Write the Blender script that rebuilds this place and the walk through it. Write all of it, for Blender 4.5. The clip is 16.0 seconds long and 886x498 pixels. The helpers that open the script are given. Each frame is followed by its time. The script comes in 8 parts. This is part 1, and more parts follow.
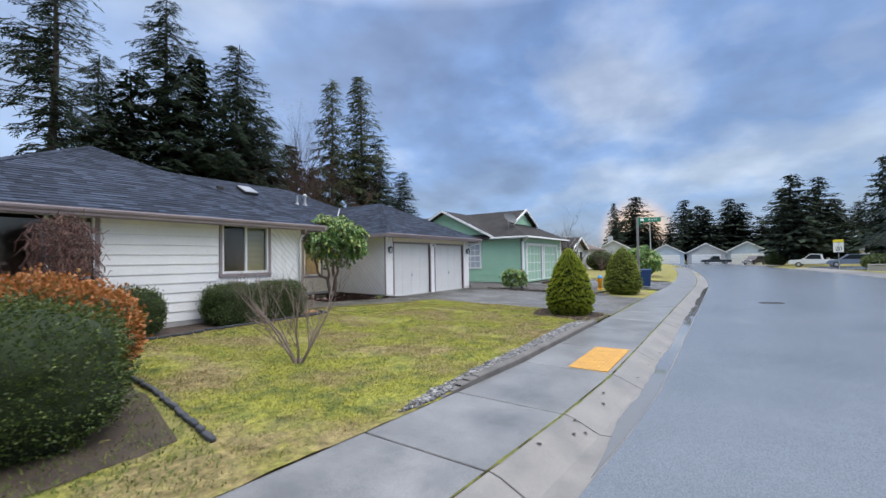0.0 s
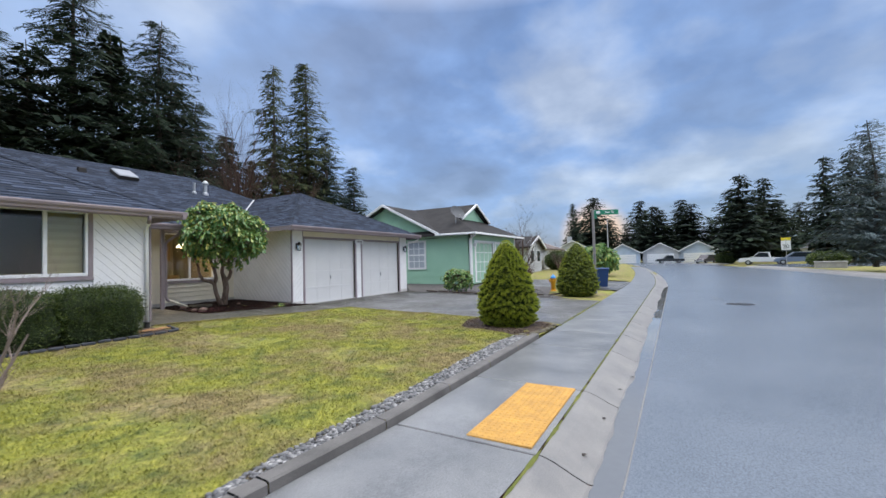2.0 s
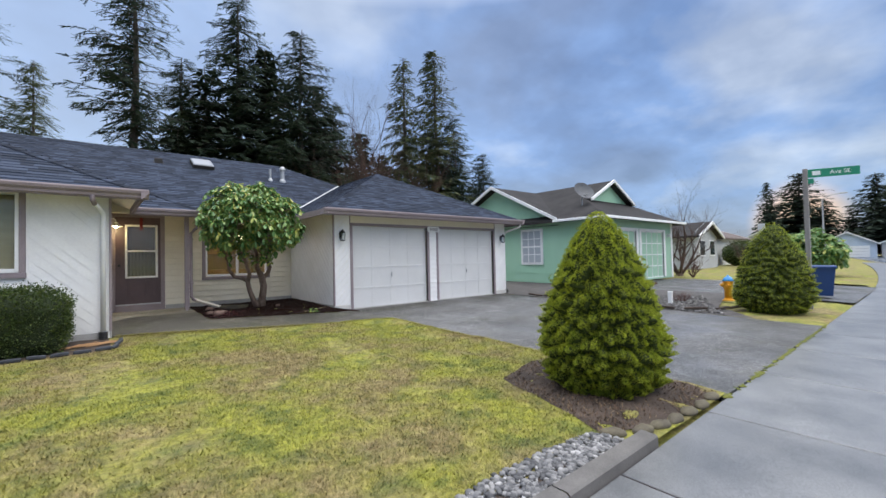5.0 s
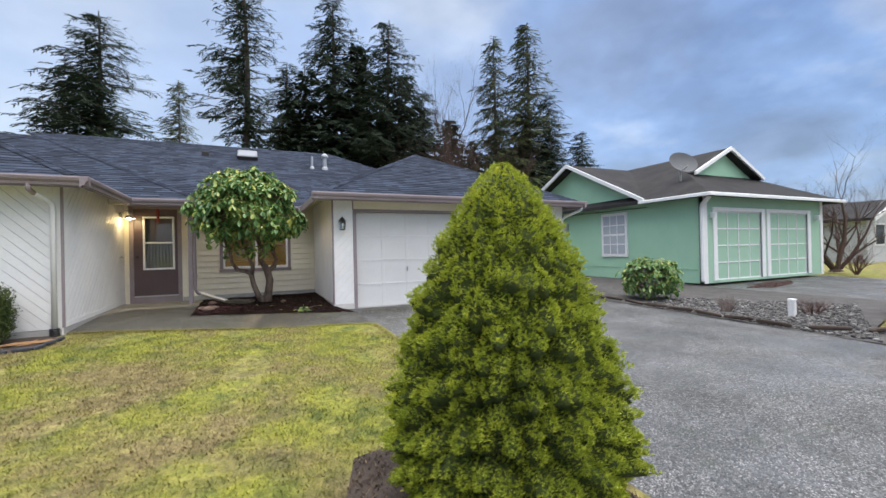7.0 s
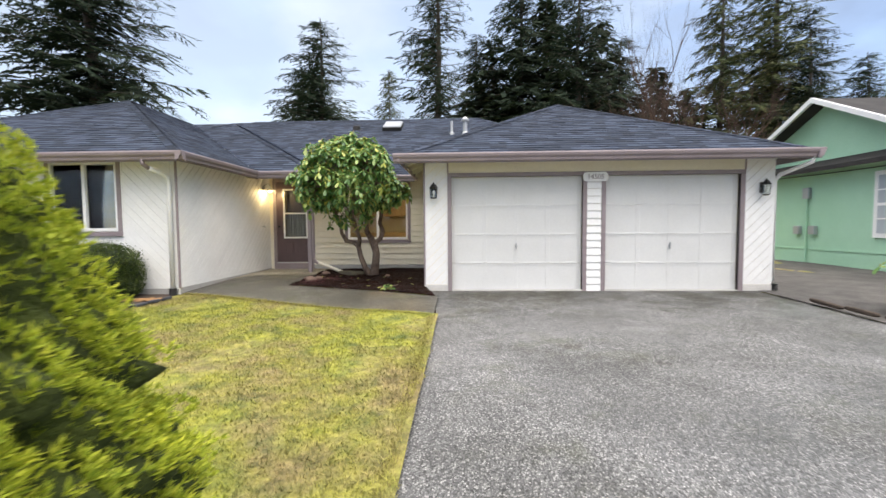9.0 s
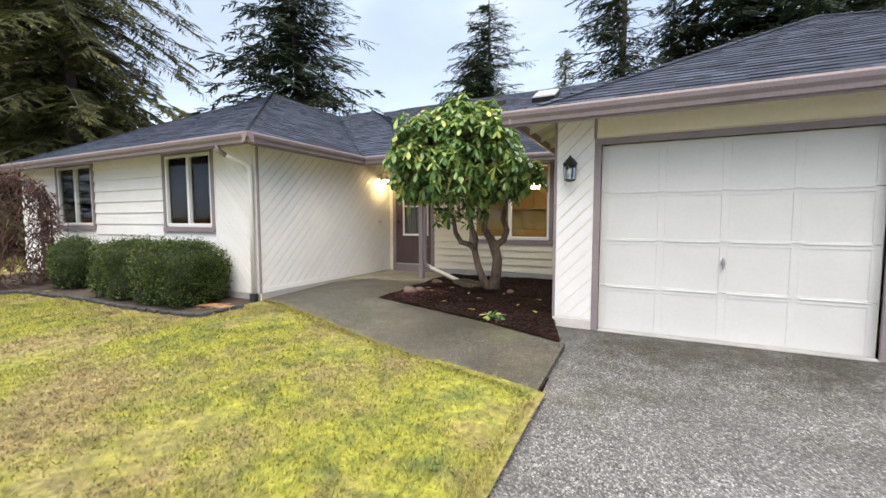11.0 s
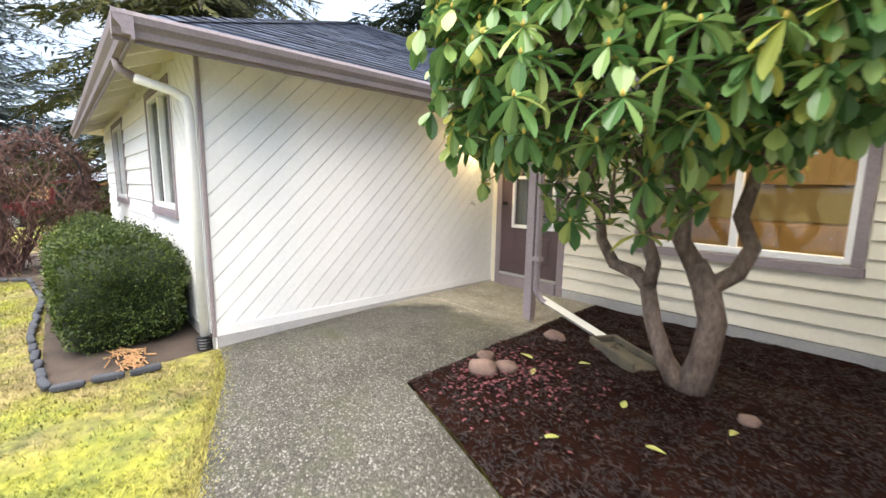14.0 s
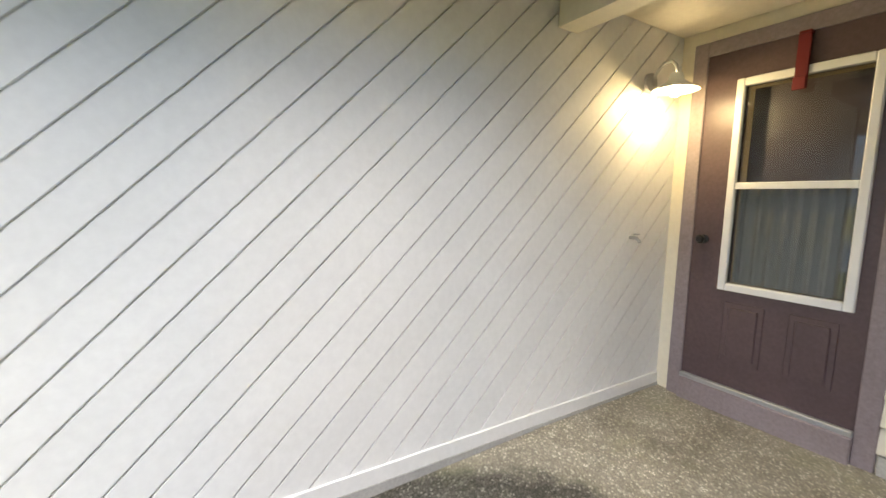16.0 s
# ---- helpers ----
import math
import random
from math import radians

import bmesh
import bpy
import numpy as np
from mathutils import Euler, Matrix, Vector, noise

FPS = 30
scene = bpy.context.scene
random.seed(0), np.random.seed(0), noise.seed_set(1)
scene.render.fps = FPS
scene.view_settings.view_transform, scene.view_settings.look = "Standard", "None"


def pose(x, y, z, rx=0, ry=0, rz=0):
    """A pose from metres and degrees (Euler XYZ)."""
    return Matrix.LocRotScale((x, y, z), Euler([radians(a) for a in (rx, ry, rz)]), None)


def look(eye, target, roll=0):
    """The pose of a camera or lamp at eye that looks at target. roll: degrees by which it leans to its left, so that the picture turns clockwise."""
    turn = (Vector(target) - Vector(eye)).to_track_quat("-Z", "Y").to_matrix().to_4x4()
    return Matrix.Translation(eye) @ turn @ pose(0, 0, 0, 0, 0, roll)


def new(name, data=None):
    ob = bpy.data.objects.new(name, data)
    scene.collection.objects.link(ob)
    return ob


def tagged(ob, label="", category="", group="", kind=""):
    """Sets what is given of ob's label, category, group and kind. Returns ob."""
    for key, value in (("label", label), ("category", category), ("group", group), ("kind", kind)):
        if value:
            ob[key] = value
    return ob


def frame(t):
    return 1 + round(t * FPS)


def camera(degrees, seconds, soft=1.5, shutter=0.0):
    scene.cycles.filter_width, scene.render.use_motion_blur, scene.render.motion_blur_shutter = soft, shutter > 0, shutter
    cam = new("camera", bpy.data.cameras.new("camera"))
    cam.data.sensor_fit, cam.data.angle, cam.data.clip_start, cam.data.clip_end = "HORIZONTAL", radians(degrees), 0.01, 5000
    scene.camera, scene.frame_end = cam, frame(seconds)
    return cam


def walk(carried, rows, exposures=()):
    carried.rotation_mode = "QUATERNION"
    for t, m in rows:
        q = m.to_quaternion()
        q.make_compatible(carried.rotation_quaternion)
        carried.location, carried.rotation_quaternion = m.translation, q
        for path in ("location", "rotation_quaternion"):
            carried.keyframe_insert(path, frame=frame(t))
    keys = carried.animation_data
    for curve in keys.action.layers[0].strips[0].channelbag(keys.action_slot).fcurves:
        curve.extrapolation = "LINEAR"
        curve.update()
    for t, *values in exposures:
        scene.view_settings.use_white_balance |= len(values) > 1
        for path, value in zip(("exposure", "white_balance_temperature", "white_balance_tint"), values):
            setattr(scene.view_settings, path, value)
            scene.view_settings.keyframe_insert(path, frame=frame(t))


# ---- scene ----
cam = camera(93.7, 16.0, shutter=0.22)
PATH = [
    (0, (-12.715, -10.964, 1.78), (-11.058, -9.846, 1.838), -1.0),
    (0.5, (-11.974, -10.853, 1.755), (-10.282, -9.788, 1.813), -1.0),
    (1, (-11.233, -10.746, 1.72), (-9.511, -9.731, 1.779), -1.2),
    (1.5, (-10.467, -10.661, 1.699), (-8.724, -9.683, 1.762), -1.3),
    (2, (-9.654, -10.587, 1.64), (-7.908, -9.613, 1.703), -1.5),
    (2.5, (-8.876, -10.531, 1.611), (-7.141, -9.539, 1.673), -1.7),
    (3, (-8.157, -10.474, 1.571), (-6.448, -9.436, 1.632), -1.8),
    (3.5, (-7.352, -10.424, 1.594), (-5.698, -9.301, 1.647), -1.6),
    (4, (-6.548, -10.303, 1.632), (-4.993, -9.046, 1.675), -1.5),
    (4.5, (-5.835, -9.922, 1.608), (-4.398, -8.532, 1.654), -1.4),
    (5, (-5.131, -9.676, 1.618), (-3.839, -8.15, 1.665), -1.3),
    (7.5, (-1.451, -9.077, 1.621), (-0.77, -7.197, 1.601), -1.1),
    (8, (-0.776, -8.807, 1.619), (-0.315, -6.862, 1.555), -0.8),
    (8.5, (-0.201, -8.43, 1.627), (0.003, -6.443, 1.528), -0.6),
    (9, (0.188, -7.877, 1.602), (0.098, -5.882, 1.494), -0.4),
    (9.5, (0.503, -7.235, 1.609), (0.128, -5.274, 1.49), -0.1),
    (10, (0.612, -6.522, 1.633), (-0.009, -4.625, 1.515), 0.0),
    (12.5, (0.081, -3.158, 1.747), (-0.995, -1.486, 1.528), 0.4),
    (13, (-0.164, -2.533, 1.768), (-1.335, -0.932, 1.515), 0.7),
    (13.5, (-0.555, -2.041, 1.813), (-1.861, -0.553, 1.531), 0.7),
    (14, (-1.049, -1.554, 1.837), (-2.498, -0.206, 1.542), 0.9),
    (14.5, (-1.642, -1.185, 1.866), (-3.208, 0.021, 1.557), 1.3),
    (15, (-2.21, -0.792, 1.866), (-3.851, 0.311, 1.567), 1.3),
    (15.5, (-2.757, -0.402, 1.857), (-4.441, 0.643, 1.588), 0.8),
    (16, (-3.196, 0.017, 1.86), (-4.886, 1.06, 1.62), 1.1),
]
EXPOSURES = [(0.0, 0.0, 6500, 10), (5.0, 0.02, 6550, 10), (7.5, 0.25, 6900, 10), (8.5, 0.52, 7250, 10), (9.0, 0.55, 7350, 10), (10.0, 0.58, 7400, 10), (12.5, 0.70, 7350, 10), (13.5, 1.05, 7100, 10),
             (14.0, 1.30, 7150, 10), (14.5, 1.44, 7250, 10), (15.0, 1.46, 7400, 10), (16.0, 1.04, 7050, 10)]
walk(cam, [(t, look(eye, target, roll)) for t, eye, target, roll in PATH], EXPOSURES)

# ---- world and large lights ----
world = bpy.data.worlds.new("overcast_dusk")
scene.world = world
world.use_nodes = True
WN, WL = world.node_tree.nodes, world.node_tree.links
WN.clear()


def wnode(kind, **sockets):
    n = WN.new(kind)
    for k, v in sockets.items():
        n.inputs[k.replace("_", " ")].default_value = v
    return n


def build_world():
    out = WN.new("ShaderNodeOutputWorld")
    bg = WN.new("ShaderNodeBackground")
    sky = WN.new("ShaderNodeTexSky")
    sky.sky_type, sky.sun_disc = "NISHITA", False
    sky.sun_elevation, sky.sun_rotation = radians(49), radians(160)
    skyamt = WN.new("ShaderNodeVectorMath")
    skyamt.operation = "SCALE"
    skyamt.inputs["Scale"].default_value = 0.05
    WL.new(sky.outputs[0], skyamt.inputs[0])
    co = WN.new("ShaderNodeTexCoord")
    sep = WN.new("ShaderNodeSeparateXYZ")
    WL.new(co.outputs["Generated"], sep.inputs[0])
    # a flat cloud deck: direction divided by height
    zc = WN.new("ShaderNodeMath")
    zc.operation = "MAXIMUM"
    zc.inputs[1].default_value = 0.0
    WL.new(sep.outputs[2], zc.inputs[0])
    za = WN.new("ShaderNodeMath")
    za.operation = "ADD"
    za.inputs[1].default_value = 0.34
    WL.new(zc.outputs[0], za.inputs[0])
    deck = WN.new("ShaderNodeVectorMath")
    deck.operation = "DIVIDE"
    comb = WN.new("ShaderNodeCombineXYZ")
    for i in range(3):
        WL.new(za.outputs[0], comb.inputs[i])
    WL.new(co.outputs["Generated"], deck.inputs[0])
    WL.new(comb.outputs[0], deck.inputs[1])
    n1 = wnode("ShaderNodeTexNoise", Scale=1.7, Detail=6.0, Roughness=0.5)
    n2 = wnode("ShaderNodeTexNoise", Scale=4.0, Detail=5.0, Roughness=0.5)
    WL.new(deck.outputs[0], n1.inputs["Vector"])
    WL.new(deck.outputs[0], n2.inputs["Vector"])
    r1 = WN.new("ShaderNodeValToRGB")
    e = r1.color_ramp.elements
    e[0].position, e[0].color = 0.36, (0.15, 0.215, 0.38, 1)
    e[1].position, e[1].color = 0.66, (0.47, 0.55, 0.70, 1)
    mid = e.new(0.5)
    mid.color = (0.19, 0.315, 0.60, 1)
    WL.new(n1.outputs["Fac"], r1.inputs[0])
    r2 = WN.new("ShaderNodeValToRGB")
    e = r2.color_ramp.elements
    e[0].position, e[0].color = 0.40, (0.78, 0.79, 0.82, 1)
    e[1].position, e[1].color = 0.68, (1.25, 1.22, 1.18, 1)
    WL.new(n2.outputs["Fac"], r2.inputs[0])
    mul = WN.new("ShaderNodeMix")
    mul.data_type, mul.blend_type = "RGBA", "MULTIPLY"
    mul.inputs[0].default_value = 1.0
    WL.new(r1.outputs[0], mul.inputs[6])
    WL.new(r2.outputs[0], mul.inputs[7])
    # thinner cloud over the house, heavier down the street
    thin = WN.new("ShaderNodeVectorMath")
    thin.operation = "DOT_PRODUCT"
    thin.inputs[1].default_value = Vector((-0.62, 0.78, 0.0))
    WL.new(co.outputs["Generated"], thin.inputs[0])
    pale = WN.new("ShaderNodeMapRange")
    pale.interpolation_type = "SMOOTHSTEP"
    pale.inputs["From Min"].default_value, pale.inputs["From Max"].default_value = -0.3, 1.0
    pale.inputs["To Min"].default_value, pale.inputs["To Max"].default_value = 0.0, 0.64
    WL.new(thin.outputs["Value"], pale.inputs["Value"])
    thinned = WN.new("ShaderNodeMix")
    thinned.data_type = "RGBA"
    thinned.inputs[7].default_value = (0.47, 0.56, 0.71, 1)
    WL.new(pale.outputs[0], thinned.inputs[0])
    heavy = WN.new("ShaderNodeMapRange")
    heavy.inputs["From Min"].default_value, heavy.inputs["From Max"].default_value = -0.7, 0.05
    heavy.inputs["To Min"].default_value, heavy.inputs["To Max"].default_value = 0.74, 1.0
    WL.new(thin.outputs["Value"], heavy.inputs["Value"])
    laden = WN.new("ShaderNodeVectorMath")
    laden.operation = "SCALE"
    WL.new(mul.outputs[2], laden.inputs[0])
    WL.new(heavy.outputs[0], laden.inputs["Scale"])
    WL.new(laden.outputs[0], thinned.inputs[6])
    # overcast: brighter overhead
    zen = WN.new("ShaderNodeMapRange")
    zen.inputs["From Min"].default_value, zen.inputs["From Max"].default_value = 0.52, 0.98
    zen.inputs["To Min"].default_value, zen.inputs["To Max"].default_value = 0.0, 1.0
    WL.new(sep.outputs[2], zen.inputs["Value"])
    zmix = WN.new("ShaderNodeMix")
    zmix.data_type = "RGBA"
    zmix.inputs[7].default_value = (ZENITH, ZENITH * 1.02, ZENITH * 1.08, 1)
    WL.new(zen.outputs[0], zmix.inputs[0])
    WL.new(thinned.outputs[2], zmix.inputs[6])
    # the last of the sunset, low over the end of the street
    dot = WN.new("ShaderNodeVectorMath")
    dot.operation = "DOT_PRODUCT"
    dot.inputs[1].default_value = Vector((math.cos(radians(9)), math.sin(radians(9)), 0.055)).normalized()
    nrm = WN.new("ShaderNodeVectorMath")
    nrm.operation = "NORMALIZE"
    WL.new(co.outputs["Generated"], nrm.inputs[0])
    WL.new(nrm.outputs[0], dot.inputs[0])
    glow = WN.new("ShaderNodeMapRange")
    glow.interpolation_type = "SMOOTHSTEP"
    glow.inputs["From Min"].default_value, glow.inputs["From Max"].default_value = 0.9965, 0.9999
    glow.inputs["To Min"].default_value, glow.inputs["To Max"].default_value = 0.0, 0.75
    WL.new(dot.outputs["Value"], glow.inputs["Value"])
    gm = WN.new("ShaderNodeMix")
    gm.data_type = "RGBA"
    gm.inputs[7].default_value = (1.0, 0.60, 0.30, 1)
    WL.new(glow.outputs[0], gm.inputs[0])
    WL.new(zmix.outputs[2], gm.inputs[6])
    add = WN.new("ShaderNodeVectorMath")
    add.operation = "ADD"
    WL.new(gm.outputs[2], add.inputs[0])
    WL.new(skyamt.outputs[0], add.inputs[1])
    WL.new(add.outputs[0], bg.inputs["Color"])
    bg.inputs["Strength"].default_value = 1.0
    WL.new(bg.outputs[0], out.inputs[0])


ZENITH = 3.4
build_world()
sun_data = bpy.data.lights.new("sun", "SUN")
sun_data.energy, sun_data.angle, sun_data.color = 1.4, radians(60), (1.0, 0.97, 0.93)
sun = new("sun", sun_data)
sun.matrix_world = look((10, -28, 38), (0, 0, 0))

# ---- materials ----
def socket_ramp(nt, fac, stops):
    r = nt.nodes.new("ShaderNodeValToRGB")
    els = r.color_ramp.elements
    els[0].position, els[0].color = stops[0][0], (*stops[0][1], 1)
    els[1].position, els[1].color = stops[-1][0], (*stops[-1][1], 1)
    for p, c in stops[1:-1]:
        els.new(p).color = (*c, 1)
    nt.links.new(fac, r.inputs[0])
    return r.outputs[0]


def noise_tex(nt, scale, detail=4.0, rough=0.55, stretch=None):
    geo = nt.nodes.new("ShaderNodeNewGeometry")
    v = geo.outputs["Position"]
    if stretch:
        mp = nt.nodes.new("ShaderNodeMapping")
        mp.inputs["Scale"].default_value = stretch
        nt.links.new(v, mp.inputs[0])
        v = mp.outputs[0]
    n = nt.nodes.new("ShaderNodeTexNoise")
    n.inputs["Scale"].default_value, n.inputs["Detail"].default_value, n.inputs["Roughness"].default_value = scale, detail, rough
    nt.links.new(v, n.inputs["Vector"])
    return n.outputs["Fac"]


def mix_rgb(nt, a, b, fac, mode="MIX"):
    m = nt.nodes.new("ShaderNodeMix")
    m.data_type, m.blend_type = "RGBA", mode
    for sock, v in ((m.inputs[0], fac), (m.inputs[6], a), (m.inputs[7], b)):
        if isinstance(v, bpy.types.NodeSocket):
            nt.links.new(v, sock)
        elif isinstance(v, (int, float)):
            sock.default_value = v
        else:
            sock.default_value = (*v, 1)
    return m.outputs[2]


def base_mat(name, rough=0.7, metal=0.0):
    m = bpy.data.materials.new(name)
    m.use_nodes = True
    nt = m.node_tree
    b = nt.nodes["Principled BSDF"]
    b.inputs["Roughness"].default_value, b.inputs["Metallic"].default_value = rough, metal
    return m, nt, b


def bump(nt, b, height, strength=0.3, dist=0.01):
    bp = nt.nodes.new("ShaderNodeBump")
    bp.inputs["Strength"].default_value, bp.inputs["Distance"].default_value = strength, dist
    nt.links.new(height, bp.inputs["Height"])
    nt.links.new(bp.outputs[0], b.inputs["Normal"])


def worn(name, c1, c2, rough=0.7, scale=2.0, fine=40.0, bump_amt=0.15, metal=0.0, rnd=0.0, stretch=None, dist=0.004, amp=0.14):
    """Two scales of variation and a fine relief; rnd: shade differences from piece to piece."""
    m, nt, b = base_mat(name, rough, metal)
    col = socket_ramp(nt, noise_tex(nt, scale, 5.0, 0.6, stretch), [(0.3, c1), (0.7, c2)])
    f = noise_tex(nt, fine, 3.0, 0.6, stretch)
    col = mix_rgb(nt, col, socket_ramp(nt, f, [(0.3, (1 - amp,) * 3), (0.7, (1 + amp * 0.75,) * 3)]), 1.0, "MULTIPLY")
    if rnd:
        oi = nt.nodes.new("ShaderNodeObjectInfo")
        col = mix_rgb(nt, col, socket_ramp(nt, oi.outputs["Random"], [(0.0, (1 - rnd,) * 3), (1.0, (1 + rnd,) * 3)]), 1.0, "MULTIPLY")
    nt.links.new(col, b.inputs["Base Color"])
    if bump_amt:
        bump(nt, b, f, bump_amt, dist)
    return m


def island(name, stops, rough=0.6, big=None, sheen=0.0, trans=0.0):
    """Leaves, blades, shingles: a shade for each island, and a larger patchiness."""
    m, nt, b = base_mat(name, rough)
    geo = nt.nodes.new("ShaderNodeNewGeometry")
    col = socket_ramp(nt, geo.outputs["Random Per Island"], stops)
    if big:
        col = mix_rgb(nt, col, socket_ramp(nt, noise_tex(nt, big[0], 3.0), [(0.35, big[1]), (0.65, big[2])]), 1.0, "MULTIPLY")
    nt.links.new(col, b.inputs["Base Color"])
    if trans:
        b.inputs["Subsurface Weight"].default_value = 0.0
        tl = nt.nodes.new("ShaderNodeBsdfTranslucent")
        nt.links.new(col, tl.inputs["Color"])
        mx = nt.nodes.new("ShaderNodeMixShader")
        mx.inputs[0].default_value = trans
        nt.links.new(b.outputs[0], mx.inputs[1])
        nt.links.new(tl.outputs[0], mx.inputs[2])
        nt.links.new(mx.outputs[0], nt.nodes["Material Output"].inputs[0])
    return m


def aggregate(name, dark, stones, cell=130.0, rough=0.55, moss=0.35):
    """Exposed pebbles in cement."""
    m, nt, b = base_mat(name, rough)
    geo = nt.nodes.new("ShaderNodeNewGeometry")
    v = nt.nodes.new("ShaderNodeTexVoronoi")
    v.inputs["Scale"].default_value = cell
    nt.links.new(geo.outputs["Position"], v.inputs["Vector"])
    sep = nt.nodes.new("ShaderNodeSeparateColor")
    nt.links.new(v.outputs["Color"], sep.inputs[0])
    stone = socket_ramp(nt, sep.outputs[0], [(0.0, dark), (0.45, stones[0]), (0.8, stones[1]), (0.97, stones[2])])
    edge = socket_ramp(nt, v.outputs["Distance"], [(0.25, (1, 1, 1)), (0.6, (0.35, 0.35, 0.35))])
    col = mix_rgb(nt, stone, edge, 0.8, "MULTIPLY")
    blot = socket_ramp(nt, noise_tex(nt, 0.9, 6.0, 0.65), [(0.35, (0.62, 0.62, 0.60)), (0.65, (1.12, 1.12, 1.12))])
    col = mix_rgb(nt, col, blot, 1.0, "MULTIPLY")
    mfac = socket_ramp(nt, noise_tex(nt, 1.7, 5.0, 0.7), [(0.53, (0, 0, 0)), (0.70, (moss, moss, moss))])
    sepm = nt.nodes.new("ShaderNodeSeparateColor")
    nt.links.new(mfac, sepm.inputs[0])
    col = mix_rgb(nt, col, (0.055, 0.06, 0.025), sepm.outputs[0])
    nt.links.new(col, b.inputs["Base Color"])
    rr = socket_ramp(nt, noise_tex(nt, 0.7, 4.0), [(0.4, (rough - 0.15,) * 3), (0.6, (rough + 0.2,) * 3)])
    nt.links.new(rr, b.inputs["Roughness"])
    inv = nt.nodes.new("ShaderNodeMath")
    inv.operation = "SUBTRACT"
    inv.inputs[0].default_value = 1.0
    nt.links.new(v.outputs["Distance"], inv.inputs[1])
    bump(nt, b, inv.outputs[0], 0.5, 0.006)
    b.inputs["Specular IOR Level"].default_value = 0.4
    return m


def flat(name, col, rough=0.5, metal=0.0):
    m, nt, b = base_mat(name, rough, metal)
    c = mix_rgb(nt, tuple(v * 0.88 for v in col), tuple(min(1, v * 1.08) for v in col), noise_tex(nt, 9.0, 4.0))
    nt.links.new(c, b.inputs["Base Color"])
    return m


def glass(name, tint=(0.9, 0.94, 0.95)):
    m, nt, b = base_mat(name, 0.02)
    tr = nt.nodes.new("ShaderNodeBsdfTransparent")
    tr.inputs["Color"].default_value = (*tint, 1)
    gl = nt.nodes.new("ShaderNodeBsdfGlossy")
    gl.inputs["Roughness"].default_value = 0.02
    fr = nt.nodes.new("ShaderNodeFresnel")
    fr.inputs["IOR"].default_value = 1.5
    mx = nt.nodes.new("ShaderNodeMixShader")
    nt.links.new(fr.outputs[0], mx.inputs[0])
    nt.links.new(tr.outputs[0], mx.inputs[1])
    nt.links.new(gl.outputs[0], mx.inputs[2])
    nt.links.new(mx.outputs[0], nt.nodes["Material Output"].inputs[0])
    return m


def emit(name, col, strength):
    m, nt, b = base_mat(name, 0.4)
    b.inputs["Base Color"].default_value = (*col, 1)
    b.inputs["Emission Color"].default_value = (*col, 1)
    b.inputs["Emission Strength"].default_value = strength
    return m


M_WHITE = worn("white_paint", (0.76, 0.755, 0.745), (0.85, 0.845, 0.835), 0.55, 1.3, 26, 0.12, rnd=0.02, amp=0.035)
M_CREAM = worn("cream_paint", (0.74, 0.68, 0.55), (0.80, 0.75, 0.62), 0.6, 1.5, 26, 0.10, rnd=0.02, amp=0.04)
M_MAUVE = worn("mauve_trim_paint", (0.235, 0.19, 0.20), (0.29, 0.24, 0.255), 0.55, 2.0, 50, 0.1)
M_DOOR = worn("plum_door_paint", (0.085, 0.055, 0.06), (0.11, 0.07, 0.075), 0.4, 2.0, 40, 0.05)
M_VINYL = flat("white_vinyl", (0.82, 0.82, 0.81), 0.35)
M_GLASS = glass("window_glass")
M_CONC = worn("foundation_concrete", (0.34, 0.33, 0.32), (0.46, 0.45, 0.43), 0.8, 2.5, 70, 0.3)
M_PLINTH = worn("painted_plinth", (0.50, 0.48, 0.46), (0.62, 0.60, 0.57), 0.75, 3.0, 60, 0.25)
M_WALK = worn("sidewalk_concrete", (0.118, 0.123, 0.128), (0.235, 0.236, 0.235), 0.36, 1.6, 90, 0.5, rnd=0.09, amp=0.32)
M_CURB = worn("curb_concrete", (0.16, 0.155, 0.15), (0.25, 0.235, 0.215), 0.5, 1.9, 110, 0.25, rnd=0.06)
M_ASPH = worn("asphalt", (0.125, 0.145, 0.172), (0.170, 0.192, 0.222), 0.25, 0.35, 70, 0.7, dist=0.007, amp=0.30)
M_AGG = aggregate("exposed_aggregate_drive", (0.05, 0.05, 0.05), ((0.155, 0.155, 0.157), (0.24, 0.24, 0.24), (0.48, 0.47, 0.46)), 95.0)
M_PATH = aggregate("exposed_aggregate_path", (0.05, 0.046, 0.036), ((0.10, 0.094, 0.076), (0.145, 0.137, 0.114), (0.34, 0.325, 0.29)), 92.0, moss=0.75)


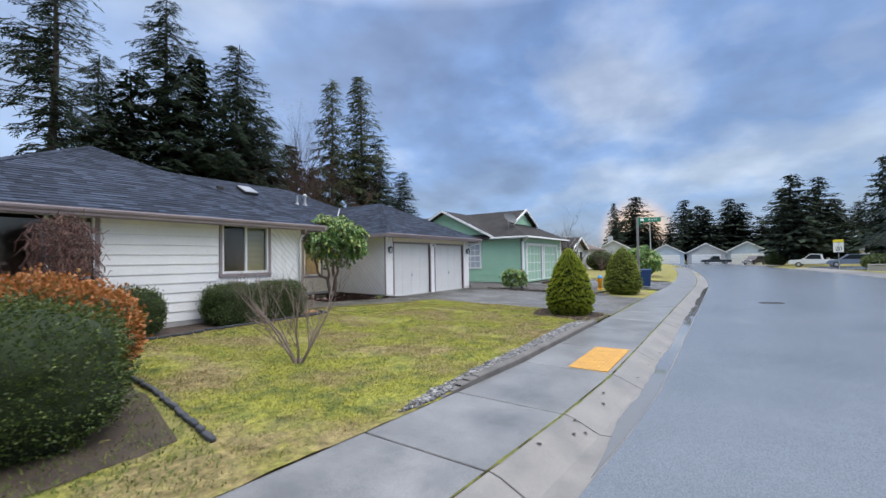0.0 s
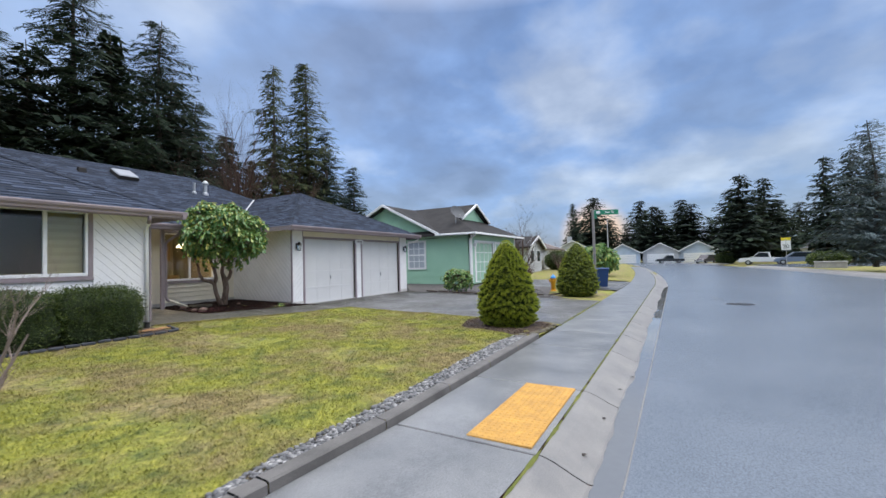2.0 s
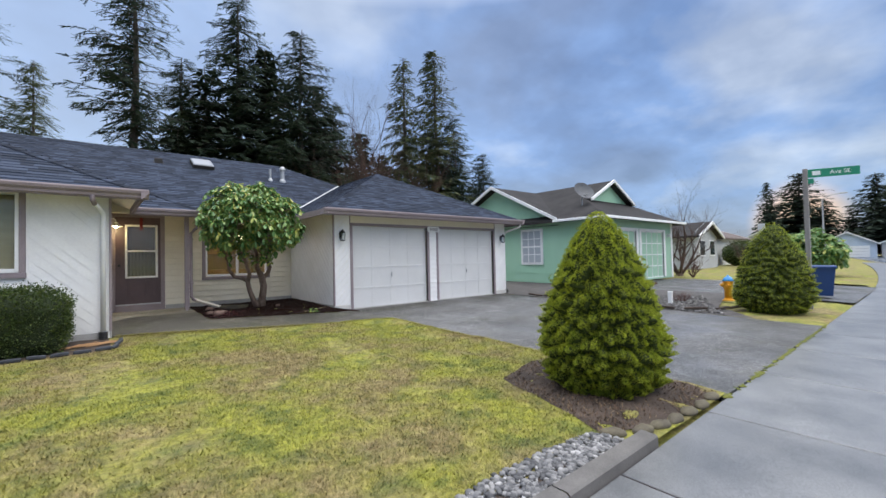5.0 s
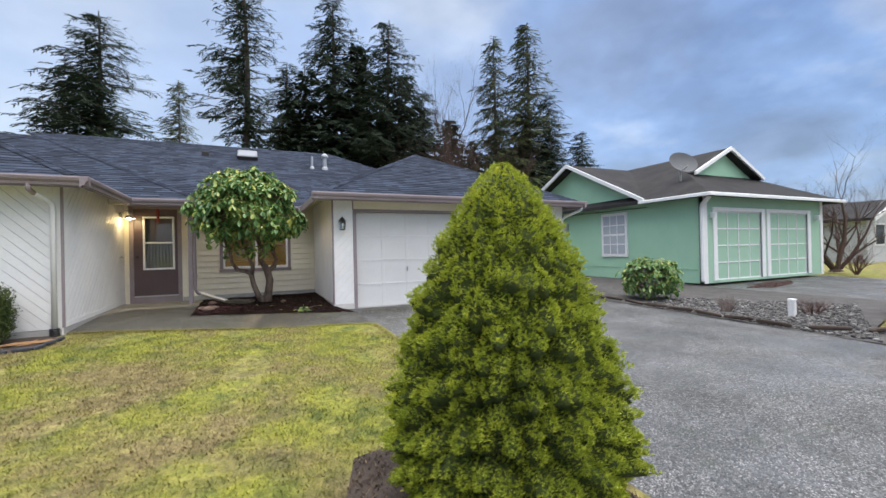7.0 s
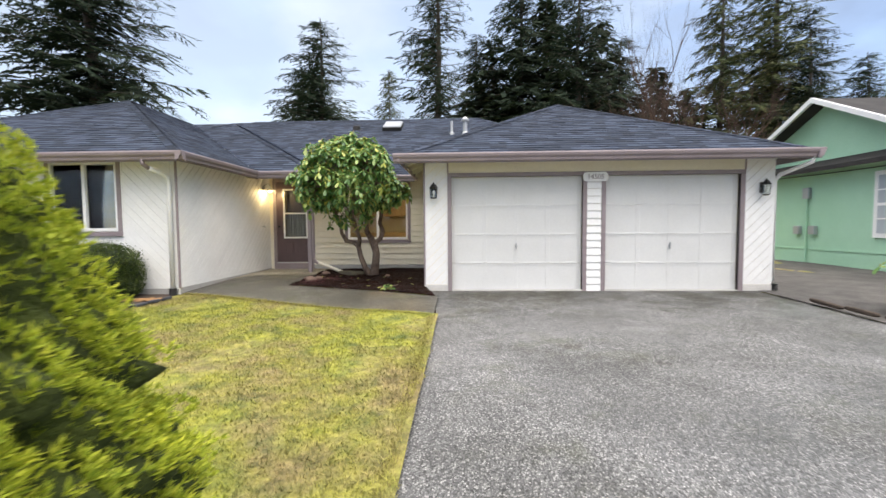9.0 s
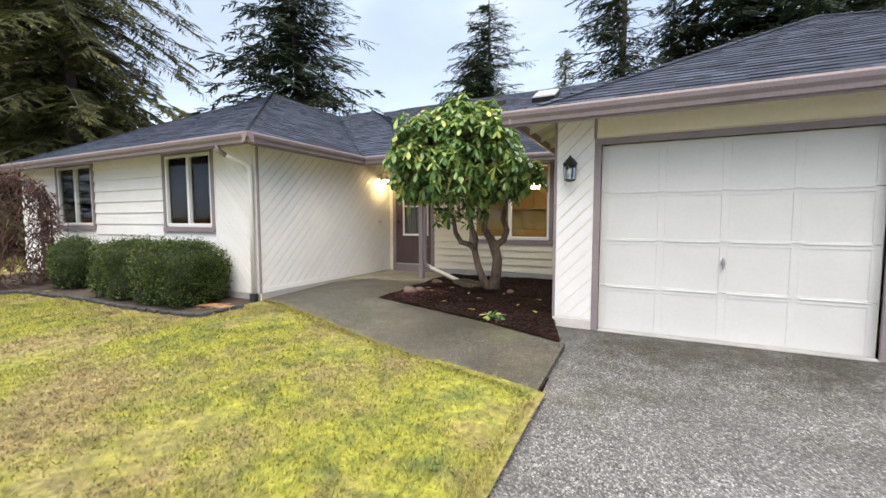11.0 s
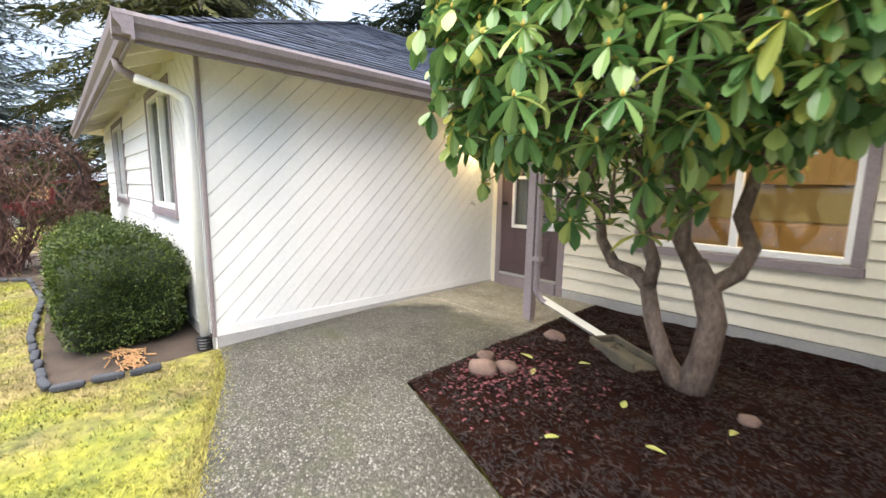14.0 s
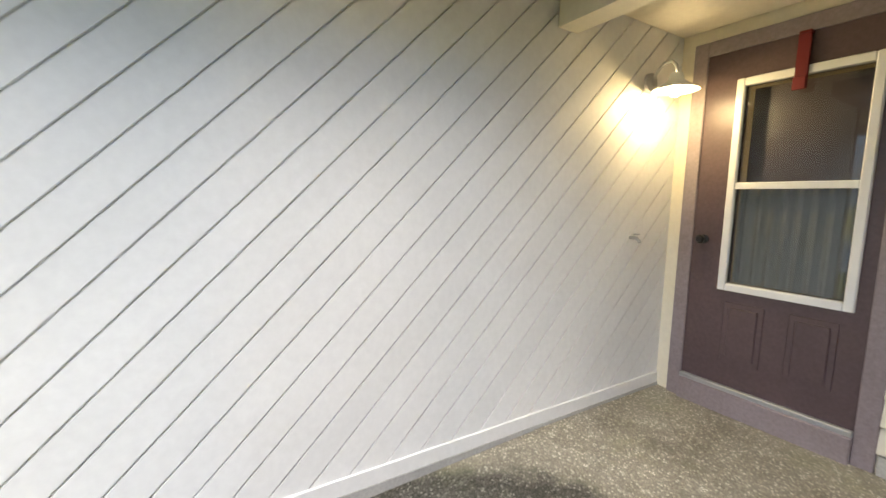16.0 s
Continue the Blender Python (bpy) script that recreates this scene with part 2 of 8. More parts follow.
def dry_stretch(m, pale):
    """Weathered path surface that stays dry and pale where no rain reaches, with a ragged edge."""
    nt = m.node_tree
    b = nt.nodes["Principled BSDF"]
    old = b.inputs["Base Color"].links[0].from_socket
    geo = nt.nodes.new("ShaderNodeNewGeometry")
    sep = nt.nodes.new("ShaderNodeSeparateXYZ")
    nt.links.new(geo.outputs["Position"], sep.inputs[0])
    side = nt.nodes.new("ShaderNodeMapRange")
    side.inputs["From Min"].default_value, side.inputs["From Max"].default_value = -4.45, -4.95
    side.inputs["To Min"].default_value, side.inputs["To Max"].default_value = 0.0, 0.65
    nt.links.new(sep.outputs[0], side.inputs["Value"])
    edge = nt.nodes.new("ShaderNodeMath")
    edge.operation = "ADD"
    nt.links.new(sep.outputs[1], edge.inputs[0])
    nt.links.new(side.outputs[0], edge.inputs[1])
    rag = nt.nodes.new("ShaderNodeMath")
    rag.operation = "MULTIPLY_ADD"
    rag.inputs[1].default_value = 0.7
    nt.links.new(noise_tex(nt, 4.0, 6.0, 0.7), rag.inputs[0])
    nt.links.new(edge.outputs[0], rag.inputs[2])
    fac = nt.nodes.new("ShaderNodeMapRange")
    fac.interpolation_type = "SMOOTHSTEP"
    fac.inputs["From Min"].default_value, fac.inputs["From Max"].default_value = 1.78, 2.10
    nt.links.new(rag.outputs[0], fac.inputs["Value"])
    grains = mix_rgb(nt, old, (2.7, 2.6, 2.4), 1.0, "MULTIPLY")
    light = mix_rgb(nt, pale, grains, 0.6)
    light = mix_rgb(nt, light, socket_ramp(nt, noise_tex(nt, 2.6, 5.0, 0.65), [(0.35, (0.72, 0.71, 0.68)), (0.62, (1.1, 1.1, 1.1))]), 1.0, "MULTIPLY")
    nt.links.new(mix_rgb(nt, old, light, fac.outputs[0]), b.inputs["Base Color"])


dry_stretch(M_PATH, (0.36, 0.33, 0.275))


def moss_stains(m):
    """Brown-green moss stains on the damp concrete before the garage, patchy and thinning towards the street."""
    nt = m.node_tree
    b = nt.nodes["Principled BSDF"]
    old = b.inputs["Base Color"].links[0].from_socket
    geo = nt.nodes.new("ShaderNodeNewGeometry")
    sep = nt.nodes.new("ShaderNodeSeparateXYZ")
    nt.links.new(geo.outputs["Position"], sep.inputs[0])
    near = nt.nodes.new("ShaderNodeMapRange")
    near.inputs["From Min"].default_value, near.inputs["From Max"].default_value = -2.2, -0.25
    near.inputs["To Min"].default_value, near.inputs["To Max"].default_value = 0.0, 0.24
    nt.links.new(sep.outputs[1], near.inputs["Value"])
    tot = nt.nodes.new("ShaderNodeMath")
    tot.operation = "ADD"
    nt.links.new(near.outputs[0], tot.inputs[0])
    nt.links.new(noise_tex(nt, 1.6, 6.0, 0.68), tot.inputs[1])
    fac = nt.nodes.new("ShaderNodeMapRange")
    fac.interpolation_type = "SMOOTHSTEP"
    fac.inputs["From Min"].default_value, fac.inputs["From Max"].default_value = 0.56, 0.82
    fac.inputs["To Max"].default_value = 0.8
    nt.links.new(tot.outputs[0], fac.inputs["Value"])
    stain = mix_rgb(nt, old, (0.34, 0.31, 0.20), 1.0, "MULTIPLY")
    nt.links.new(mix_rgb(nt, old, stain, fac.outputs[0]), b.inputs["Base Color"])


moss_stains(M_AGG)
M_SHINGLE = island("asphalt_shingle", [(0.0, (0.012, 0.017, 0.029)), (0.5, (0.024, 0.033, 0.054)), (1.0, (0.050, 0.064, 0.100))], 0.85, (0.6, (0.85, 0.86, 0.86), (1.12, 1.12, 1.1)))
M_SHINGLE_FAR = worn("brown_shingle", (0.026, 0.025, 0.025), (0.046, 0.043, 0.042), 0.85, 1.5, 30, 0.2)
for m_ in (M_SHINGLE, M_SHINGLE_FAR):
    m_.node_tree.nodes["Principled BSDF"].inputs["Specular IOR Level"].default_value = 0.2
M_SOIL = worn("dark_mulch", (0.010, 0.0035, 0.0022), (0.032, 0.011, 0.007), 1.0, 6.0, 90, 0.9, dist=0.03, amp=0.35)
M_SOIL.node_tree.nodes["Principled BSDF"].inputs["Specular IOR Level"].default_value = 0.08
M_DIRT = worn("bare_soil", (0.032, 0.022, 0.016), (0.085, 0.060, 0.045), 0.9, 3.0, 60, 0.6, dist=0.015)
M_BARK = worn("bark", (0.10, 0.066, 0.050), (0.30, 0.220, 0.170), 0.95, 9.0, 45, 1.0, stretch=(1, 1, 0.4), dist=0.02, amp=0.35)
M_BARK_DARK = worn("fir_bark", (0.05, 0.042, 0.036), (0.10, 0.085, 0.075), 0.95, 2.0, 20, 0.6, stretch=(1, 1, 0.2), dist=0.03)
M_TWIG = worn("bare_twig", (0.16, 0.12, 0.10), (0.28, 0.22, 0.19), 0.85, 8.0, 60, 0.2)
M_GRAVEL_DULL = island("weathered_gravel", [(0.0, (0.035, 0.033, 0.032)), (0.6, (0.085, 0.080, 0.076)), (0.93, (0.17, 0.16, 0.15)), (1.0, (0.32, 0.31, 0.30))], 0.75)
M_GRAVEL = island("river_gravel", [(0.0, (0.05, 0.05, 0.053)), (0.5, (0.12, 0.12, 0.123)), (0.9, (0.24, 0.235, 0.23)), (1.0, (0.40, 0.39, 0.38))], 0.6)
M_TACTILE = worn("yellow_tactile", (0.40, 0.21, 0.045), (0.60, 0.325, 0.06), 0.55, 7.0, 60, 0.2, amp=0.2)
M_BLACK = flat("black_metal", (0.012, 0.012, 0.013), 0.4)
M_STEEL = flat("galvanised_steel", (0.42, 0.43, 0.44), 0.45, 0.6)
M_GREEN = worn("mint_green_paint", (0.33, 0.57, 0.40), (0.38, 0.62, 0.45), 0.65, 1.0, 40, 0.15)
M_GREENTRIM = worn("pale_green_panel", (0.31, 0.50, 0.37), (0.36, 0.55, 0.41), 0.6, 2.0, 40, 0.1)
M_KERB_OLD = worn("weathered_kerb", (0.085, 0.08, 0.075), (0.16, 0.15, 0.14), 0.75, 2.2, 80, 0.4)
M_WATER = flat("gutter_water", (0.15, 0.155, 0.16), 0.02)
M_MOSS = worn("moss", (0.07, 0.09, 0.012), (0.17, 0.17, 0.03), 0.95, 5.0, 70, 0.6, dist=0.01)
M_SPRUCE = island("dwarf_spruce_sprig", [(0.0, (0.185, 0.255, 0.023)), (0.5, (0.38, 0.44, 0.042)), (1.0, (0.62, 0.63, 0.09))], 0.75, (7.0, (0.8, 0.85, 0.8), (1.15, 1.12, 1.0)), trans=0.3)
M_CHIP = island("bark_chip", [(0.0, (0.006, 0.0022, 0.0018)), (0.6, (0.014, 0.0055, 0.004)), (0.96, (0.030, 0.012, 0.009)), (1.0, (0.11, 0.065, 0.045))], 0.8)
M_DOORPAINT = worn("garage_door_paint", (0.63, 0.63, 0.62), (0.69, 0.69, 0.68), 0.5, 1.3, 26, 0.06, amp=0.03)
# darkened needle green that paints the shade in the crevices between clumps
M_SPRUCE_SHADE = worn("spruce_crevice_shade", (0.030, 0.044, 0.006), (0.065, 0.085, 0.010), 0.95, 9.0, 60, 0.8, dist=0.03)
M_BOX = island("boxwood_leaf", [(0.0, (0.026, 0.050, 0.010)), (0.6, (0.058, 0.095, 0.018)), (1.0, (0.14, 0.175, 0.038))], 0.45, (3.0, (0.75, 0.8, 0.75), (1.15, 1.1, 1.0)), trans=0.12)
# near-black leaf green: the shade between a shrub's leaves, put into the colour
M_BOX_SHADE = worn("shrub_inner_shade", (0.012, 0.020, 0.006), (0.025, 0.04, 0.009), 0.95, 9.0, 60, 0.6, dist=0.03)
M_RHODO = island("rhododendron_leaf", [(0.0, (0.062, 0.150, 0.050)), (0.5, (0.155, 0.285, 0.088)), (0.85, (0.30, 0.42, 0.14)), (1.0, (0.54, 0.52, 0.12))], 0.27, trans=0.28)
M_FIR = island("fir_needles", [(0.0, (0.008, 0.018, 0.010)), (0.6, (0.017, 0.033, 0.017)), (1.0, (0.036, 0.056, 0.028))], 1.0, trans=0.1)
M_FIR_PALE = island("cedar_sprays", [(0.0, (0.032, 0.048, 0.020)), (0.6, (0.060, 0.078, 0.030)), (1.0, (0.115, 0.120, 0.050))], 1.0)
M_CEDAR = island("cedar_fronds", [(0.0, (0.024, 0.032, 0.011)), (0.6, (0.054, 0.062, 0.019)), (1.0, (0.115, 0.108, 0.034))], 0.95, trans=0.2)
M_FIR_BLUE = island("blue_spruce_needles", [(0.0, (0.06, 0.085, 0.085)), (0.6, (0.10, 0.135, 0.14)), (1.0, (0.17, 0.21, 0.22))], 0.9)
M_NANDINA = island("orange_leaf", [(0.0, (0.16, 0.10, 0.02)), (0.5, (0.38, 0.13, 0.03)), (1.0, (0.50, 0.22, 0.08))], 0.6, trans=0.15)
M_DEADVINE = island("dead_vine", [(0.0, (0.07, 0.035, 0.03)), (1.0, (0.16, 0.085, 0.07))], 0.9)
M_BROWNTREE = island("bare_brown_twigs", [(0.0, (0.05, 0.030, 0.024)), (1.0, (0.10, 0.062, 0.050))], 0.95)


def lawn_patches(nt):
    """Yellow-green moss, tan thatch and a few deep green tufts."""
    moss = socket_ramp(nt, noise_tex(nt, 3.2, 6.0, 0.65), [(0.32, (0.085, 0.118, 0.024)), (0.45, (0.190, 0.212, 0.034)), (0.58, (0.295, 0.300, 0.040)), (0.70, (0.165, 0.205, 0.032))])
    thatch = socket_ramp(nt, noise_tex(nt, 5.5, 6.0, 0.70), [(0.34, (0.13, 0.098, 0.044)), (0.50, (0.235, 0.183, 0.086)), (0.66, (0.33, 0.268, 0.128))])
    where = socket_ramp(nt, noise_tex(nt, 0.75, 7.0, 0.66), [(0.42, (0.05, 0.05, 0.05)), (0.50, (0.45, 0.45, 0.45)), (0.58, (0.9, 0.9, 0.9))])
    sep = nt.nodes.new("ShaderNodeSeparateColor")
    nt.links.new(where, sep.inputs[0])
    return mix_rgb(nt, moss, thatch, sep.outputs[0])


def grass_material():
    m, nt, b = base_mat("lawn_grass", 0.8)
    geo = nt.nodes.new("ShaderNodeNewGeometry")
    shade = socket_ramp(nt, geo.outputs["Random Per Island"], [(0.0, (0.62, 0.66, 0.55)), (0.5, (1.0, 1.0, 0.95)), (1.0, (1.5, 1.4, 1.5))])
    col = mix_rgb(nt, lawn_patches(nt), shade, 1.0, "MULTIPLY")
    nt.links.new(col, b.inputs["Base Color"])
    tl = nt.nodes.new("ShaderNodeBsdfTranslucent")
    nt.links.new(col, tl.inputs["Color"])
    mx = nt.nodes.new("ShaderNodeMixShader")
    mx.inputs[0].default_value = 0.25
    nt.links.new(b.outputs[0], mx.inputs[1])
    nt.links.new(tl.outputs[0], mx.inputs[2])
    nt.links.new(mx.outputs[0], nt.nodes["Material Output"].inputs[0])
    return m


def lawn_material():
    m, nt, b = base_mat("mossy_lawn", 0.9)
    c = lawn_patches(nt)
    c = mix_rgb(nt, c, socket_ramp(nt, noise_tex(nt, 14.0, 5.0, 0.7), [(0.3, (0.42, 0.43, 0.38)), (0.7, (1.42, 1.36, 1.30))]), 1.0, "MULTIPLY")
    nt.links.new(c, b.inputs["Base Color"])
    bump(nt, b, noise_tex(nt, 22.0, 6.0, 0.75), 0.75, 0.03)
    return m


M_LAWN = lawn_material()
M_GRASS = grass_material()


# ---- mesh helpers ----
class Shape:
    """A growing list of points and faces, made into one mesh."""

    def __init__(self):
        self.v, self.f = [], []

    def face(self, *pts):
        n = len(self.v)
        self.v += [tuple(p) for p in pts]
        self.f.append(tuple(range(n, n + len(pts))))

    def box(self, x0, x1, y0, y1, z0, z1, m=None, c=0.0):
        """A box; c: the width of its chamfered edges along the top and the uprights."""
        if c:
            n = len(self.v)
            rings = [(z0, 0), (z1 - c, 0), (z1, c)]
            for z, i in rings:
                a, b_, d, e = x0 + i, x1 - i, y0 + i, y1 - i
                k = c if i == 0 else c * 0.6
                pts = [(a + k, d), (b_ - k, d), (b_, d + k), (b_, e - k), (b_ - k, e), (a + k, e), (a, e - k), (a, d + k)]
                self.v += [tuple(m @ Vector((px, py, z))) if m else (px, py, z) for px, py in pts]
            self.f.append(tuple(n + i for i in reversed(range(8))))
            for r in range(2):
                for i in range(8):
                    j = (i + 1) % 8
                    self.f.append((n + r * 8 + i, n + r * 8 + j, n + r * 8 + 8 + j, n + r * 8 + 8 + i))
            self.f.append(tuple(n + 16 + i for i in range(8)))
            return self
        n = len(self.v)
        pts = [(x, y, z) for z in (z0, z1) for x, y in ((x0, y0), (x1, y0), (x1, y1), (x0, y1))]
        self.v += [tuple(m @ Vector(p)) if m else p for p in pts]
        self.f += [tuple(n + i for i in q) for q in ((3, 2, 1, 0), (4, 5, 6, 7), (0, 1, 5, 4), (1, 2, 6, 5), (2, 3, 7, 6), (3, 0, 4, 7))]
        return self

    def prism(self, poly, m, depth):
        """A flat polygon in (u, v) pushed out along w by depth, posed by m."""
        n, k = len(self.v), len(poly)
        for w in (0, depth):
            self.v += [tuple(m @ Vector((u, v, w))) for u, v in poly]
        self.f.append(tuple(n + i for i in reversed(range(k))))
        self.f.append(tuple(n + k + i for i in range(k)))
        for i in range(k):
            j = (i + 1) % k
            self.f.append((n + i, n + j, n + k + j, n + k + i))
        return self

    def tube(self, pts, radii, sides=8, cap=True):
        n = len(self.v)
        ps = [Vector(p) for p in pts]
        side = None
        for i, p in enumerate(ps):
            d = (ps[min(i + 1, len(ps) - 1)] - ps[max(i - 1, 0)])
            d = d.normalized() if d.length > 1e-9 else Vector((0, 0, 1))
            ref = side if side is not None else (Vector((1, 0, 0)) if abs(d.x) < 0.9 else Vector((0, 1, 0)))
            u = (ref - d * ref.dot(d)).normalized()
            side = u
            w = d.cross(u)
            r = radii[i] if isinstance(radii, (list, tuple)) else radii
            for k in range(sides):
                a = 2 * math.pi * k / sides
                self.v.append(tuple(p + (u * math.cos(a) + w * math.sin(a)) * r))
        for i in range(len(ps) - 1):
            for k in range(sides):
                j = (k + 1) % sides
                self.f.append((n + i * sides + k, n + i * sides + j, n + (i + 1) * sides + j, n + (i + 1) * sides + k))
        if cap:
            self.f.append(tuple(n + k for k in reversed(range(sides))))
            self.f.append(tuple(n + (len(ps) - 1) * sides + k for k in range(sides)))
        return self

    def lathe(self, profile, sides=20, at=(0, 0, 0)):
        n = len(self.v)
        for r, z in profile:
            for k in range(sides):
                a = 2 * math.pi * k / sides
                self.v.append((at[0] + r * math.cos(a), at[1] + r * math.sin(a), at[2] + z))
        for i in range(len(profile) - 1):
            for k in range(sides):
                j = (k + 1) % sides
                self.f.append((n + i * sides + k, n + i * sides + j, n + (i + 1) * sides + j, n + (i + 1) * sides + k))
        self.f.append(tuple(n + k for k in reversed(range(sides))))
        self.f.append(tuple(n + (len(profile) - 1) * sides + k for k in range(sides)))
        return self

    def mesh(self, name, material, smooth=False):
        me = bpy.data.meshes.new(name)
        me.from_pydata(self.v, [], self.f)
        me.materials.append(material)
        if smooth:
            me.polygons.foreach_set("use_smooth", [True] * len(me.polygons))
        me.update()
        return me


def part(name, shape, material, parent=None, label="", smooth=False):
    me = shape.mesh(name, material, smooth) if isinstance(shape, Shape) else shape
    ob = new(name, me)
    if parent is not None:
        ob.parent = parent
    if label:
        ob["label"] = label
    return ob


def thing(name, label, category, at=(0, 0, 0), rz=0.0, group="", kind=""):
    ob = new(name)
    ob.empty_display_size = 0.2
    ob.matrix_world = pose(*at, 0, 0, rz)
    return tagged(ob, label, category, group, kind)


def bevelled(sx, sy, sz, r=0.02, seg=2):
    """A rounded block standing on z = 0, centred."""
    bm = bmesh.new()
    bmesh.ops.create_cube(bm, size=1.0)
    bmesh.ops.scale(bm, vec=(sx, sy, sz), verts=bm.verts)
    bmesh.ops.translate(bm, vec=(0, 0, sz / 2), verts=bm.verts)
    bmesh.ops.bevel(bm, geom=list(bm.edges), offset=r, segments=seg, affect="EDGES", profile=0.6)
    s = Shape()
    bm.verts.index_update()
    s.v = [tuple(v.co) for v in bm.verts]
    s.f = [tuple(v.index for v in f.verts) for f in bm.faces]
    bm.free()
    return s


def clip_poly(poly, a, b, c):
    """The part of a polygon where a*x + b*y <= c."""
    out = []
    for i, p in enumerate(poly):
        q = poly[(i + 1) % len(poly)]
        dp, dq = a * p[0] + b * p[1] - c, a * q[0] + b * q[1] - c
        if dp <= 0:
            out.append(p)
        if dp * dq < 0:
            t = dp / (dp - dq)
            out.append((p[0] + t * (q[0] - p[0]), p[1] + t * (q[1] - p[1])))
    return out


def smooth01(x):
    x = min(1.0, max(0.0, x))
    return x * x * (3 - 2 * x)


def bend(x):
    """How far the street has swung to the house side at x."""
    far = 0.012 * (x - 14) ** 1.5 if x > 14 else 0.0
    near = 0.40 * smooth01((-6.0 - x) / 7.0)
    return far + near


def terrain(x, y):
    y = y - bend(x)
    return float(np.interp(y, (-10.4, -9.95, -9.6, -8.25, -7.9, -1.0, 0.5, 3.0, 60), (0.0, 0.0, 0.125, 0.145, 0.19, 0.385, 0.44, 0.5, 0.6)))


def drive_z(y):
    return float(np.interp(y, (-8.25, -6.5, 0.0, 3.0), (0.148, 0.20, 0.365, 0.43)))


def path_z(x, y):
    return float(np.interp(y, (-2.2, -0.5, 0.2, 1.7, 3.0), (0.345, 0.425, 0.45, 0.496, 0.50)))


def drape(name, x0, x1, y0, y1, nx, ny, zf, material, keep=None, bendy=False):
    s = Shape()
    xs, ys = np.linspace(x0, x1, nx + 1), np.linspace(y0, y1, ny + 1)
    for y in ys:
        for x in xs:
            yy = y + (bend(x) if bendy else 0)
            s.v.append((float(x), float(yy), zf(float(x), float(yy))))
    for j in range(ny):
        for i in range(nx):
            if keep is None or keep((xs[i] + xs[i + 1]) / 2, (ys[j] + ys[j + 1]) / 2):
                a = j * (nx + 1) + i
                s.f.append((a, a + 1, a + nx + 2, a + nx + 1))
    return s

# ---- ground, road, pavement ----
def structure(name, shape, material, label, smooth=False):
    return tagged(part(name, shape, material, None, "", smooth), label, name.split("_")[0], "", "structure")


def ground_sheet():
    s = Shape()
    ring = [-2000, -600, -250, -120, -70, -45, -32] + [x * 1.0 for x in range(-26, 41)] + [46, 54, 64, 78, 95, 120, 170, 300, 700, 2000]
    ys = [-2000, -600, -250, -120, -70, -45, -32] + [y * 1.0 for y in range(-26, -12)] + [-12, -11.2, -10.4, -9.95, -9.6, -8.25, -7.9, -7, -6, -5, -4, -3, -2, -1, 0.5, 3, 6, 10, 16, 24, 36, 50, 70, 100, 160, 400, 2000]
    for y in ys:
        for x in ring:
            s.v.append((x, y, terrain(x, y) - 0.06))
    nx = len(ring)
    for j in range(len(ys) - 1):
        for i in range(nx - 1):
            a = j * nx + i
            s.f.append((a, a + 1, a + nx + 1, a + nx))
    return s


structure("ground", ground_sheet(), M_LAWN, "winter ground of moss, grass and soil around the houses", True)

# the street: asphalt to the gutter, both sides of the bend
structure("road", drape("road", -60, 140, -21.5, -10.20, 200, 6, lambda x, y: 0.004, M_ASPH, None, True), M_ASPH, "damp grey asphalt street bending away to the left")
side = Shape()
side.box(-46, -19.5, -24, 46, -0.2, 0.0045)
side.box(54, 70, -70, -21.0, -0.2, 0.005)
structure("road_side_street", side, M_ASPH, "grey asphalt side street beyond the corner lot")


def gutter_profile(s, x0, x1):
    prof = [(-10.22, -0.08), (-10.22, 0.006), (-9.98, -0.010), (-9.90, 0.02), (-9.72, 0.105), (-9.64, 0.128), (-9.612, 0.13), (-9.612, -0.08)]
    for a, b_ in zip(prof, prof[1:]):
        s.face((x0, a[0] + bend(x0), a[1]), (x0, b_[0] + bend(x0), b_[1]), (x1, b_[0] + bend(x1), b_[1]), (x1, a[0] + bend(x1), a[1]))
    for x, flip in ((x0, 0), (x1, 1)):
        pts = [(x, a[0] + bend(x), a[1]) for a in prof]
        s.face(*(reversed(pts) if flip else pts))


JOINTS = [-9.80 - 1.8 * i for i in range(6, 0, -1)] + [-9.80, -8.31, -6.47, -4.71, -2.42, -0.78] + [-0.78 + 1.85 * i for i in range(1, 34)]


def gutters():
    kerb = thing("kerb", "pale concrete rolled kerb and gutter along the street", "kerb", kind="structure")
    for x, x1 in zip(JOINTS, JOINTS[1:]):
        s = Shape()
        gutter_profile(s, x + 0.009, x1 - 0.009)
        part("kerb_section", s, M_CURB, kerb)
    s = Shape()
    s.face((-21, -10.21 + bend(-21), -0.011), (-6, -10.21 + bend(-6), -0.011), (-6, -9.62 + bend(-6), -0.011), (-21, -9.62 + bend(-21), -0.011))
    part("gutter_bedding", s, M_SOIL, kerb)
    s = Shape()
    for i in range(40):
        gutter_profile(s, 60 + i * 2.0, 62 + i * 2.0)
    part("far_kerb", s, M_CURB, kerb)
    s = Shape()
    for i in range(60):
        a, b_ = -20 + i * 2.5, -17.5 + i * 2.5
        if 54 < a < 68:
            continue
        for p, q in (((-21.4, 0.0), (-21.6, 0.13)), ((-21.6, 0.13), (-23.4, 0.14))):
            s.face((a, p[0] + bend(a), p[1]), (b_, p[0] + bend(b_), p[1]), (b_, q[0] + bend(b_), q[1]), (a, q[0] + bend(a), q[1]))
    part("opposite_kerb", s, M_CURB, kerb)


gutters()


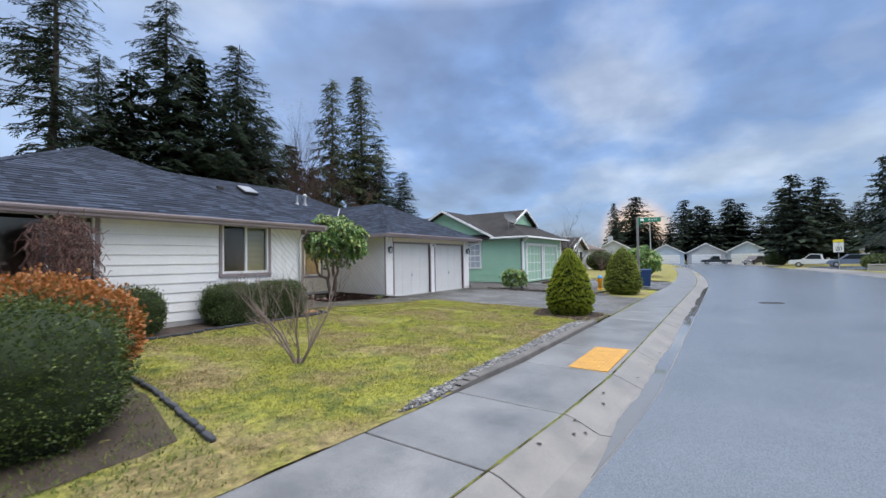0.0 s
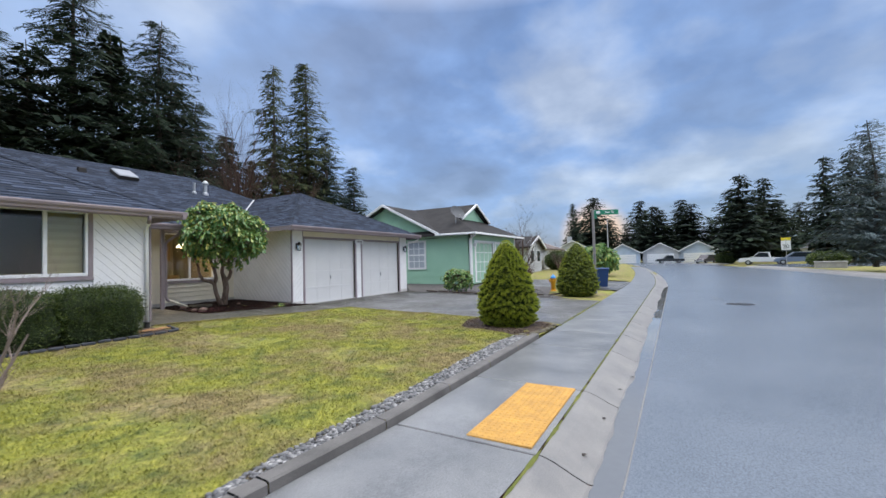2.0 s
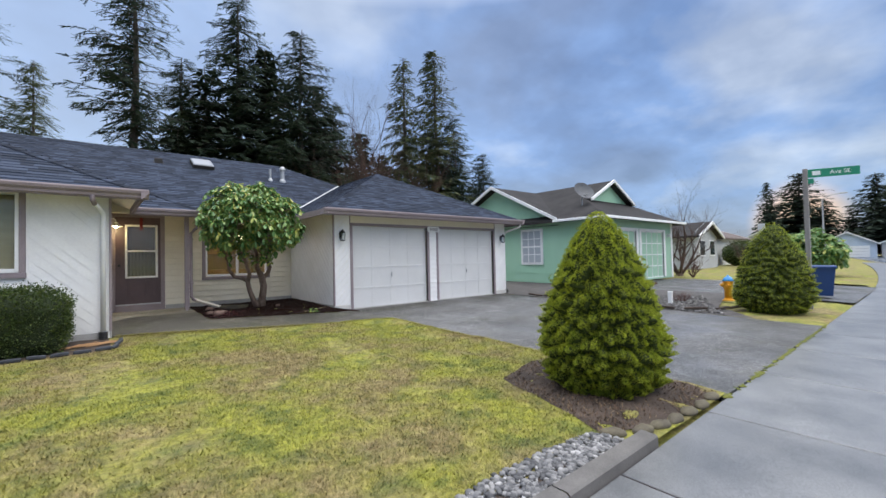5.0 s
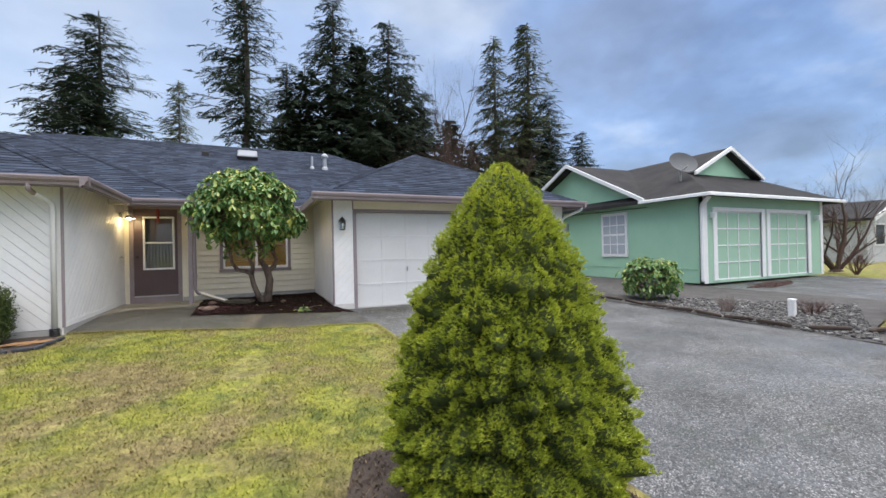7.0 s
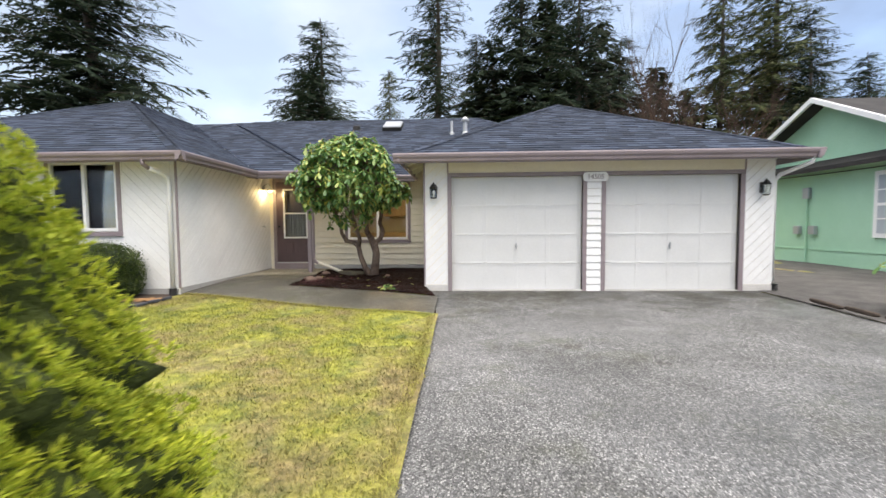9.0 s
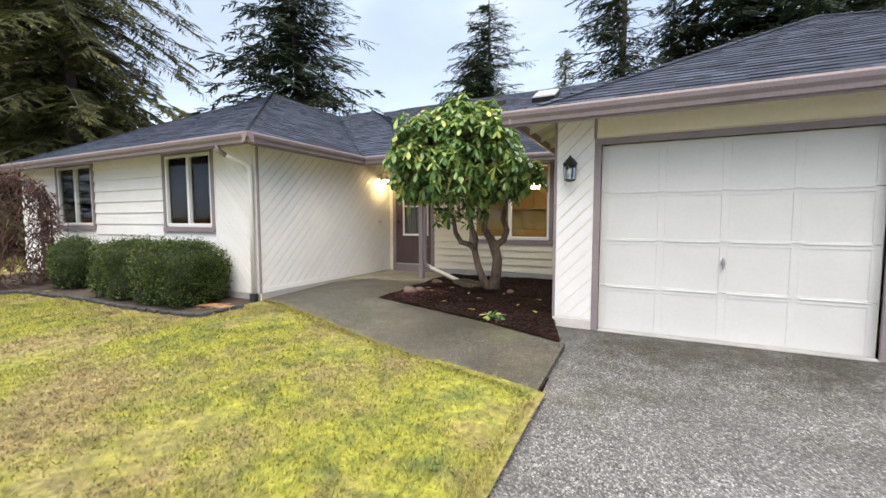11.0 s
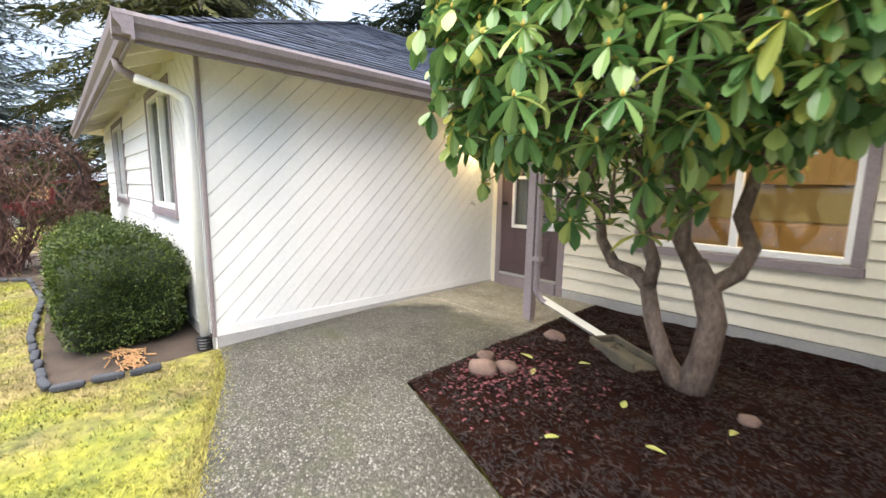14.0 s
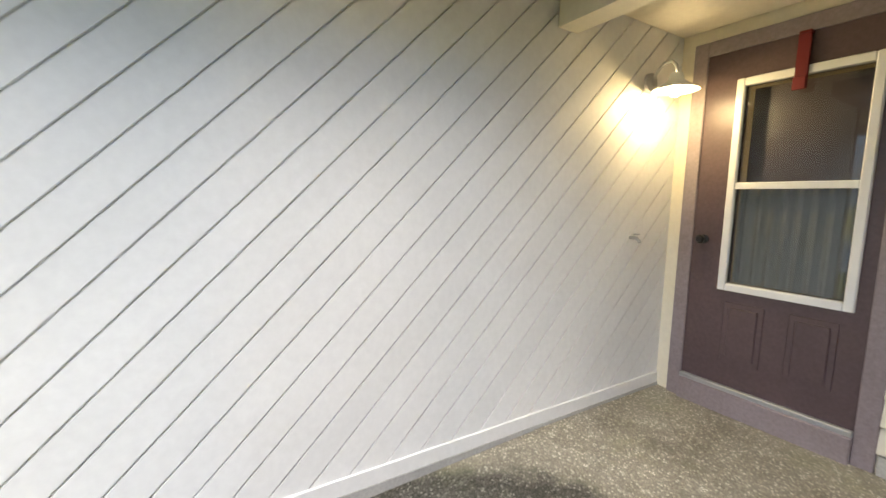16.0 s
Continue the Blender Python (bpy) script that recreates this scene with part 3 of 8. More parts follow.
def sidewalk():
    walkway = thing("pavement", "pale grey concrete sidewalk of square slabs with mossy joints", "pavement", kind="structure")
    for ja, jb in zip(JOINTS, JOINTS[1:]):
        x0, x1 = ja + 0.011, jb - 0.011
        s = Shape()
        n = len(s.v)
        c = 0.008
        for z, i in ((-0.05, 0.0), (None, 0.0), (None, c)):
            for px, py in ((x0 + i, -9.6 + i), (x1 - i, -9.6 + i), (x1 - i, -8.27 - i), (x0 + i, -8.27 - i)):
                top = (0.13 if py < -9 else 0.148) - (c if i == 0 else 0)
                s.v.append((px, py + bend(px), z if z is not None else top))
        for r in range(2):
            for k in range(4):
                j = (k + 1) % 4
                s.f.append((n + r * 4 + k, n + r * 4 + j, n + r * 4 + 4 + j, n + r * 4 + 4 + k))
        s.f.append((n + 8, n + 9, n + 10, n + 11))
        part("slab", s, M_WALK, walkway)
    s, gap = Shape(), Shape()
    for x in JOINTS:
        gap.face((x - 0.012, -9.6 + bend(x), 0.118), (x + 0.012, -9.6 + bend(x), 0.118), (x + 0.012, -8.27 + bend(x), 0.136), (x - 0.012, -8.27 + bend(x), 0.136))
    x = -21.72
    while x < 62:
        gap.face((x, -9.618 + bend(x), 0.1303), (x + 1.9, -9.618 + bend(x + 1.9), 0.1303), (x + 1.9, -9.592 + bend(x + 1.9), 0.1303), (x, -9.592 + bend(x), 0.1303))
        for k in range(38):
            u, v = x + k * 0.05, x + (k + 1) * 0.05
            p, q = (0.020 * max(0.0, 0.45 + 1.3 * noise.noise((e * 3.1, 1, 2)) + 0.6 * noise.noise((e * 17, 3, 2))) for e in (u, v))
            s.face((u, -9.606 - p + bend(u), 0.1325), (v, -9.606 - q + bend(v), 0.1325), (v, -9.604 + q + bend(v), 0.1325), (u, -9.604 + p + bend(u), 0.1325))
        x += 1.9
    part("joint", gap, M_SOIL, walkway, "dark recessed joints")
    part("joint_moss", s, M_MOSS, walkway, "green moss in the joints")
    return walkway


WALKWAY = sidewalk()


def puddle():
    """Rain water standing in the gutter."""
    s = Shape()
    n = 500

    def edges(x):
        ends = smooth01((x + 9.5) / 2.0) * smooth01((16.5 - x) / 3.0)
        return -10.205 + bend(x), -10.205 + ends * max(0.05, 0.19 + 0.06 * noise.noise((x * 0.5, 8, 3)) + 0.04 * noise.noise((x * 2.1, 0, 1)) + 0.015 * noise.noise((x * 9.0, 4, 1))) + bend(x)
    for i in range(n):
        a, b_ = -9.5 + 26.0 * i / n, -9.5 + 26.0 * (i + 1) / n
        p, q = edges(a), edges(b_)
        if p[1] - p[0] > 0.01 or q[1] - q[0] > 0.01:
            s.face((a, p[0], 0.0085), (b_, q[0], 0.0085), (b_, q[1], 0.0085), (a, p[1], 0.0085))
    tagged(part("water", s, M_WATER), "shallow rain water standing in the gutter", "puddle", "", "structure")


puddle()


def tactile_pad():
    pad = thing("tactile_pad", "worn yellow tactile paving pad set in the sidewalk", "paving pad")
    s = Shape().box(-6.40, -4.72, -9.53, -8.95, 0.12, 0.1495, None, 0.006)
    part("plate", s, M_TACTILE, pad)
    s = Shape()
    for i in range(28):
        for j in range(10):
            s.lathe([(0.014, 0), (0.012, 0.003), (0.006, 0.0052)], 6, (-6.36 + i * 0.0595, -9.50 + j * 0.0578, 0.1493))
    tagged(part("dome_field", s, M_TACTILE, pad), kind="stuff")


tactile_pad()

# the driveway and the path to the porch
def poly_sheet(s, poly, zf, cell=0.25, drop=0.0):
    """A polygon cut into cells, so that it can follow the ground."""
    xs, ys = [p[0] for p in poly], [p[1] for p in poly]
    x = math.floor(min(xs) / cell) * cell
    while x < max(xs):
        col = clip_poly(clip_poly(poly, 1, 0, x + cell), -1, 0, -x)
        y = math.floor(min(ys) / cell) * cell
        while y < max(ys) and len(col) > 2:
            c = clip_poly(clip_poly(col, 0, 1, y + cell), 0, -1, -y)
            if len(c) > 2:
                s.face(*[(px, py, zf(px, py) - drop) for px, py in c])
            y += cell
        x += cell
    return s


def inside(p, poly):
    x, y = p
    hit = False
    for i in range(len(poly)):
        (x0, y0), (x1, y1) = poly[i], poly[i - 1]
        if (y0 > y) != (y1 > y) and x < (x1 - x0) * (y - y0) / (y1 - y0) + x0:
            hit = not hit
    return hit


def skirt(s, poly, zf, drop=0.14, step=0.3):
    """The upright edge of a slab along its outline."""
    for (ax, ay), (bx, by) in zip(poly, poly[1:] + poly[:1]):
        n = max(1, int(math.hypot(bx - ax, by - ay) / step))
        for i in range(n):
            p = (ax + (bx - ax) * i / n, ay + (by - ay) * i / n)
            q = (ax + (bx - ax) * (i + 1) / n, ay + (by - ay) * (i + 1) / n)
            s.face((p[0], p[1], zf(*p) - drop), (q[0], q[1], zf(*q) - drop), (q[0], q[1], zf(*q)), (p[0], p[1], zf(*p)))
    return s


DRIVE = [(-0.20, -8.26), (5.6, -8.26), (5.6, 0.08), (-0.50, 0.08), (-0.50, -0.06), (-0.27, -0.90), (-0.20, -2.10)]


def driveway():
    zf = lambda x, y: drive_z(y) + 0.014
    s = skirt(poly_sheet(Shape(), DRIVE, zf, 0.4), DRIVE, zf)
    drive = structure("driveway", s, M_AGG, "grey exposed-aggregate concrete driveway in front of the garage")
    part("side_strip", Shape().box(5.6, 6.4, -1.2, 6, 0.25, 0.345), M_AGG, drive)
    rnd = random.Random(2)
    s = Shape()
    for i in range(150):
        x = rnd.uniform(-0.3, 5.7)
        r = rnd.uniform(0.015, 0.045)
        s.lathe([(r, 0), (r * 0.8, r * 0.2), (r * 0.3, r * 0.35)], 6, (x, -8.265 + rnd.gauss(0, 0.012), 0.152))
    tagged(part("edge_moss", s, M_MOSS, drive, "green moss along the slab edge"), kind="stuff")
    s = Shape()
    s.face((-0.27, -0.92, 0.351), (-0.245, -0.92, 0.351), (-0.185, -2.1, 0.3285), (-0.21, -2.1, 0.3285))
    part("joint", s, M_SOIL, drive, "dark open joint")


driveway()


def path_poly():
    """The path, from the driveway's corner to the porch; the bed lies between it and the garage."""
    return [(-0.22, -2.12), (-0.22, -0.88), (-1.27, -0.45), (-3.25, 0.16), (-3.25, 1.72), (-4.88, 1.72), (-4.88, -0.62), (-4.35, -0.72), (-2.0, -1.60)]


structure("path", skirt(poly_sheet(Shape(), path_poly(), lambda x, y: path_z(x, y) + 0.012), path_poly(), lambda x, y: path_z(x, y) + 0.012), M_PATH, "mossy exposed-aggregate path from the driveway to the porch")
structure("porch_floor", Shape().box(-4.9, -3.25, 1.70, 2.98, 0.30, 0.512, None, 0.01), M_PATH, "pale worn concrete porch slab at the front door")
BED = [(-0.495, -0.05), (-0.48, 2.93), (-3.24, 2.93), (-3.24, 0.17), (-1.27, -0.44), (-0.262, -0.868)]


def bed_z(x, y):
    return path_z(x, y) + 0.018 + 0.035 * noise.noise((x * 2.2, y * 2.2, 3)) + 0.02 * noise.noise((x * 9, y * 9, 7))


planting_bed = structure("planting_bed", poly_sheet(Shape(), BED, bed_z, 0.12), M_SOIL, "dark brown mulch bed under the rhododendron", True)


def mulch_chips(count):
    rnd, s = random.Random(77), Shape()
    while count:
        x, y = rnd.uniform(-3.24, -0.26), rnd.uniform(-0.87, 2.9)
        if not inside((x, y), BED):
            continue
        count -= 1
        a, l, w = rnd.uniform(0, 6.283), rnd.uniform(0.008, 0.034), rnd.uniform(0.003, 0.009)
        ux, uy, z, t = math.cos(a), math.sin(a), bed_z(x, y) + rnd.uniform(0.001, 0.010), rnd.uniform(-0.4, 0.4)
        s.face((x - ux * l, y - uy * l, z - t * l), (x - uy * w, y + ux * w, z + 0.002), (x + ux * l, y + uy * l, z + t * l), (x + uy * w, y - ux * w, z + rnd.uniform(0.0, 0.006)))
    tagged(part("bark_chips", s, M_CHIP, planting_bed, "shredded dark bark chips"), kind="stuff")


mulch_chips(16000)

# ---- the house: walls ----
def wall_frame(origin, along):
    """u along the wall, v up, w outwards."""
    u = Vector((*along, 0)).normalized()
    v = Vector((0, 0, 1))
    w = u.cross(v)
    m = Matrix((u, v, w)).transposed().to_4x4()
    m.translation = origin
    return m


def rect_minus(rects, hole):
    out = []
    for a, b_, c, d in rects:
        ha, hb, hc, hd = hole
        if hb <= a or ha >= b_ or hd <= c or hc >= d:
            out.append((a, b_, c, d))
            continue
        if ha > a:
            out.append((a, ha, c, d))
        if hb < b_:
            out.append((hb, b_, c, d))
        if hc > c:
            out.append((max(a, ha), min(b_, hb), c, hc))
        if hd < d:
            out.append((max(a, ha), min(b_, hb), hd, d))
    return out


def wall_core(name, label, m, length, z0, z1, holes, material, thick=0.14):
    s = Shape()
    rects = [(0.0, length, z0, z1)]
    for h in holes:
        rects = rect_minus(rects, h)
    for a, b_, c, d in rects:
        s.box(a, b_, c, d, -thick, 0, m)
    return tagged(part(name, s, material), label, "wall", "", "structure")


def lap_boards(wall, m, u0, u1, z0, z1, holes, exposure, material):
    """Bevelled horizontal siding, board by board, cut round the openings."""
    z = z0
    while z < z1 - 0.02:
        top = min(z + exposure, z1)
        spans = [(u0, u1)]
        for a, b_, c, d in holes:
            if c < top - 0.03 and d > z + 0.03:
                nxt = []
                for p, q in spans:
                    if a > p:
                        nxt.append((p, min(q, a)))
                    if b_ < q:
                        nxt.append((max(p, b_), q))
                spans = nxt
        for p, q in spans:
            if q - p > 0.03:
                s = Shape()
                prof = [(z, 0.002), (z, 0.027), (z + 0.004, 0.030), (top + 0.004, 0.006), (top + 0.004, 0.002)]
                n = len(s.v)
                for u in (p, q):
                    s.v += [tuple(m @ Vector((u, v, w))) for v, w in prof]
                k = len(prof)
                for i in range(k):
                    j = (i + 1) % k
                    s.f.append((n + i, n + k + i, n + k + j, n + j))
                s.f += [tuple(n + i for i in range(k)), tuple(n + k + i for i in reversed(range(k)))]
                part("siding_board", s, material, wall)
        z += exposure


def diagonal_boards(wall, m, u0, u1, z0, z1, holes, width, lean, material, off=0.0):
    """Grooved boards at 45 degrees. lean: +1 rises with u, -1 falls."""
    d = width * math.sqrt(2)
    c = -(z1 - z0) + off
    span = (u1 - u0) + 2 * (z1 - z0)
    gap = 0.0062
    k = c
    while k < span:
        lo, hi = k + gap, k + d - gap
        rect = [(u0, z0), (u1, z0), (u1, z1), (u0, z1)]
        # u - lean * v between lo and hi
        a, b_ = 1.0, -lean * 1.0
        base = u0 - lean * z0 - ((z1 - z0) if lean > 0 else 0)
        poly = clip_poly(rect, a, b_, base + hi)
        poly = clip_poly(poly, -a, -b_, -(base + lo)) if len(poly) > 2 else []
        if len(poly) > 2:
            s = Shape()
            s.prism([(p[0], p[1]) for p in poly], m @ Matrix.Translation((0, 0, 0.002)), 0.012)
            part("siding_board", s, material, wall)
        k += d


EAVE = 2.87
W1, W2, W3 = (-11.2, -9.76, 1.57, 2.80), (-7.24, -5.98, 1.57, 2.80), (-2.80, -1.22, 1.29, 2.76)

# wing front
m_front = wall_frame((-13.0, -0.64, 0), (1, 0))
holes_front = [(W1[0] + 13.0, W1[1] + 13.0, W1[2], W1[3]), (W2[0] + 13.0, W2[1] + 13.0, W2[2], W2[3])]
wall_wing = wall_core("wall_wing_front", "white wing wall with wide lap siding and two windows", m_front, 8.1, 0.2, 3.04, holes_front, M_WHITE)
grown = [(a - 0.09, b_ + 0.09, c - 0.10, d + 0.09) for a, b_, c, d in holes_front]
lap_boards(wall_wing, m_front, 0.0, 7.11, 0.52, 3.03, grown, 0.215, M_WHITE)
diagonal_boards(wall_wing, m_front, 7.12, 8.0, 0.52, 3.03, [], 0.126, -1, M_WHITE)
part("foundation", Shape().box(-13.0, -4.92, -0.66, -0.60, 0.1, 0.51), M_CONC, wall_wing, "grey concrete foundation strip")
# wing side, facing the path
m_side = wall_frame((-4.9, -0.5, 0), (0, 1))
wall_side = wall_core("wall_wing_side", "white wing wall of grooved diagonal boards beside the porch", m_side, 3.46, 0.2, 3.02, [], M_WHITE)
diagonal_boards(wall_side, m_side, -0.135, 3.46, 0.612, 3.02, [], 0.1276, 1, M_WHITE, 0.083)
part("foundation", Shape().box(-4.92, -4.872, -0.63, 2.96, 0.2, 0.53), M_CONC, wall_side, "grey concrete foundation strip")
part("base_trim", Shape().box(-4.89, -4.876, -0.638, 2.96, 0.532, 0.612, None, 0.003), M_WHITE, wall_side)
# recessed wall with the front door and the kitchen window
DOOR = (-4.70, -3.80, 0.52, 2.80)
m_porch = wall_frame((-4.9, 2.96, 0), (1, 0))
holes_porch = [(DOOR[0] + 4.9, DOOR[1] + 4.9, 0.52, DOOR[3]), (W3[0] + 4.9, W3[1] + 4.9, W3[2], W3[3])]
wall_porch = wall_core("wall_porch", "cream lap-sided wall with the front door and kitchen window", m_porch, 4.42, 0.2, 3.06, holes_porch, M_CREAM)
grown = [(a - 0.09, b_ + 0.09, c - 0.10, d + 0.08) for a, b_, c, d in holes_porch]
lap_boards(wall_porch, m_porch, 1.19, 4.40, 0.62, 3.05, grown, 0.145, M_CREAM)
part("foundation", Shape().box(-3.7, -0.5, 2.925, 2.96, 0.25, 0.612), M_CONC, wall_porch, "grey concrete foundation strip")
# garage side, facing the bed
m_gside = wall_frame((-0.5, 3.0, 0), (0, -1))
wall_gside = wall_core("wall_garage_side", "white garage side wall of grooved diagonal boards", m_gside, 2.86, 0.2, 3.02, [], M_WHITE)
diagonal_boards(wall_gside, m_gside, 0.05, 3.0, 0.52, 3.01, [], 0.126, -1, M_WHITE)
part("foundation", Shape().box(-0.52, -0.48, 0.0, 2.95, 0.2, 0.51), M_CONC, wall_gside, "grey concrete foundation strip")
# garage front
GD = ((0.0, 2.44, 0.36, 2.53), (2.86, 5.28, 0.36, 2.53))
m_gar = wall_frame((-0.5, 0.0, 0), (1, 0))
holes_gar = [(a + 0.5, b_ + 0.5, c - 0.2, d) for a, b_, c, d in GD]
wall_gar = wall_core("wall_garage_front", "white garage front with two door openings", m_gar, 6.38, 0.2, 3.06, holes_gar, M_CREAM)
diagonal_boards(wall_gar, m_gar, 0.0, 0.44, 0.50, 3.03, [], 0.126, 1, M_WHITE)
diagonal_boards(wall_gar, m_gar, 5.86, 6.38, 0.50, 2.97, [], 0.126, 1, M_WHITE, 0.06)
lap_boards(wall_gar, m_gar, 3.02, 3.28, 0.37, 2.46, [], 0.137, M_WHITE)
part("header_board", Shape().box(-0.05, 5.36, -0.014, 0.0, 2.62, 3.05, None, 0.003), M_CREAM, wall_gar)
part("foundation", Shape().box(-0.52, -0.07, -0.03, 0.0, 0.2, 0.495, None, 0.006), M_PLINTH, wall_gar, "pale painted concrete plinth")
part("foundation", Shape().box(5.36, 5.90, -0.03, 0.0, 0.2, 0.495, None, 0.006), M_PLINTH, wall_gar, "pale painted concrete plinth")
wall_gr = wall_core("wall_garage_end", "white garage end wall", wall_frame((5.88, 0.0, 0), (0, 1)), 9.0, 0.2, 2.97, [], M_WHITE)
diagonal_boards(wall_gr, wall_frame((5.88, 0.0, 0), (0, 1)), 0.0, 4.0, 0.5, 2.97, [], 0.126, 1, M_WHITE)
# plain walls that close the house
wall_core("wall_wing_end", "white wing end wall", wall_frame((-13.0, 11.0, 0), (0, -1)), 11.5, 0.2, 2.86, [], M_WHITE)
wall_core("wall_back", "white back wall of the house", wall_frame((5.88, 9.0, 0), (-1, 0)), 18.88, 0.2, 3.1, [], M_WHITE)

# ---- roof ----
SLOPE = 0.51


def tabs_on(s, pt, run_max, lo, hi, z0):
    """Courses of shingle tabs. pt(a, d): the place at a along the eave and d in from it."""
    step, d, row = 0.125, 0.0, 0
    rnd = random.Random(int(run_max * 100) + int(z0 * 10))
    while d < run_max - 0.01:
        a0, a1 = lo(d), hi(d)
        b0, b1 = lo(min(d + step, run_max)), hi(min(d + step, run_max))
        a = a0
        while a < a1 - 0.01:
            w = rnd.choice((0.16, 0.22, 0.30, 0.36))
            e = min(a + w, a1)
            d2 = min(d + step + 0.012, run_max)
            lift = 0.013 + rnd.random() * 0.007
            p, q = pt(a + 0.002, d), pt(e - 0.002, d)
            r_, t_ = pt(min(max(e - 0.002, b0), b1), d2), pt(min(max(a + 0.002, b0), b1), d2)
            up = Vector((0, 0, lift))
            s.face(p + up, q + up, r_ + Vector((0, 0, 0.004)), t_ + Vector((0, 0, 0.004)))
            s.face(p, q, q + up, p + up)
            a = e
        d += step
        row += 1


def hip_roof(name, label, x0, x1, y0, y1, z, front=None, right=None, left=None):
    """A hipped roof on the eave rectangle, ridge along the longer side. front, right, left: (lo, hi) limits of a slope
    by its distance in from the eave, where another roof meets it in a valley."""
    roof = thing(name, label, "roof", kind="structure")
    w, l = (x1 - x0), (y1 - y0)
    run = min(w, l) / 2
    zr = z + SLOPE * run
    if l >= w:
        r0, r1 = Vector((x0 + run, y0 + run, zr)), Vector((x0 + run, y1 - run, zr))
    else:
        r0, r1 = Vector((x0 + run, y0 + run, zr)), Vector((x1 - run, y0 + run, zr))
    A, B = Vector((x0, y0, z)), Vector((x1, y0, z))
    front = front or (lambda d: x0 + d, lambda d: x1 - d)
    right = right or (lambda d: y0 + d, lambda d: y1 - d)
    left = left or (lambda d: y0 + d, lambda d: y1 - d)
    slopes = [(lambda a, d: Vector((a, y0 + d, z + SLOPE * d)), front),
              (lambda a, d: Vector((x1 - d, a, z + SLOPE * d)), right),
              (lambda a, d: Vector((x0 + d, -a, z + SLOPE * d)), (lambda d: -left[1](d), lambda d: -left[0](d))),
              (lambda a, d: Vector((-a, y1 - d, z + SLOPE * d)), (lambda d: -(x1 - d), lambda d: -(x0 + d)))]
    deck, under, s = Shape(), Shape(), Shape()
    down = Vector((0, 0, -0.03))
    n = 24
    for k, (pt, (lo, hi)) in enumerate(slopes):
        for i in range(n):
            d0, d1 = run * i / n, run * (i + 1) / n
            if hi(d0) - lo(d0) < 0.01:
                continue
            q = [pt(lo(d0), d0), pt(hi(d0), d0), pt(max(lo(d1), hi(d1)), d1), pt(lo(d1), d1)]
            deck.face(*q)
            under.face(*[p + down for p in reversed(q)])
        if k < 3:
            tabs_on(s, pt, run, lo, hi, z + k)
    part("deck", deck, M_SHINGLE, roof)
    part("eave_boards", under, M_CREAM, roof, "cream painted eave boards")
    tagged(part("shingles", s, M_SHINGLE, roof, "slate-grey asphalt shingles"), kind="stuff")
    # caps along the hips
    caps = Shape()
    for corner, top in ((A, r0), (B, r0 if l >= w else r1)):
        n = int((top - corner).length / 0.16)
        ax = (top - corner).normalized()
        sd = ax.cross(Vector((0, 0, 1))).normalized()
        for i in range(n):
            p, q = corner.lerp(top, i / n), corner.lerp(top, (i + 1.25) / n)
            lift = Vector((0, 0, 0.030))
            caps.face(p + sd * 0.11 + Vector((0, 0, -0.008)), p + lift, q + Vector((0, 0, 0.016)), q + sd * 0.11 + Vector((0, 0, -0.02)))
            caps.face(p + lift, p - sd * 0.11 + Vector((0, 0, -0.008)), q - sd * 0.11 + Vector((0, 0, -0.02)), q + Vector((0, 0, 0.016)))
    n = int((r1 - r0).length / 0.16)
    sd = Vector((1, 0, 0)) if l >= w else Vector((0, 1, 0))
    for i in range(n):
        p, q = r0.lerp(r1, i / n), r0.lerp(r1, (i + 1.2) / n)
        for sg in (1, -1):
            caps.face(p + Vector((0, 0, 0.035)), p + sd * sg * 0.13 + Vector((0, 0, -0.04)), q + sd * sg * 0.13 + Vector((0, 0, -0.05)), q + Vector((0, 0, 0.022)))
    tagged(part("ridge_caps", caps, M_SHINGLE, roof), kind="stuff")
    return roof


def gutter_run(roof, p, q, material=None):
    """A moulded eave gutter from p to q, with outward to the right of the way."""
    p, q = Vector(p), Vector(q)
    u = (q - p).normalized()
    out = u.cross(Vector((0, 0, 1)))
    prof = [(0.0, -0.15), (0.0, 0.012), (0.012, 0.012), (0.012, 0.002), (0.085, 0.002), (0.085, 0.014), (0.105, 0.014), (0.112, -0.01), (0.100, -0.05), (0.070, -0.085), (0.060, -0.125), (0.02, -0.128), (0.02, -0.15)]
    s = Shape()
    for e in (p, q):
        s.v += [tuple(e + out * a + Vector((0, 0, b_))) for a, b_ in prof]
    k = len(prof)
    for i in range(k):
        j = (i + 1) % k
        s.f.append((i, j, k + j, k + i))
    s.f += [tuple(reversed(range(k))), tuple(k + i for i in range(k))]
    part("gutter", s, material or M_MAUVE, roof, "mauve metal gutter")


def rafters(roof, p, q, inward, depth, spacing=0.61):
    p, q, inward = Vector(p), Vector(q), Vector(inward)
    n = int((q - p).length / spacing)
    u = (q - p).normalized()
    for i in range(n + 1):
        c = p + u * min((i + 0.3) * spacing, (q - p).length - 0.05)
        s = Shape()
        a, b_ = c - u * 0.02, c + u * 0.02
        for e in (a, b_):
            s.v += [tuple(e + Vector((0, 0, -0.03))), tuple(e + Vector((0, 0, -0.10))), tuple(e + inward * depth + Vector((0, 0, SLOPE * depth - 0.16))), tuple(e + inward * depth + Vector((0, 0, SLOPE * depth - 0.03)))]
        s.f += [(0, 1, 2, 3), (7, 6, 5, 4), (0, 4, 5, 1), (1, 5, 6, 2), (2, 6, 7, 3), (3, 7, 4, 0)]
        part("rafter_tail", s, M_CREAM, roof)


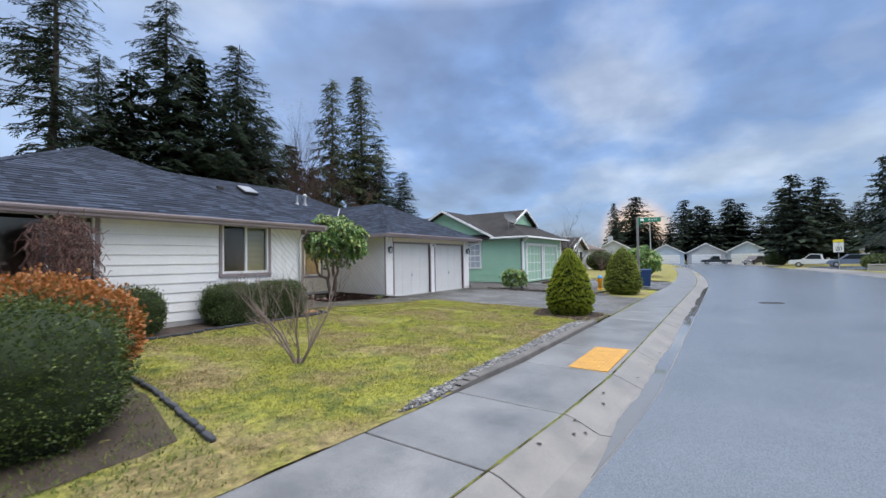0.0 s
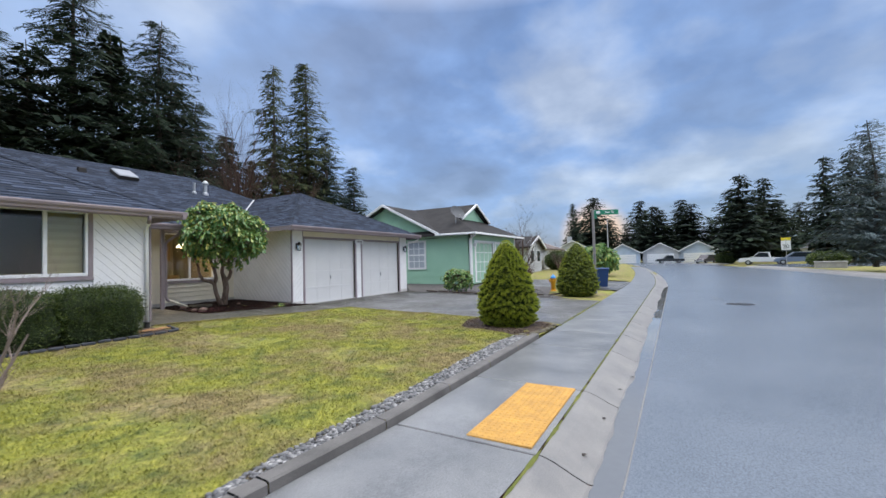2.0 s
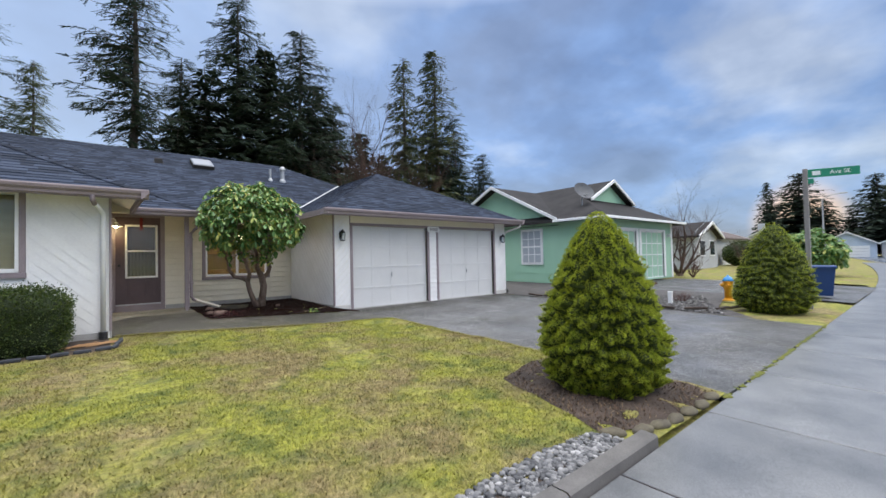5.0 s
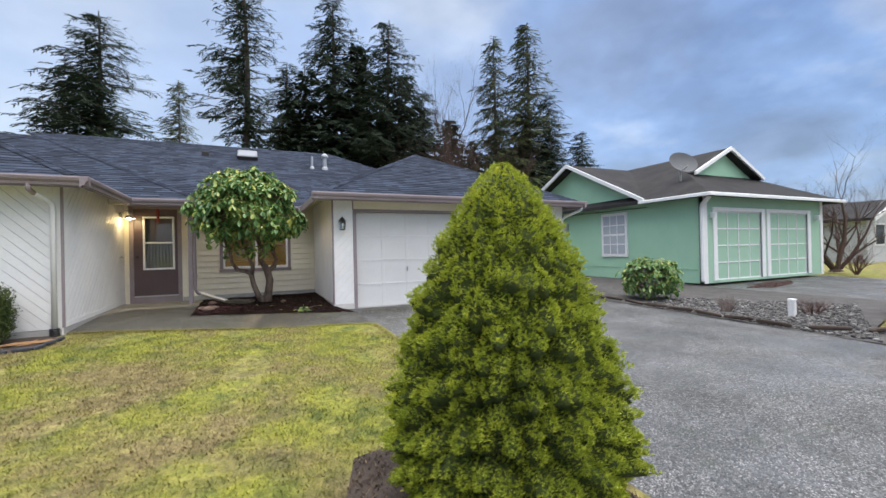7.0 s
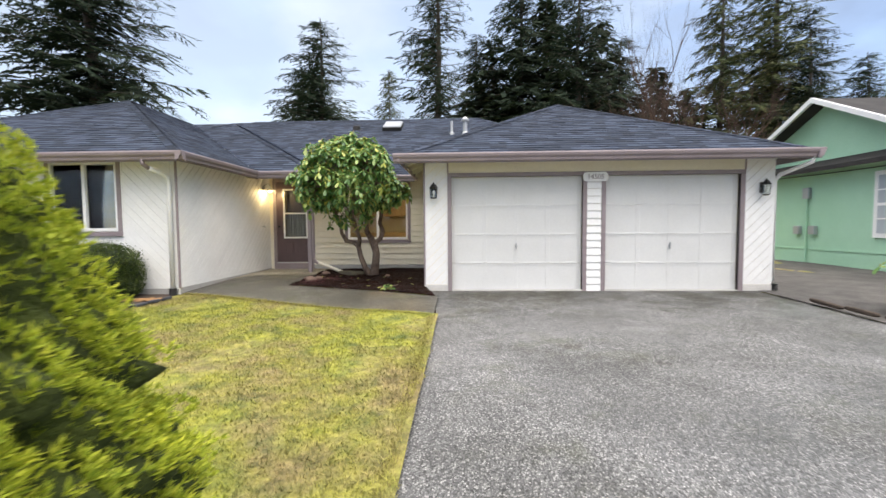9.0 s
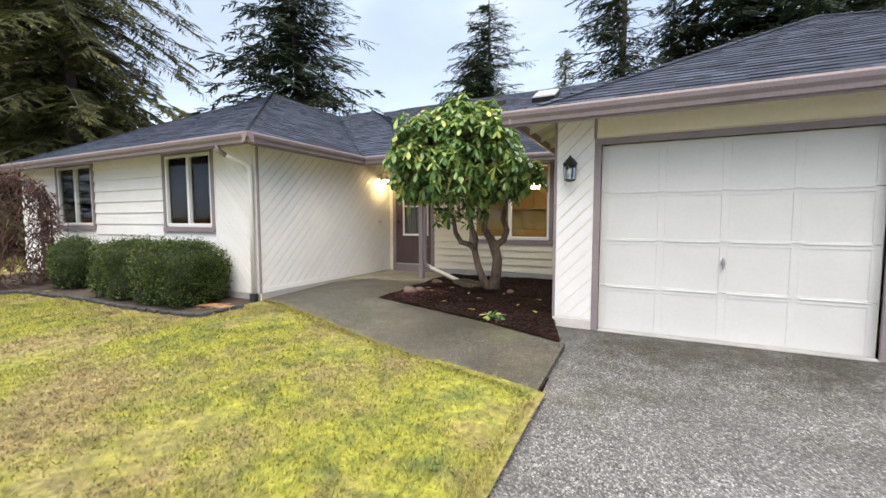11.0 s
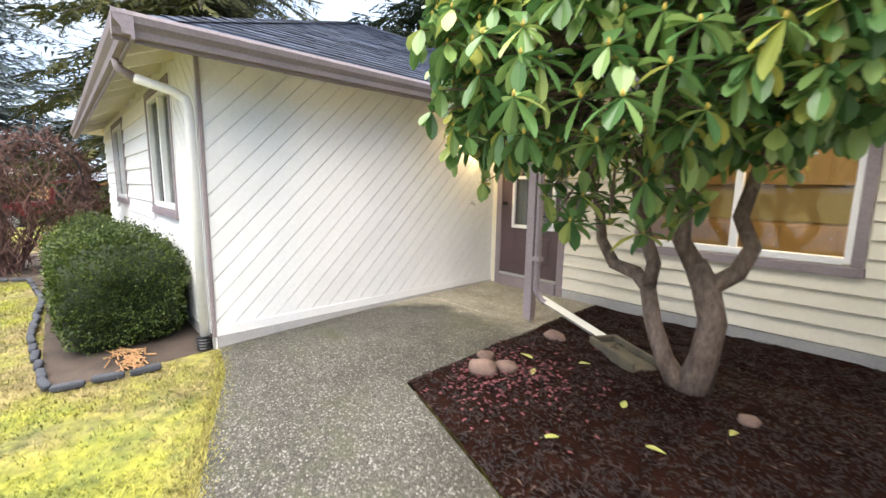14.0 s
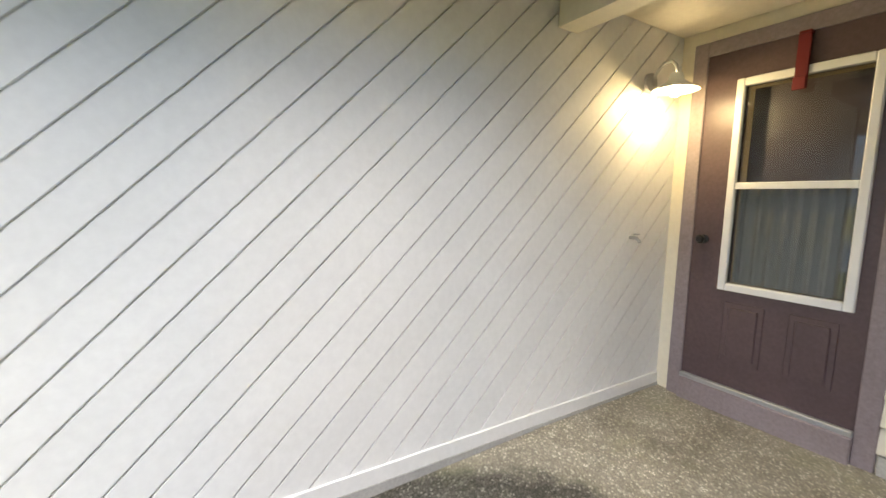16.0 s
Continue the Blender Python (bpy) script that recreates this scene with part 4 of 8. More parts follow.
ME = (-13.0, 6.15, 2.50, 13.2)
GE = (-0.90, 6.16, -0.50, 12.5)
WE = (-13.05, -4.50, -1.10, 12.0)
roof_w = hip_roof("roof_wing", "slate-grey shingled hip roof over the wing", WE[0], WE[1], WE[2], WE[3], EAVE, right=(lambda d: WE[2] + d, lambda d: 1.50 + d))
gutter_run(roof_w, (WE[0], WE[2], EAVE), (WE[1] + 0.11, WE[2], EAVE))
gutter_run(roof_w, (WE[1], WE[2] - 0.11, EAVE), (WE[1], 1.50, EAVE))
rafters(roof_w, (WE[0] + 0.5, WE[2], EAVE), (WE[1] - 0.55, WE[2], EAVE), (0, 1, 0), 0.52)
PE = (-11.6, -3.10, 1.50, 12.0)
roof_p = hip_roof("roof_porch", "slate-grey shingled hip roof over the porch", PE[0], PE[1], PE[2], PE[3], EAVE + 0.004, front=(lambda d: WE[1] - d, lambda d: PE[1] - d), right=(lambda d: PE[2] + d, lambda d: 2.50 + d))
gutter_run(roof_p, (WE[1], PE[2], EAVE), (PE[1] + 0.11, PE[2], EAVE))
gutter_run(roof_p, (PE[1], PE[2] - 0.11, EAVE), (PE[1], 2.45, EAVE))
roof_m = hip_roof("roof_main", "slate-grey shingled main roof of the house", ME[0], ME[1], ME[2], ME[3], EAVE, front=(lambda d: PE[1] - d, lambda d: GE[0] + d if d < 3.53 else ME[1] - d))
gutter_run(roof_m, (PE[1], ME[2], EAVE), (-0.97, ME[2], EAVE))
roof_g = hip_roof("roof_garage", "slate-grey shingled hip roof over the garage", GE[0], GE[1], GE[2], GE[3], EAVE, left=(lambda d: GE[2] + d, lambda d: 2.50 + d))
gutter_run(roof_g, (GE[0] - 0.11, GE[2], EAVE), (GE[1] + 0.11, GE[2], EAVE))
gutter_run(roof_g, (GE[1], GE[2] - 0.11, EAVE), (GE[1], 8.0, EAVE))
part("fascia", Shape().box(GE[0] - 0.03, GE[0], GE[2] - 0.08, ME[2], EAVE - 0.13, EAVE + 0.01), M_MAUVE, roof_g)
rafters(roof_g, (GE[0], GE[2] + 0.55, EAVE), (GE[0], 2.9, EAVE), (1, 0, 0), 0.46)
porch_ceiling = tagged(part("ceiling", Shape().box(-4.88, -3.32, 1.76, 2.94, 2.97, 3.0), M_CREAM), "cream painted porch ceiling", "ceiling", "", "structure")
part("porch_beam", Shape().box(-4.88, -3.24, 1.75, 1.90, 2.78, 2.968, None, 0.006), M_CREAM, porch_ceiling)

M_ROCK = worn("reddish_field_rock", (0.12, 0.075, 0.058), (0.26, 0.17, 0.135), 0.9, 7.0, 60, 0.7, dist=0.01)
M_MOSSROCK = worn("mossy_rock", (0.075, 0.065, 0.05), (0.14, 0.12, 0.075), 0.9, 6.0, 60, 0.5)

# ---- doors, windows and fittings of the house ----
def text_mesh(words, size, depth, material):
    cu = bpy.data.curves.new("lettering", "FONT")
    cu.body, cu.size, cu.extrude, cu.align_x, cu.align_y = words, size, depth, "CENTER", "CENTER"
    ob = bpy.data.objects.new("lettering", cu)
    scene.collection.objects.link(ob)
    bpy.context.view_layer.update()
    me = bpy.data.meshes.new_from_object(ob.evaluated_get(bpy.context.evaluated_depsgraph_get()))
    bpy.data.objects.remove(ob)
    bpy.data.curves.remove(cu)
    me.materials.clear()
    me.materials.append(material)
    return me


def garage_door(x0, x1, z0, z1):
    door = thing("garage_door", "closed white sectional garage door with shallow panels", "garage door", (0, 0, 0), group="garage doors")
    rows, cols = 4, 4
    h, w = (z1 - z0) / rows, (x1 - x0)
    for r in range(rows):
        a, b_ = z0 + r * h, z0 + (r + 1) * h
        sec = part("section", Shape().box(x0, x1, 0.075, 0.11, a + 0.003, b_ - 0.003), M_DOORPAINT, door)
        s = Shape()
        s.box(x0, x1, 0.069, 0.076, a + 0.003, a + 0.022, None, 0.004)
        s.box(x0, x1, 0.069, 0.076, b_ - 0.05, b_ - 0.003, None, 0.004)
        part("rail", s, M_DOORPAINT, sec)
        for c in range(cols + 1):
            u = x0 + (w - 0.075) * c / cols
            part("stile", Shape().box(u, u + 0.075, 0.0695, 0.076, a + 0.020, b_ - 0.047, None, 0.004), M_DOORPAINT, sec)
        for c in range(cols):
            u = x0 + (w - 0.075) * c / cols + 0.08
            part("panel_lip", Shape().box(u, u + w / cols - 0.10, 0.060, 0.075, b_ - 0.010, b_ + 0.003, None, 0.003), M_DOORPAINT, sec)
    hd = part("handle", Shape().box((x0 + x1) / 2 - 0.008, (x0 + x1) / 2 + 0.008, 0.025, 0.06, z0 + 0.80, z0 + 0.92, None, 0.004), M_STEEL, door, "steel T handle")
    part("lock_plate", Shape().lathe([(0.022, 0), (0.022, 0.006), (0.012, 0.012)], 12, (0, 0, 0)), M_STEEL, hd).matrix_local = pose((x0 + x1) / 2, 0.062, z0 + 0.86, 90)
    part("bottom_seal", Shape().box(x0, x1, 0.066, 0.11, z0 - 0.02, z0 + 0.006), M_STEEL, door)


for a, b_, c, d in GD:
    garage_door(a, b_, c, d)
    tagged(part("threshold", Shape().box(a, b_, -0.045, 0.064, 0.30, 0.398, None, 0.012), M_CONC), "low pale concrete sill under the garage door", "threshold", "", "structure")
trim_g = thing("trim", "mauve painted trim boards round the garage doors", "trim", kind="structure")
for a, b_ in ((-0.075, 0.0), (2.44, 2.515), (2.785, 2.86), (5.28, 5.36)):
    part("jamb", Shape().box(a, b_, -0.03, 0.06, 0.37, 2.53, None, 0.004), M_MAUVE, trim_g)
part("head_trim", Shape().box(-0.075, 5.36, -0.032, 0.06, 2.53, 2.60, None, 0.004), M_MAUVE, trim_g)
part("edge_trim", Shape().box(-0.085, -0.058, -0.02, 0.0, 2.602, 2.9), M_MAUVE, trim_g)
part("corner_trim", Shape().box(-0.528, -0.498, -0.02, 0.03, 0.49, 2.95), M_MAUVE, trim_g)
part("corner_trim", Shape().box(5.345, 5.375, -0.02, 0.0, 2.602, 2.9), M_MAUVE, trim_g)


def number_plate():
    plate = thing("number_plate", "white oval-ended house number plaque over the garage doors", "house number", (2.66, -0.03, 2.50))
    s = Shape()
    poly = []
    for k in range(24):
        a = 2 * math.pi * k / 24
        poly.append((0.16 * (1 if math.cos(a) > 0 else -1) + 0.07 * math.cos(a), 0.085 * math.sin(a)))
    s.prism(poly, Matrix(((1, 0, 0, 0), (0, 0, -1, 0), (0, 1, 0, 0), (0, 0, 0, 1))), 0.03)
    part("plaque", s, M_WHITE, plate)
    t = part("numerals", text_mesh("14505", 0.125, 0.004, M_MAUVE), None, plate, "raised grey numerals 14505")
    t.matrix_local = pose(0, -0.034, -0.004, 90, 0, 0)


number_plate()


def lantern(x):
    lamp = thing("wall_lantern", "black metal carriage lantern with clear glass on the garage wall", "wall lamp", (x, -0.02, 2.13), group="garage lanterns")
    part("backplate", Shape().box(-0.035, 0.035, -0.012, 0.012, 0.05, 0.24, None, 0.005), M_BLACK, lamp)
    part("arm", Shape().tube([(0, -0.01, 0.20), (0, -0.06, 0.235), (0, -0.11, 0.235)], 0.009, 8), M_BLACK, lamp)
    part("roof", Shape().lathe([(0.082, 0.0), (0.085, 0.008), (0.062, 0.035), (0.045, 0.062), (0.03, 0.07), (0.02, 0.082), (0.012, 0.095), (0.006, 0.108)], 6, (0, -0.11, 0.185)), M_BLACK, lamp)
    part("base", Shape().lathe([(0.03, -0.012), (0.062, 0.0), (0.066, 0.012)], 6, (0, -0.11, 0.0)), M_BLACK, lamp)
    for k in range(6):
        a = math.pi / 3 * k
        part("cage_bar", Shape().tube([(0.060 * math.cos(a), -0.11 + 0.060 * math.sin(a), 0.01), (0.074 * math.cos(a), -0.11 + 0.074 * math.sin(a), 0.188)], 0.004, 5), M_BLACK, lamp)
    g = part("glass", Shape().lathe([(0.054, 0.012), (0.067, 0.185)], 6, (0, -0.11, 0)), M_GLASS, lamp)
    g.visible_shadow = False
    part("bulb", Shape().lathe([(0.012, 0.02), (0.013, 0.06), (0.026, 0.10), (0.022, 0.13), (0.006, 0.145)], 10, (0, -0.11, 0)), M_VINYL, lamp)


lantern(-0.33)
lantern(5.65)


def slider_window(name, label, x0, x1, z0, z1, y, split=0.5):
    win = thing(name, label, "window", kind="structure")
    t = 0.075
    for nm, b in (("side_trim", (x0 - t, x0, z0 - 0.02, z1)), ("side_trim", (x1, x1 + t, z0 - 0.02, z1)), ("head_trim", (x0 - t, x1 + t, z1, z1 + t))):
        part(nm, Shape().box(b[0], b[1], y - 0.034, y - 0.002, b[2], b[3], None, 0.004), M_MAUVE, win)
    part("window_sill", Shape().box(x0 - t - 0.01, x1 + t + 0.01, y - 0.045, y - 0.002, z0 - 0.10, z0 - 0.021, None, 0.006), M_MAUVE, win, "mauve sill board")
    f = 0.045
    for b in ((x0, x0 + f, z0, z1), (x1 - f, x1, z0, z1)):
        part("window_frame", Shape().box(b[0], b[1], y - 0.024, y + 0.06, b[2], b[3], None, 0.004), M_VINYL, win)
    for b in ((x0 + f, x1 - f, z0 - 0.01, z0 + f), (x0 + f, x1 - f, z1 - f, z1)):
        part("window_frame", Shape().box(b[0], b[1], y - 0.022, y + 0.06, b[2], b[3], None, 0.004), M_VINYL, win)
    xm = x0 + (x1 - x0) * split
    part("meeting_rail", Shape().box(xm - 0.03, xm + 0.03, y - 0.016, y + 0.05, z0 + f, z1 - f, None, 0.004), M_VINYL, win)
    for a, b_, yy in ((x0 + f, xm - 0.03, y + 0.02), (xm + 0.03, x1 - f, y + 0.035)):
        g = part("pane", Shape().box(a, b_, yy, yy + 0.005, z0 + f, z1 - f), M_GLASS, win)
        g.visible_shadow = False


slider_window("window_1", "white vinyl slider with mauve trim in the lap-sided wing", *W1, -0.64)
slider_window("window_2", "white vinyl slider with mauve trim near the wing corner", *W2, -0.64)
M_BLIND = worn("tan_blind", (0.40, 0.34, 0.19), (0.48, 0.41, 0.24), 0.85, 2.0, 40, 0.1, stretch=(1, 1, 0.2))


def blind(a, b_, z0, z1, y):
    """A drawn tan fabric blind with shallow folds, on a head rail."""
    t = thing("window_blind", "drawn tan fabric blind behind the window pane", "blind", group="window blinds")
    s = Shape()
    n = 16
    for i in range(n):
        u, v = z0 + (z1 - z0) * i / n, z0 + (z1 - z0) * (i + 1) / n
        p, q = y + (0.012 if i % 2 else 0.0), y + (0.0 if i % 2 else 0.012)
        s.face((a, p, u), (b_, p, u), (b_, q, v), (a, q, v))
        s.face((b_, p + 0.003, u), (a, p + 0.003, u), (a, q + 0.003, v), (b_, q + 0.003, v))
    part("fabric", s, M_BLIND, t)
    part("head_rail", Shape().box(a, b_, y - 0.01, y + 0.03, z1, z1 + 0.04, None, 0.004), M_VINYL, t)


for a, b_, c, d in (W1, W2):
    blind((a + b_) / 2 + 0.02, b_ - 0.03, c + 0.01, d - 0.05, -0.51)
slider_window("window_3", "white vinyl slider looking into the warm lit kitchen", *W3, 2.96)
part("trim_corner", Shape().box(-5.90, -5.875, -0.664, -0.64, 0.52, 2.95), M_WHITE, wall_wing)
trim_w = thing("trim_wing", "mauve corner board at the wing corner", "trim", kind="structure")
part("corner_board", Shape().box(-4.905, -4.868, -0.668, -0.641, 0.53, 3.0, None, 0.003), M_MAUVE, trim_w)

# rooms behind the glass
M_ROOM = worn("dim_room_paint", (0.34, 0.29, 0.19), (0.42, 0.36, 0.24), 0.8, 1.0, 20, 0.05)
M_ROOMFLOOR = worn("carpet", (0.14, 0.11, 0.08), (0.2, 0.16, 0.12), 0.95, 3.0, 80, 0.2)
M_OAK = worn("oak_cabinet", (0.28, 0.185, 0.085), (0.38, 0.26, 0.13), 0.5, 2.0, 30, 0.1, stretch=(1, 1, 0.2))


def room(name, x0, x1, y0, y1, label):
    s = Shape()
    s.box(x0, x1, y1, y1 + 0.08, 0.5, 3.0)
    s.box(x0 - 0.08, x0, y0, y1, 0.5, 3.0)
    s.box(x1, x1 + 0.08, y0, y1, 0.5, 3.0)
    w = tagged(part("wall_" + name, s, M_ROOM), label, "wall", "", "structure")
    part("floor_finish", Shape().box(x0, x1, y0, y1, 0.5, 0.56), M_ROOMFLOOR, w)
    tagged(part("ceiling_" + name, Shape().box(x0 - 0.08, x1 + 0.08, y0, y1 + 0.08, 3.0, 3.05), M_ROOM), "plain painted ceiling inside the house", "ceiling", "", "structure")


room("bedroom", -12.6, -8.6, -0.46, 3.0, "dim bedroom walls behind the wing window")
room("study", -8.4, -5.2, -0.46, 3.0, "dim room walls behind the corner window")
room("kitchen", -4.86, -0.7, 3.12, 6.4, "warm painted kitchen walls behind the glass")


def kitchen():
    cab = thing("kitchen_cabinet", "warm oak kitchen cabinet run along the back wall", "cabinet")
    part("body", Shape().box(-4.0, -0.8, 5.75, 6.35, 0.57, 1.42, None, 0.01), M_OAK, cab)
    for i in range(5):
        d = part("door", Shape().box(-3.97 + i * 0.63, -3.38 + i * 0.63, 5.73, 5.752, 0.66, 1.38, None, 0.006), M_OAK, cab)
        part("knob", Shape().lathe([(0.01, 0), (0.014, 0.02)], 8, (0, 0, 0)), M_STEEL, d).matrix_local = pose(-3.43 + i * 0.63, 5.73, 1.25, 90)
    up = thing("wall_cabinet", "warm oak wall cabinet in the kitchen", "cabinet")
    part("body", Shape().box(-3.6, -1.0, 6.0, 6.38, 1.95, 2.7, None, 0.01), M_OAK, up)
    for i in range(4):
        part("door", Shape().box(-3.58 + i * 0.65, -2.96 + i * 0.65, 5.98, 6.002, 1.98, 2.67, None, 0.006), M_OAK, up)
    pen = thing("pendant_lamp", "small lit white glass pendant lamp in the kitchen", "lamp", (-1.75, 3.9, 2.35))
    part("shade", Shape().lathe([(0.16, 0.0), (0.14, 0.05), (0.08, 0.11), (0.03, 0.14)], 16), emit("pendant_glass", (1.0, 0.78, 0.45), 5.0), pen)
    part("cord", Shape().tube([(0, 0, 0.13), (0, 0, 0.65)], 0.006, 6), M_BLACK, pen)


kitchen()
kl = bpy.data.lights.new("kitchen_pendant", "POINT")
kl.energy, kl.color, kl.shadow_soft_size = 34, (1.0, 0.72, 0.40), 0.1
new("kitchen_pendant_light", kl).location = (-1.75, 3.9, 2.22)


def front_door():
    x0, x1, z0, z1, y = DOOR[0], DOOR[1], 0.69, DOOR[3], 2.945
    d = thing("door_front", "dark plum front door with a white-framed window, closed", "door", kind="structure")
    slab = Shape()
    g = (-4.47, -3.905, 1.36, 2.575)
    for a, b_, c, e in rect_minus([(x0, x1, z0, z1)], g):
        slab.box(a, b_, y, y + 0.045, c, e)
    part("slab", slab, M_DOOR, d)
    for a in (-4.47, -4.13):
        s = Shape()
        s.box(a, a + 0.22, y - 0.006, y, 0.86, 1.24, None, 0.004)
        s.box(a + 0.03, a + 0.19, y - 0.014, y - 0.005, 0.89, 1.21, None, 0.006)
        part("raised_panel", s, M_DOOR, d)
    f = 0.045
    for b in ((g[0] - f, g[0], g[2] - f, g[3] + f), (g[1], g[1] + f, g[2] - f, g[3] + f), (g[0], g[1], g[2] - f, g[2]), (g[0], g[1], g[3], g[3] + f)):
        part("glazing_frame", Shape().box(b[0], b[1], y - 0.026, y + 0.02, b[2], b[3], None, 0.006), M_VINYL, d, "white glazing frame")
    part("glazing_rail", Shape().box(g[0], g[1], y - 0.022, y + 0.02, 1.955, 1.995, None, 0.005), M_VINYL, d)
    for a, b_ in ((g[2], 1.955), (1.995, g[3])):
        p = part("pane", Shape().box(g[0], g[1], y + 0.004, y + 0.01, a, b_), M_GLASS, d)
        p.visible_shadow = False
    cur = Shape()
    n = 40
    for i in range(n):
        a, b_ = g[0] + (g[1] - g[0]) * i / n, g[0] + (g[1] - g[0]) * (i + 1) / n
        ya, yb = y + 0.06 + 0.012 * math.sin(i * 1.3), y + 0.06 + 0.012 * math.sin((i + 1) * 1.3)
        cur.face((a, ya, g[2]), (b_, yb, g[2]), (b_, yb, 1.975), (a, ya, 1.975))
        cur.face((b_, yb + 0.003, g[2]), (a, ya + 0.003, g[2]), (a, ya + 0.003, 1.975), (b_, yb + 0.003, 1.975))
    part("curtain", cur, flat("grey_net_curtain", (0.20, 0.19, 0.18), 0.9), d, "grey pleated net curtain", True)
    part("dark_backing", Shape().box(g[0], g[1], y + 0.12, y + 0.13, g[2], g[3]), M_DOOR, d)
    k = part("knob", Shape().lathe([(0.028, 0), (0.028, 0.008), (0.012, 0.012), (0.012, 0.035), (0.026, 0.045), (0.028, 0.06), (0.018, 0.072)], 14), M_BLACK, d, "black door knob")
    k.matrix_world = pose(-4.63, y, 1.63, 90)
    for a, b_ in ((x0 - 0.09, x0), (x1, x1 + 0.09)):
        part("door_frame", Shape().box(a, b_, 2.93, 3.0, 0.51, z1 + 0.09, None, 0.005), M_MAUVE, d)
    part("door_frame", Shape().box(x0, x1, 2.93, 3.0, z1, z1 + 0.09, None, 0.005), M_MAUVE, d)
    part("threshold", Shape().box(x0, x1, 2.90, 3.0, 0.51, 0.66, None, 0.006), M_MAUVE, d)
    part("sweep", Shape().box(x0, x1, 2.915, 2.95, 0.66, 0.69, None, 0.006), M_STEEL, d)
    strap = thing("wreath_hanger", "red ribbon wreath hanger over the door top", "hanger")
    s = Shape()
    s.box(-4.225, -4.165, 2.905, 2.918, 2.50, 2.79, None, 0.004)
    s.box(-4.222, -4.168, 2.90, 2.947, 2.785, 2.80, None, 0.003)
    s.box(-4.226, -4.164, 2.888, 2.906, 2.49, 2.56, None, 0.004)
    part("strap", s, flat("red_ribbon", (0.16, 0.008, 0.01), 0.6), strap)


front_door()


def porch_lamp():
    lamp = thing("porch_lamp", "lit white gooseneck wall lamp beside the front door", "wall lamp", (-4.872, 2.58, 2.62))
    part("backplate", Shape().lathe([(0.06, 0), (0.058, 0.02), (0.03, 0.035)], 16), M_STEEL, lamp).matrix_local = pose(0, 0, 0, 0, 90)
    part("arm", Shape().tube([(0.02, 0, 0), (0.05, 0, 0.06), (0.09, 0, 0.10), (0.14, 0, 0.10), (0.17, 0, 0.07), (0.175, 0, 0.02)], 0.010, 8), M_STEEL, lamp, "", True)
    sh = Shape()
    prof = [(0.035, 0.02), (0.045, -0.02), (0.075, -0.045), (0.13, -0.075), (0.135, -0.082), (0.128, -0.08), (0.07, -0.05), (0.03, -0.02)]
    n = len(sh.v)
    for r, z in prof:
        for k in range(20):
            a = 2 * math.pi * k / 20
            sh.v.append((0.175 + r * math.cos(a), r * math.sin(a), z))
    for i in range(len(prof) - 1):
        for k in range(20):
            j = (k + 1) % 20
            sh.f.append((i * 20 + k, i * 20 + j, i * 20 + 20 + j, i * 20 + 20 + k))
    part("shade", sh, M_VINYL, lamp, "white enamel shade", True)
    part("bulb", Shape().lathe([(0.012, -0.03), (0.032, -0.06), (0.036, -0.085), (0.02, -0.112), (0.004, -0.118)], 12, (0.175, 0, 0)), emit("warm_bulb", (1.0, 0.80, 0.48), 60.0), lamp)


porch_lamp()
pl = bpy.data.lights.new("porch_bulb", "POINT")
pl.energy, pl.color, pl.shadow_soft_size = 4.6, (1.0, 0.76, 0.36), 0.035
new("porch_bulb_light", pl).location = (-4.69, 2.58, 2.47)


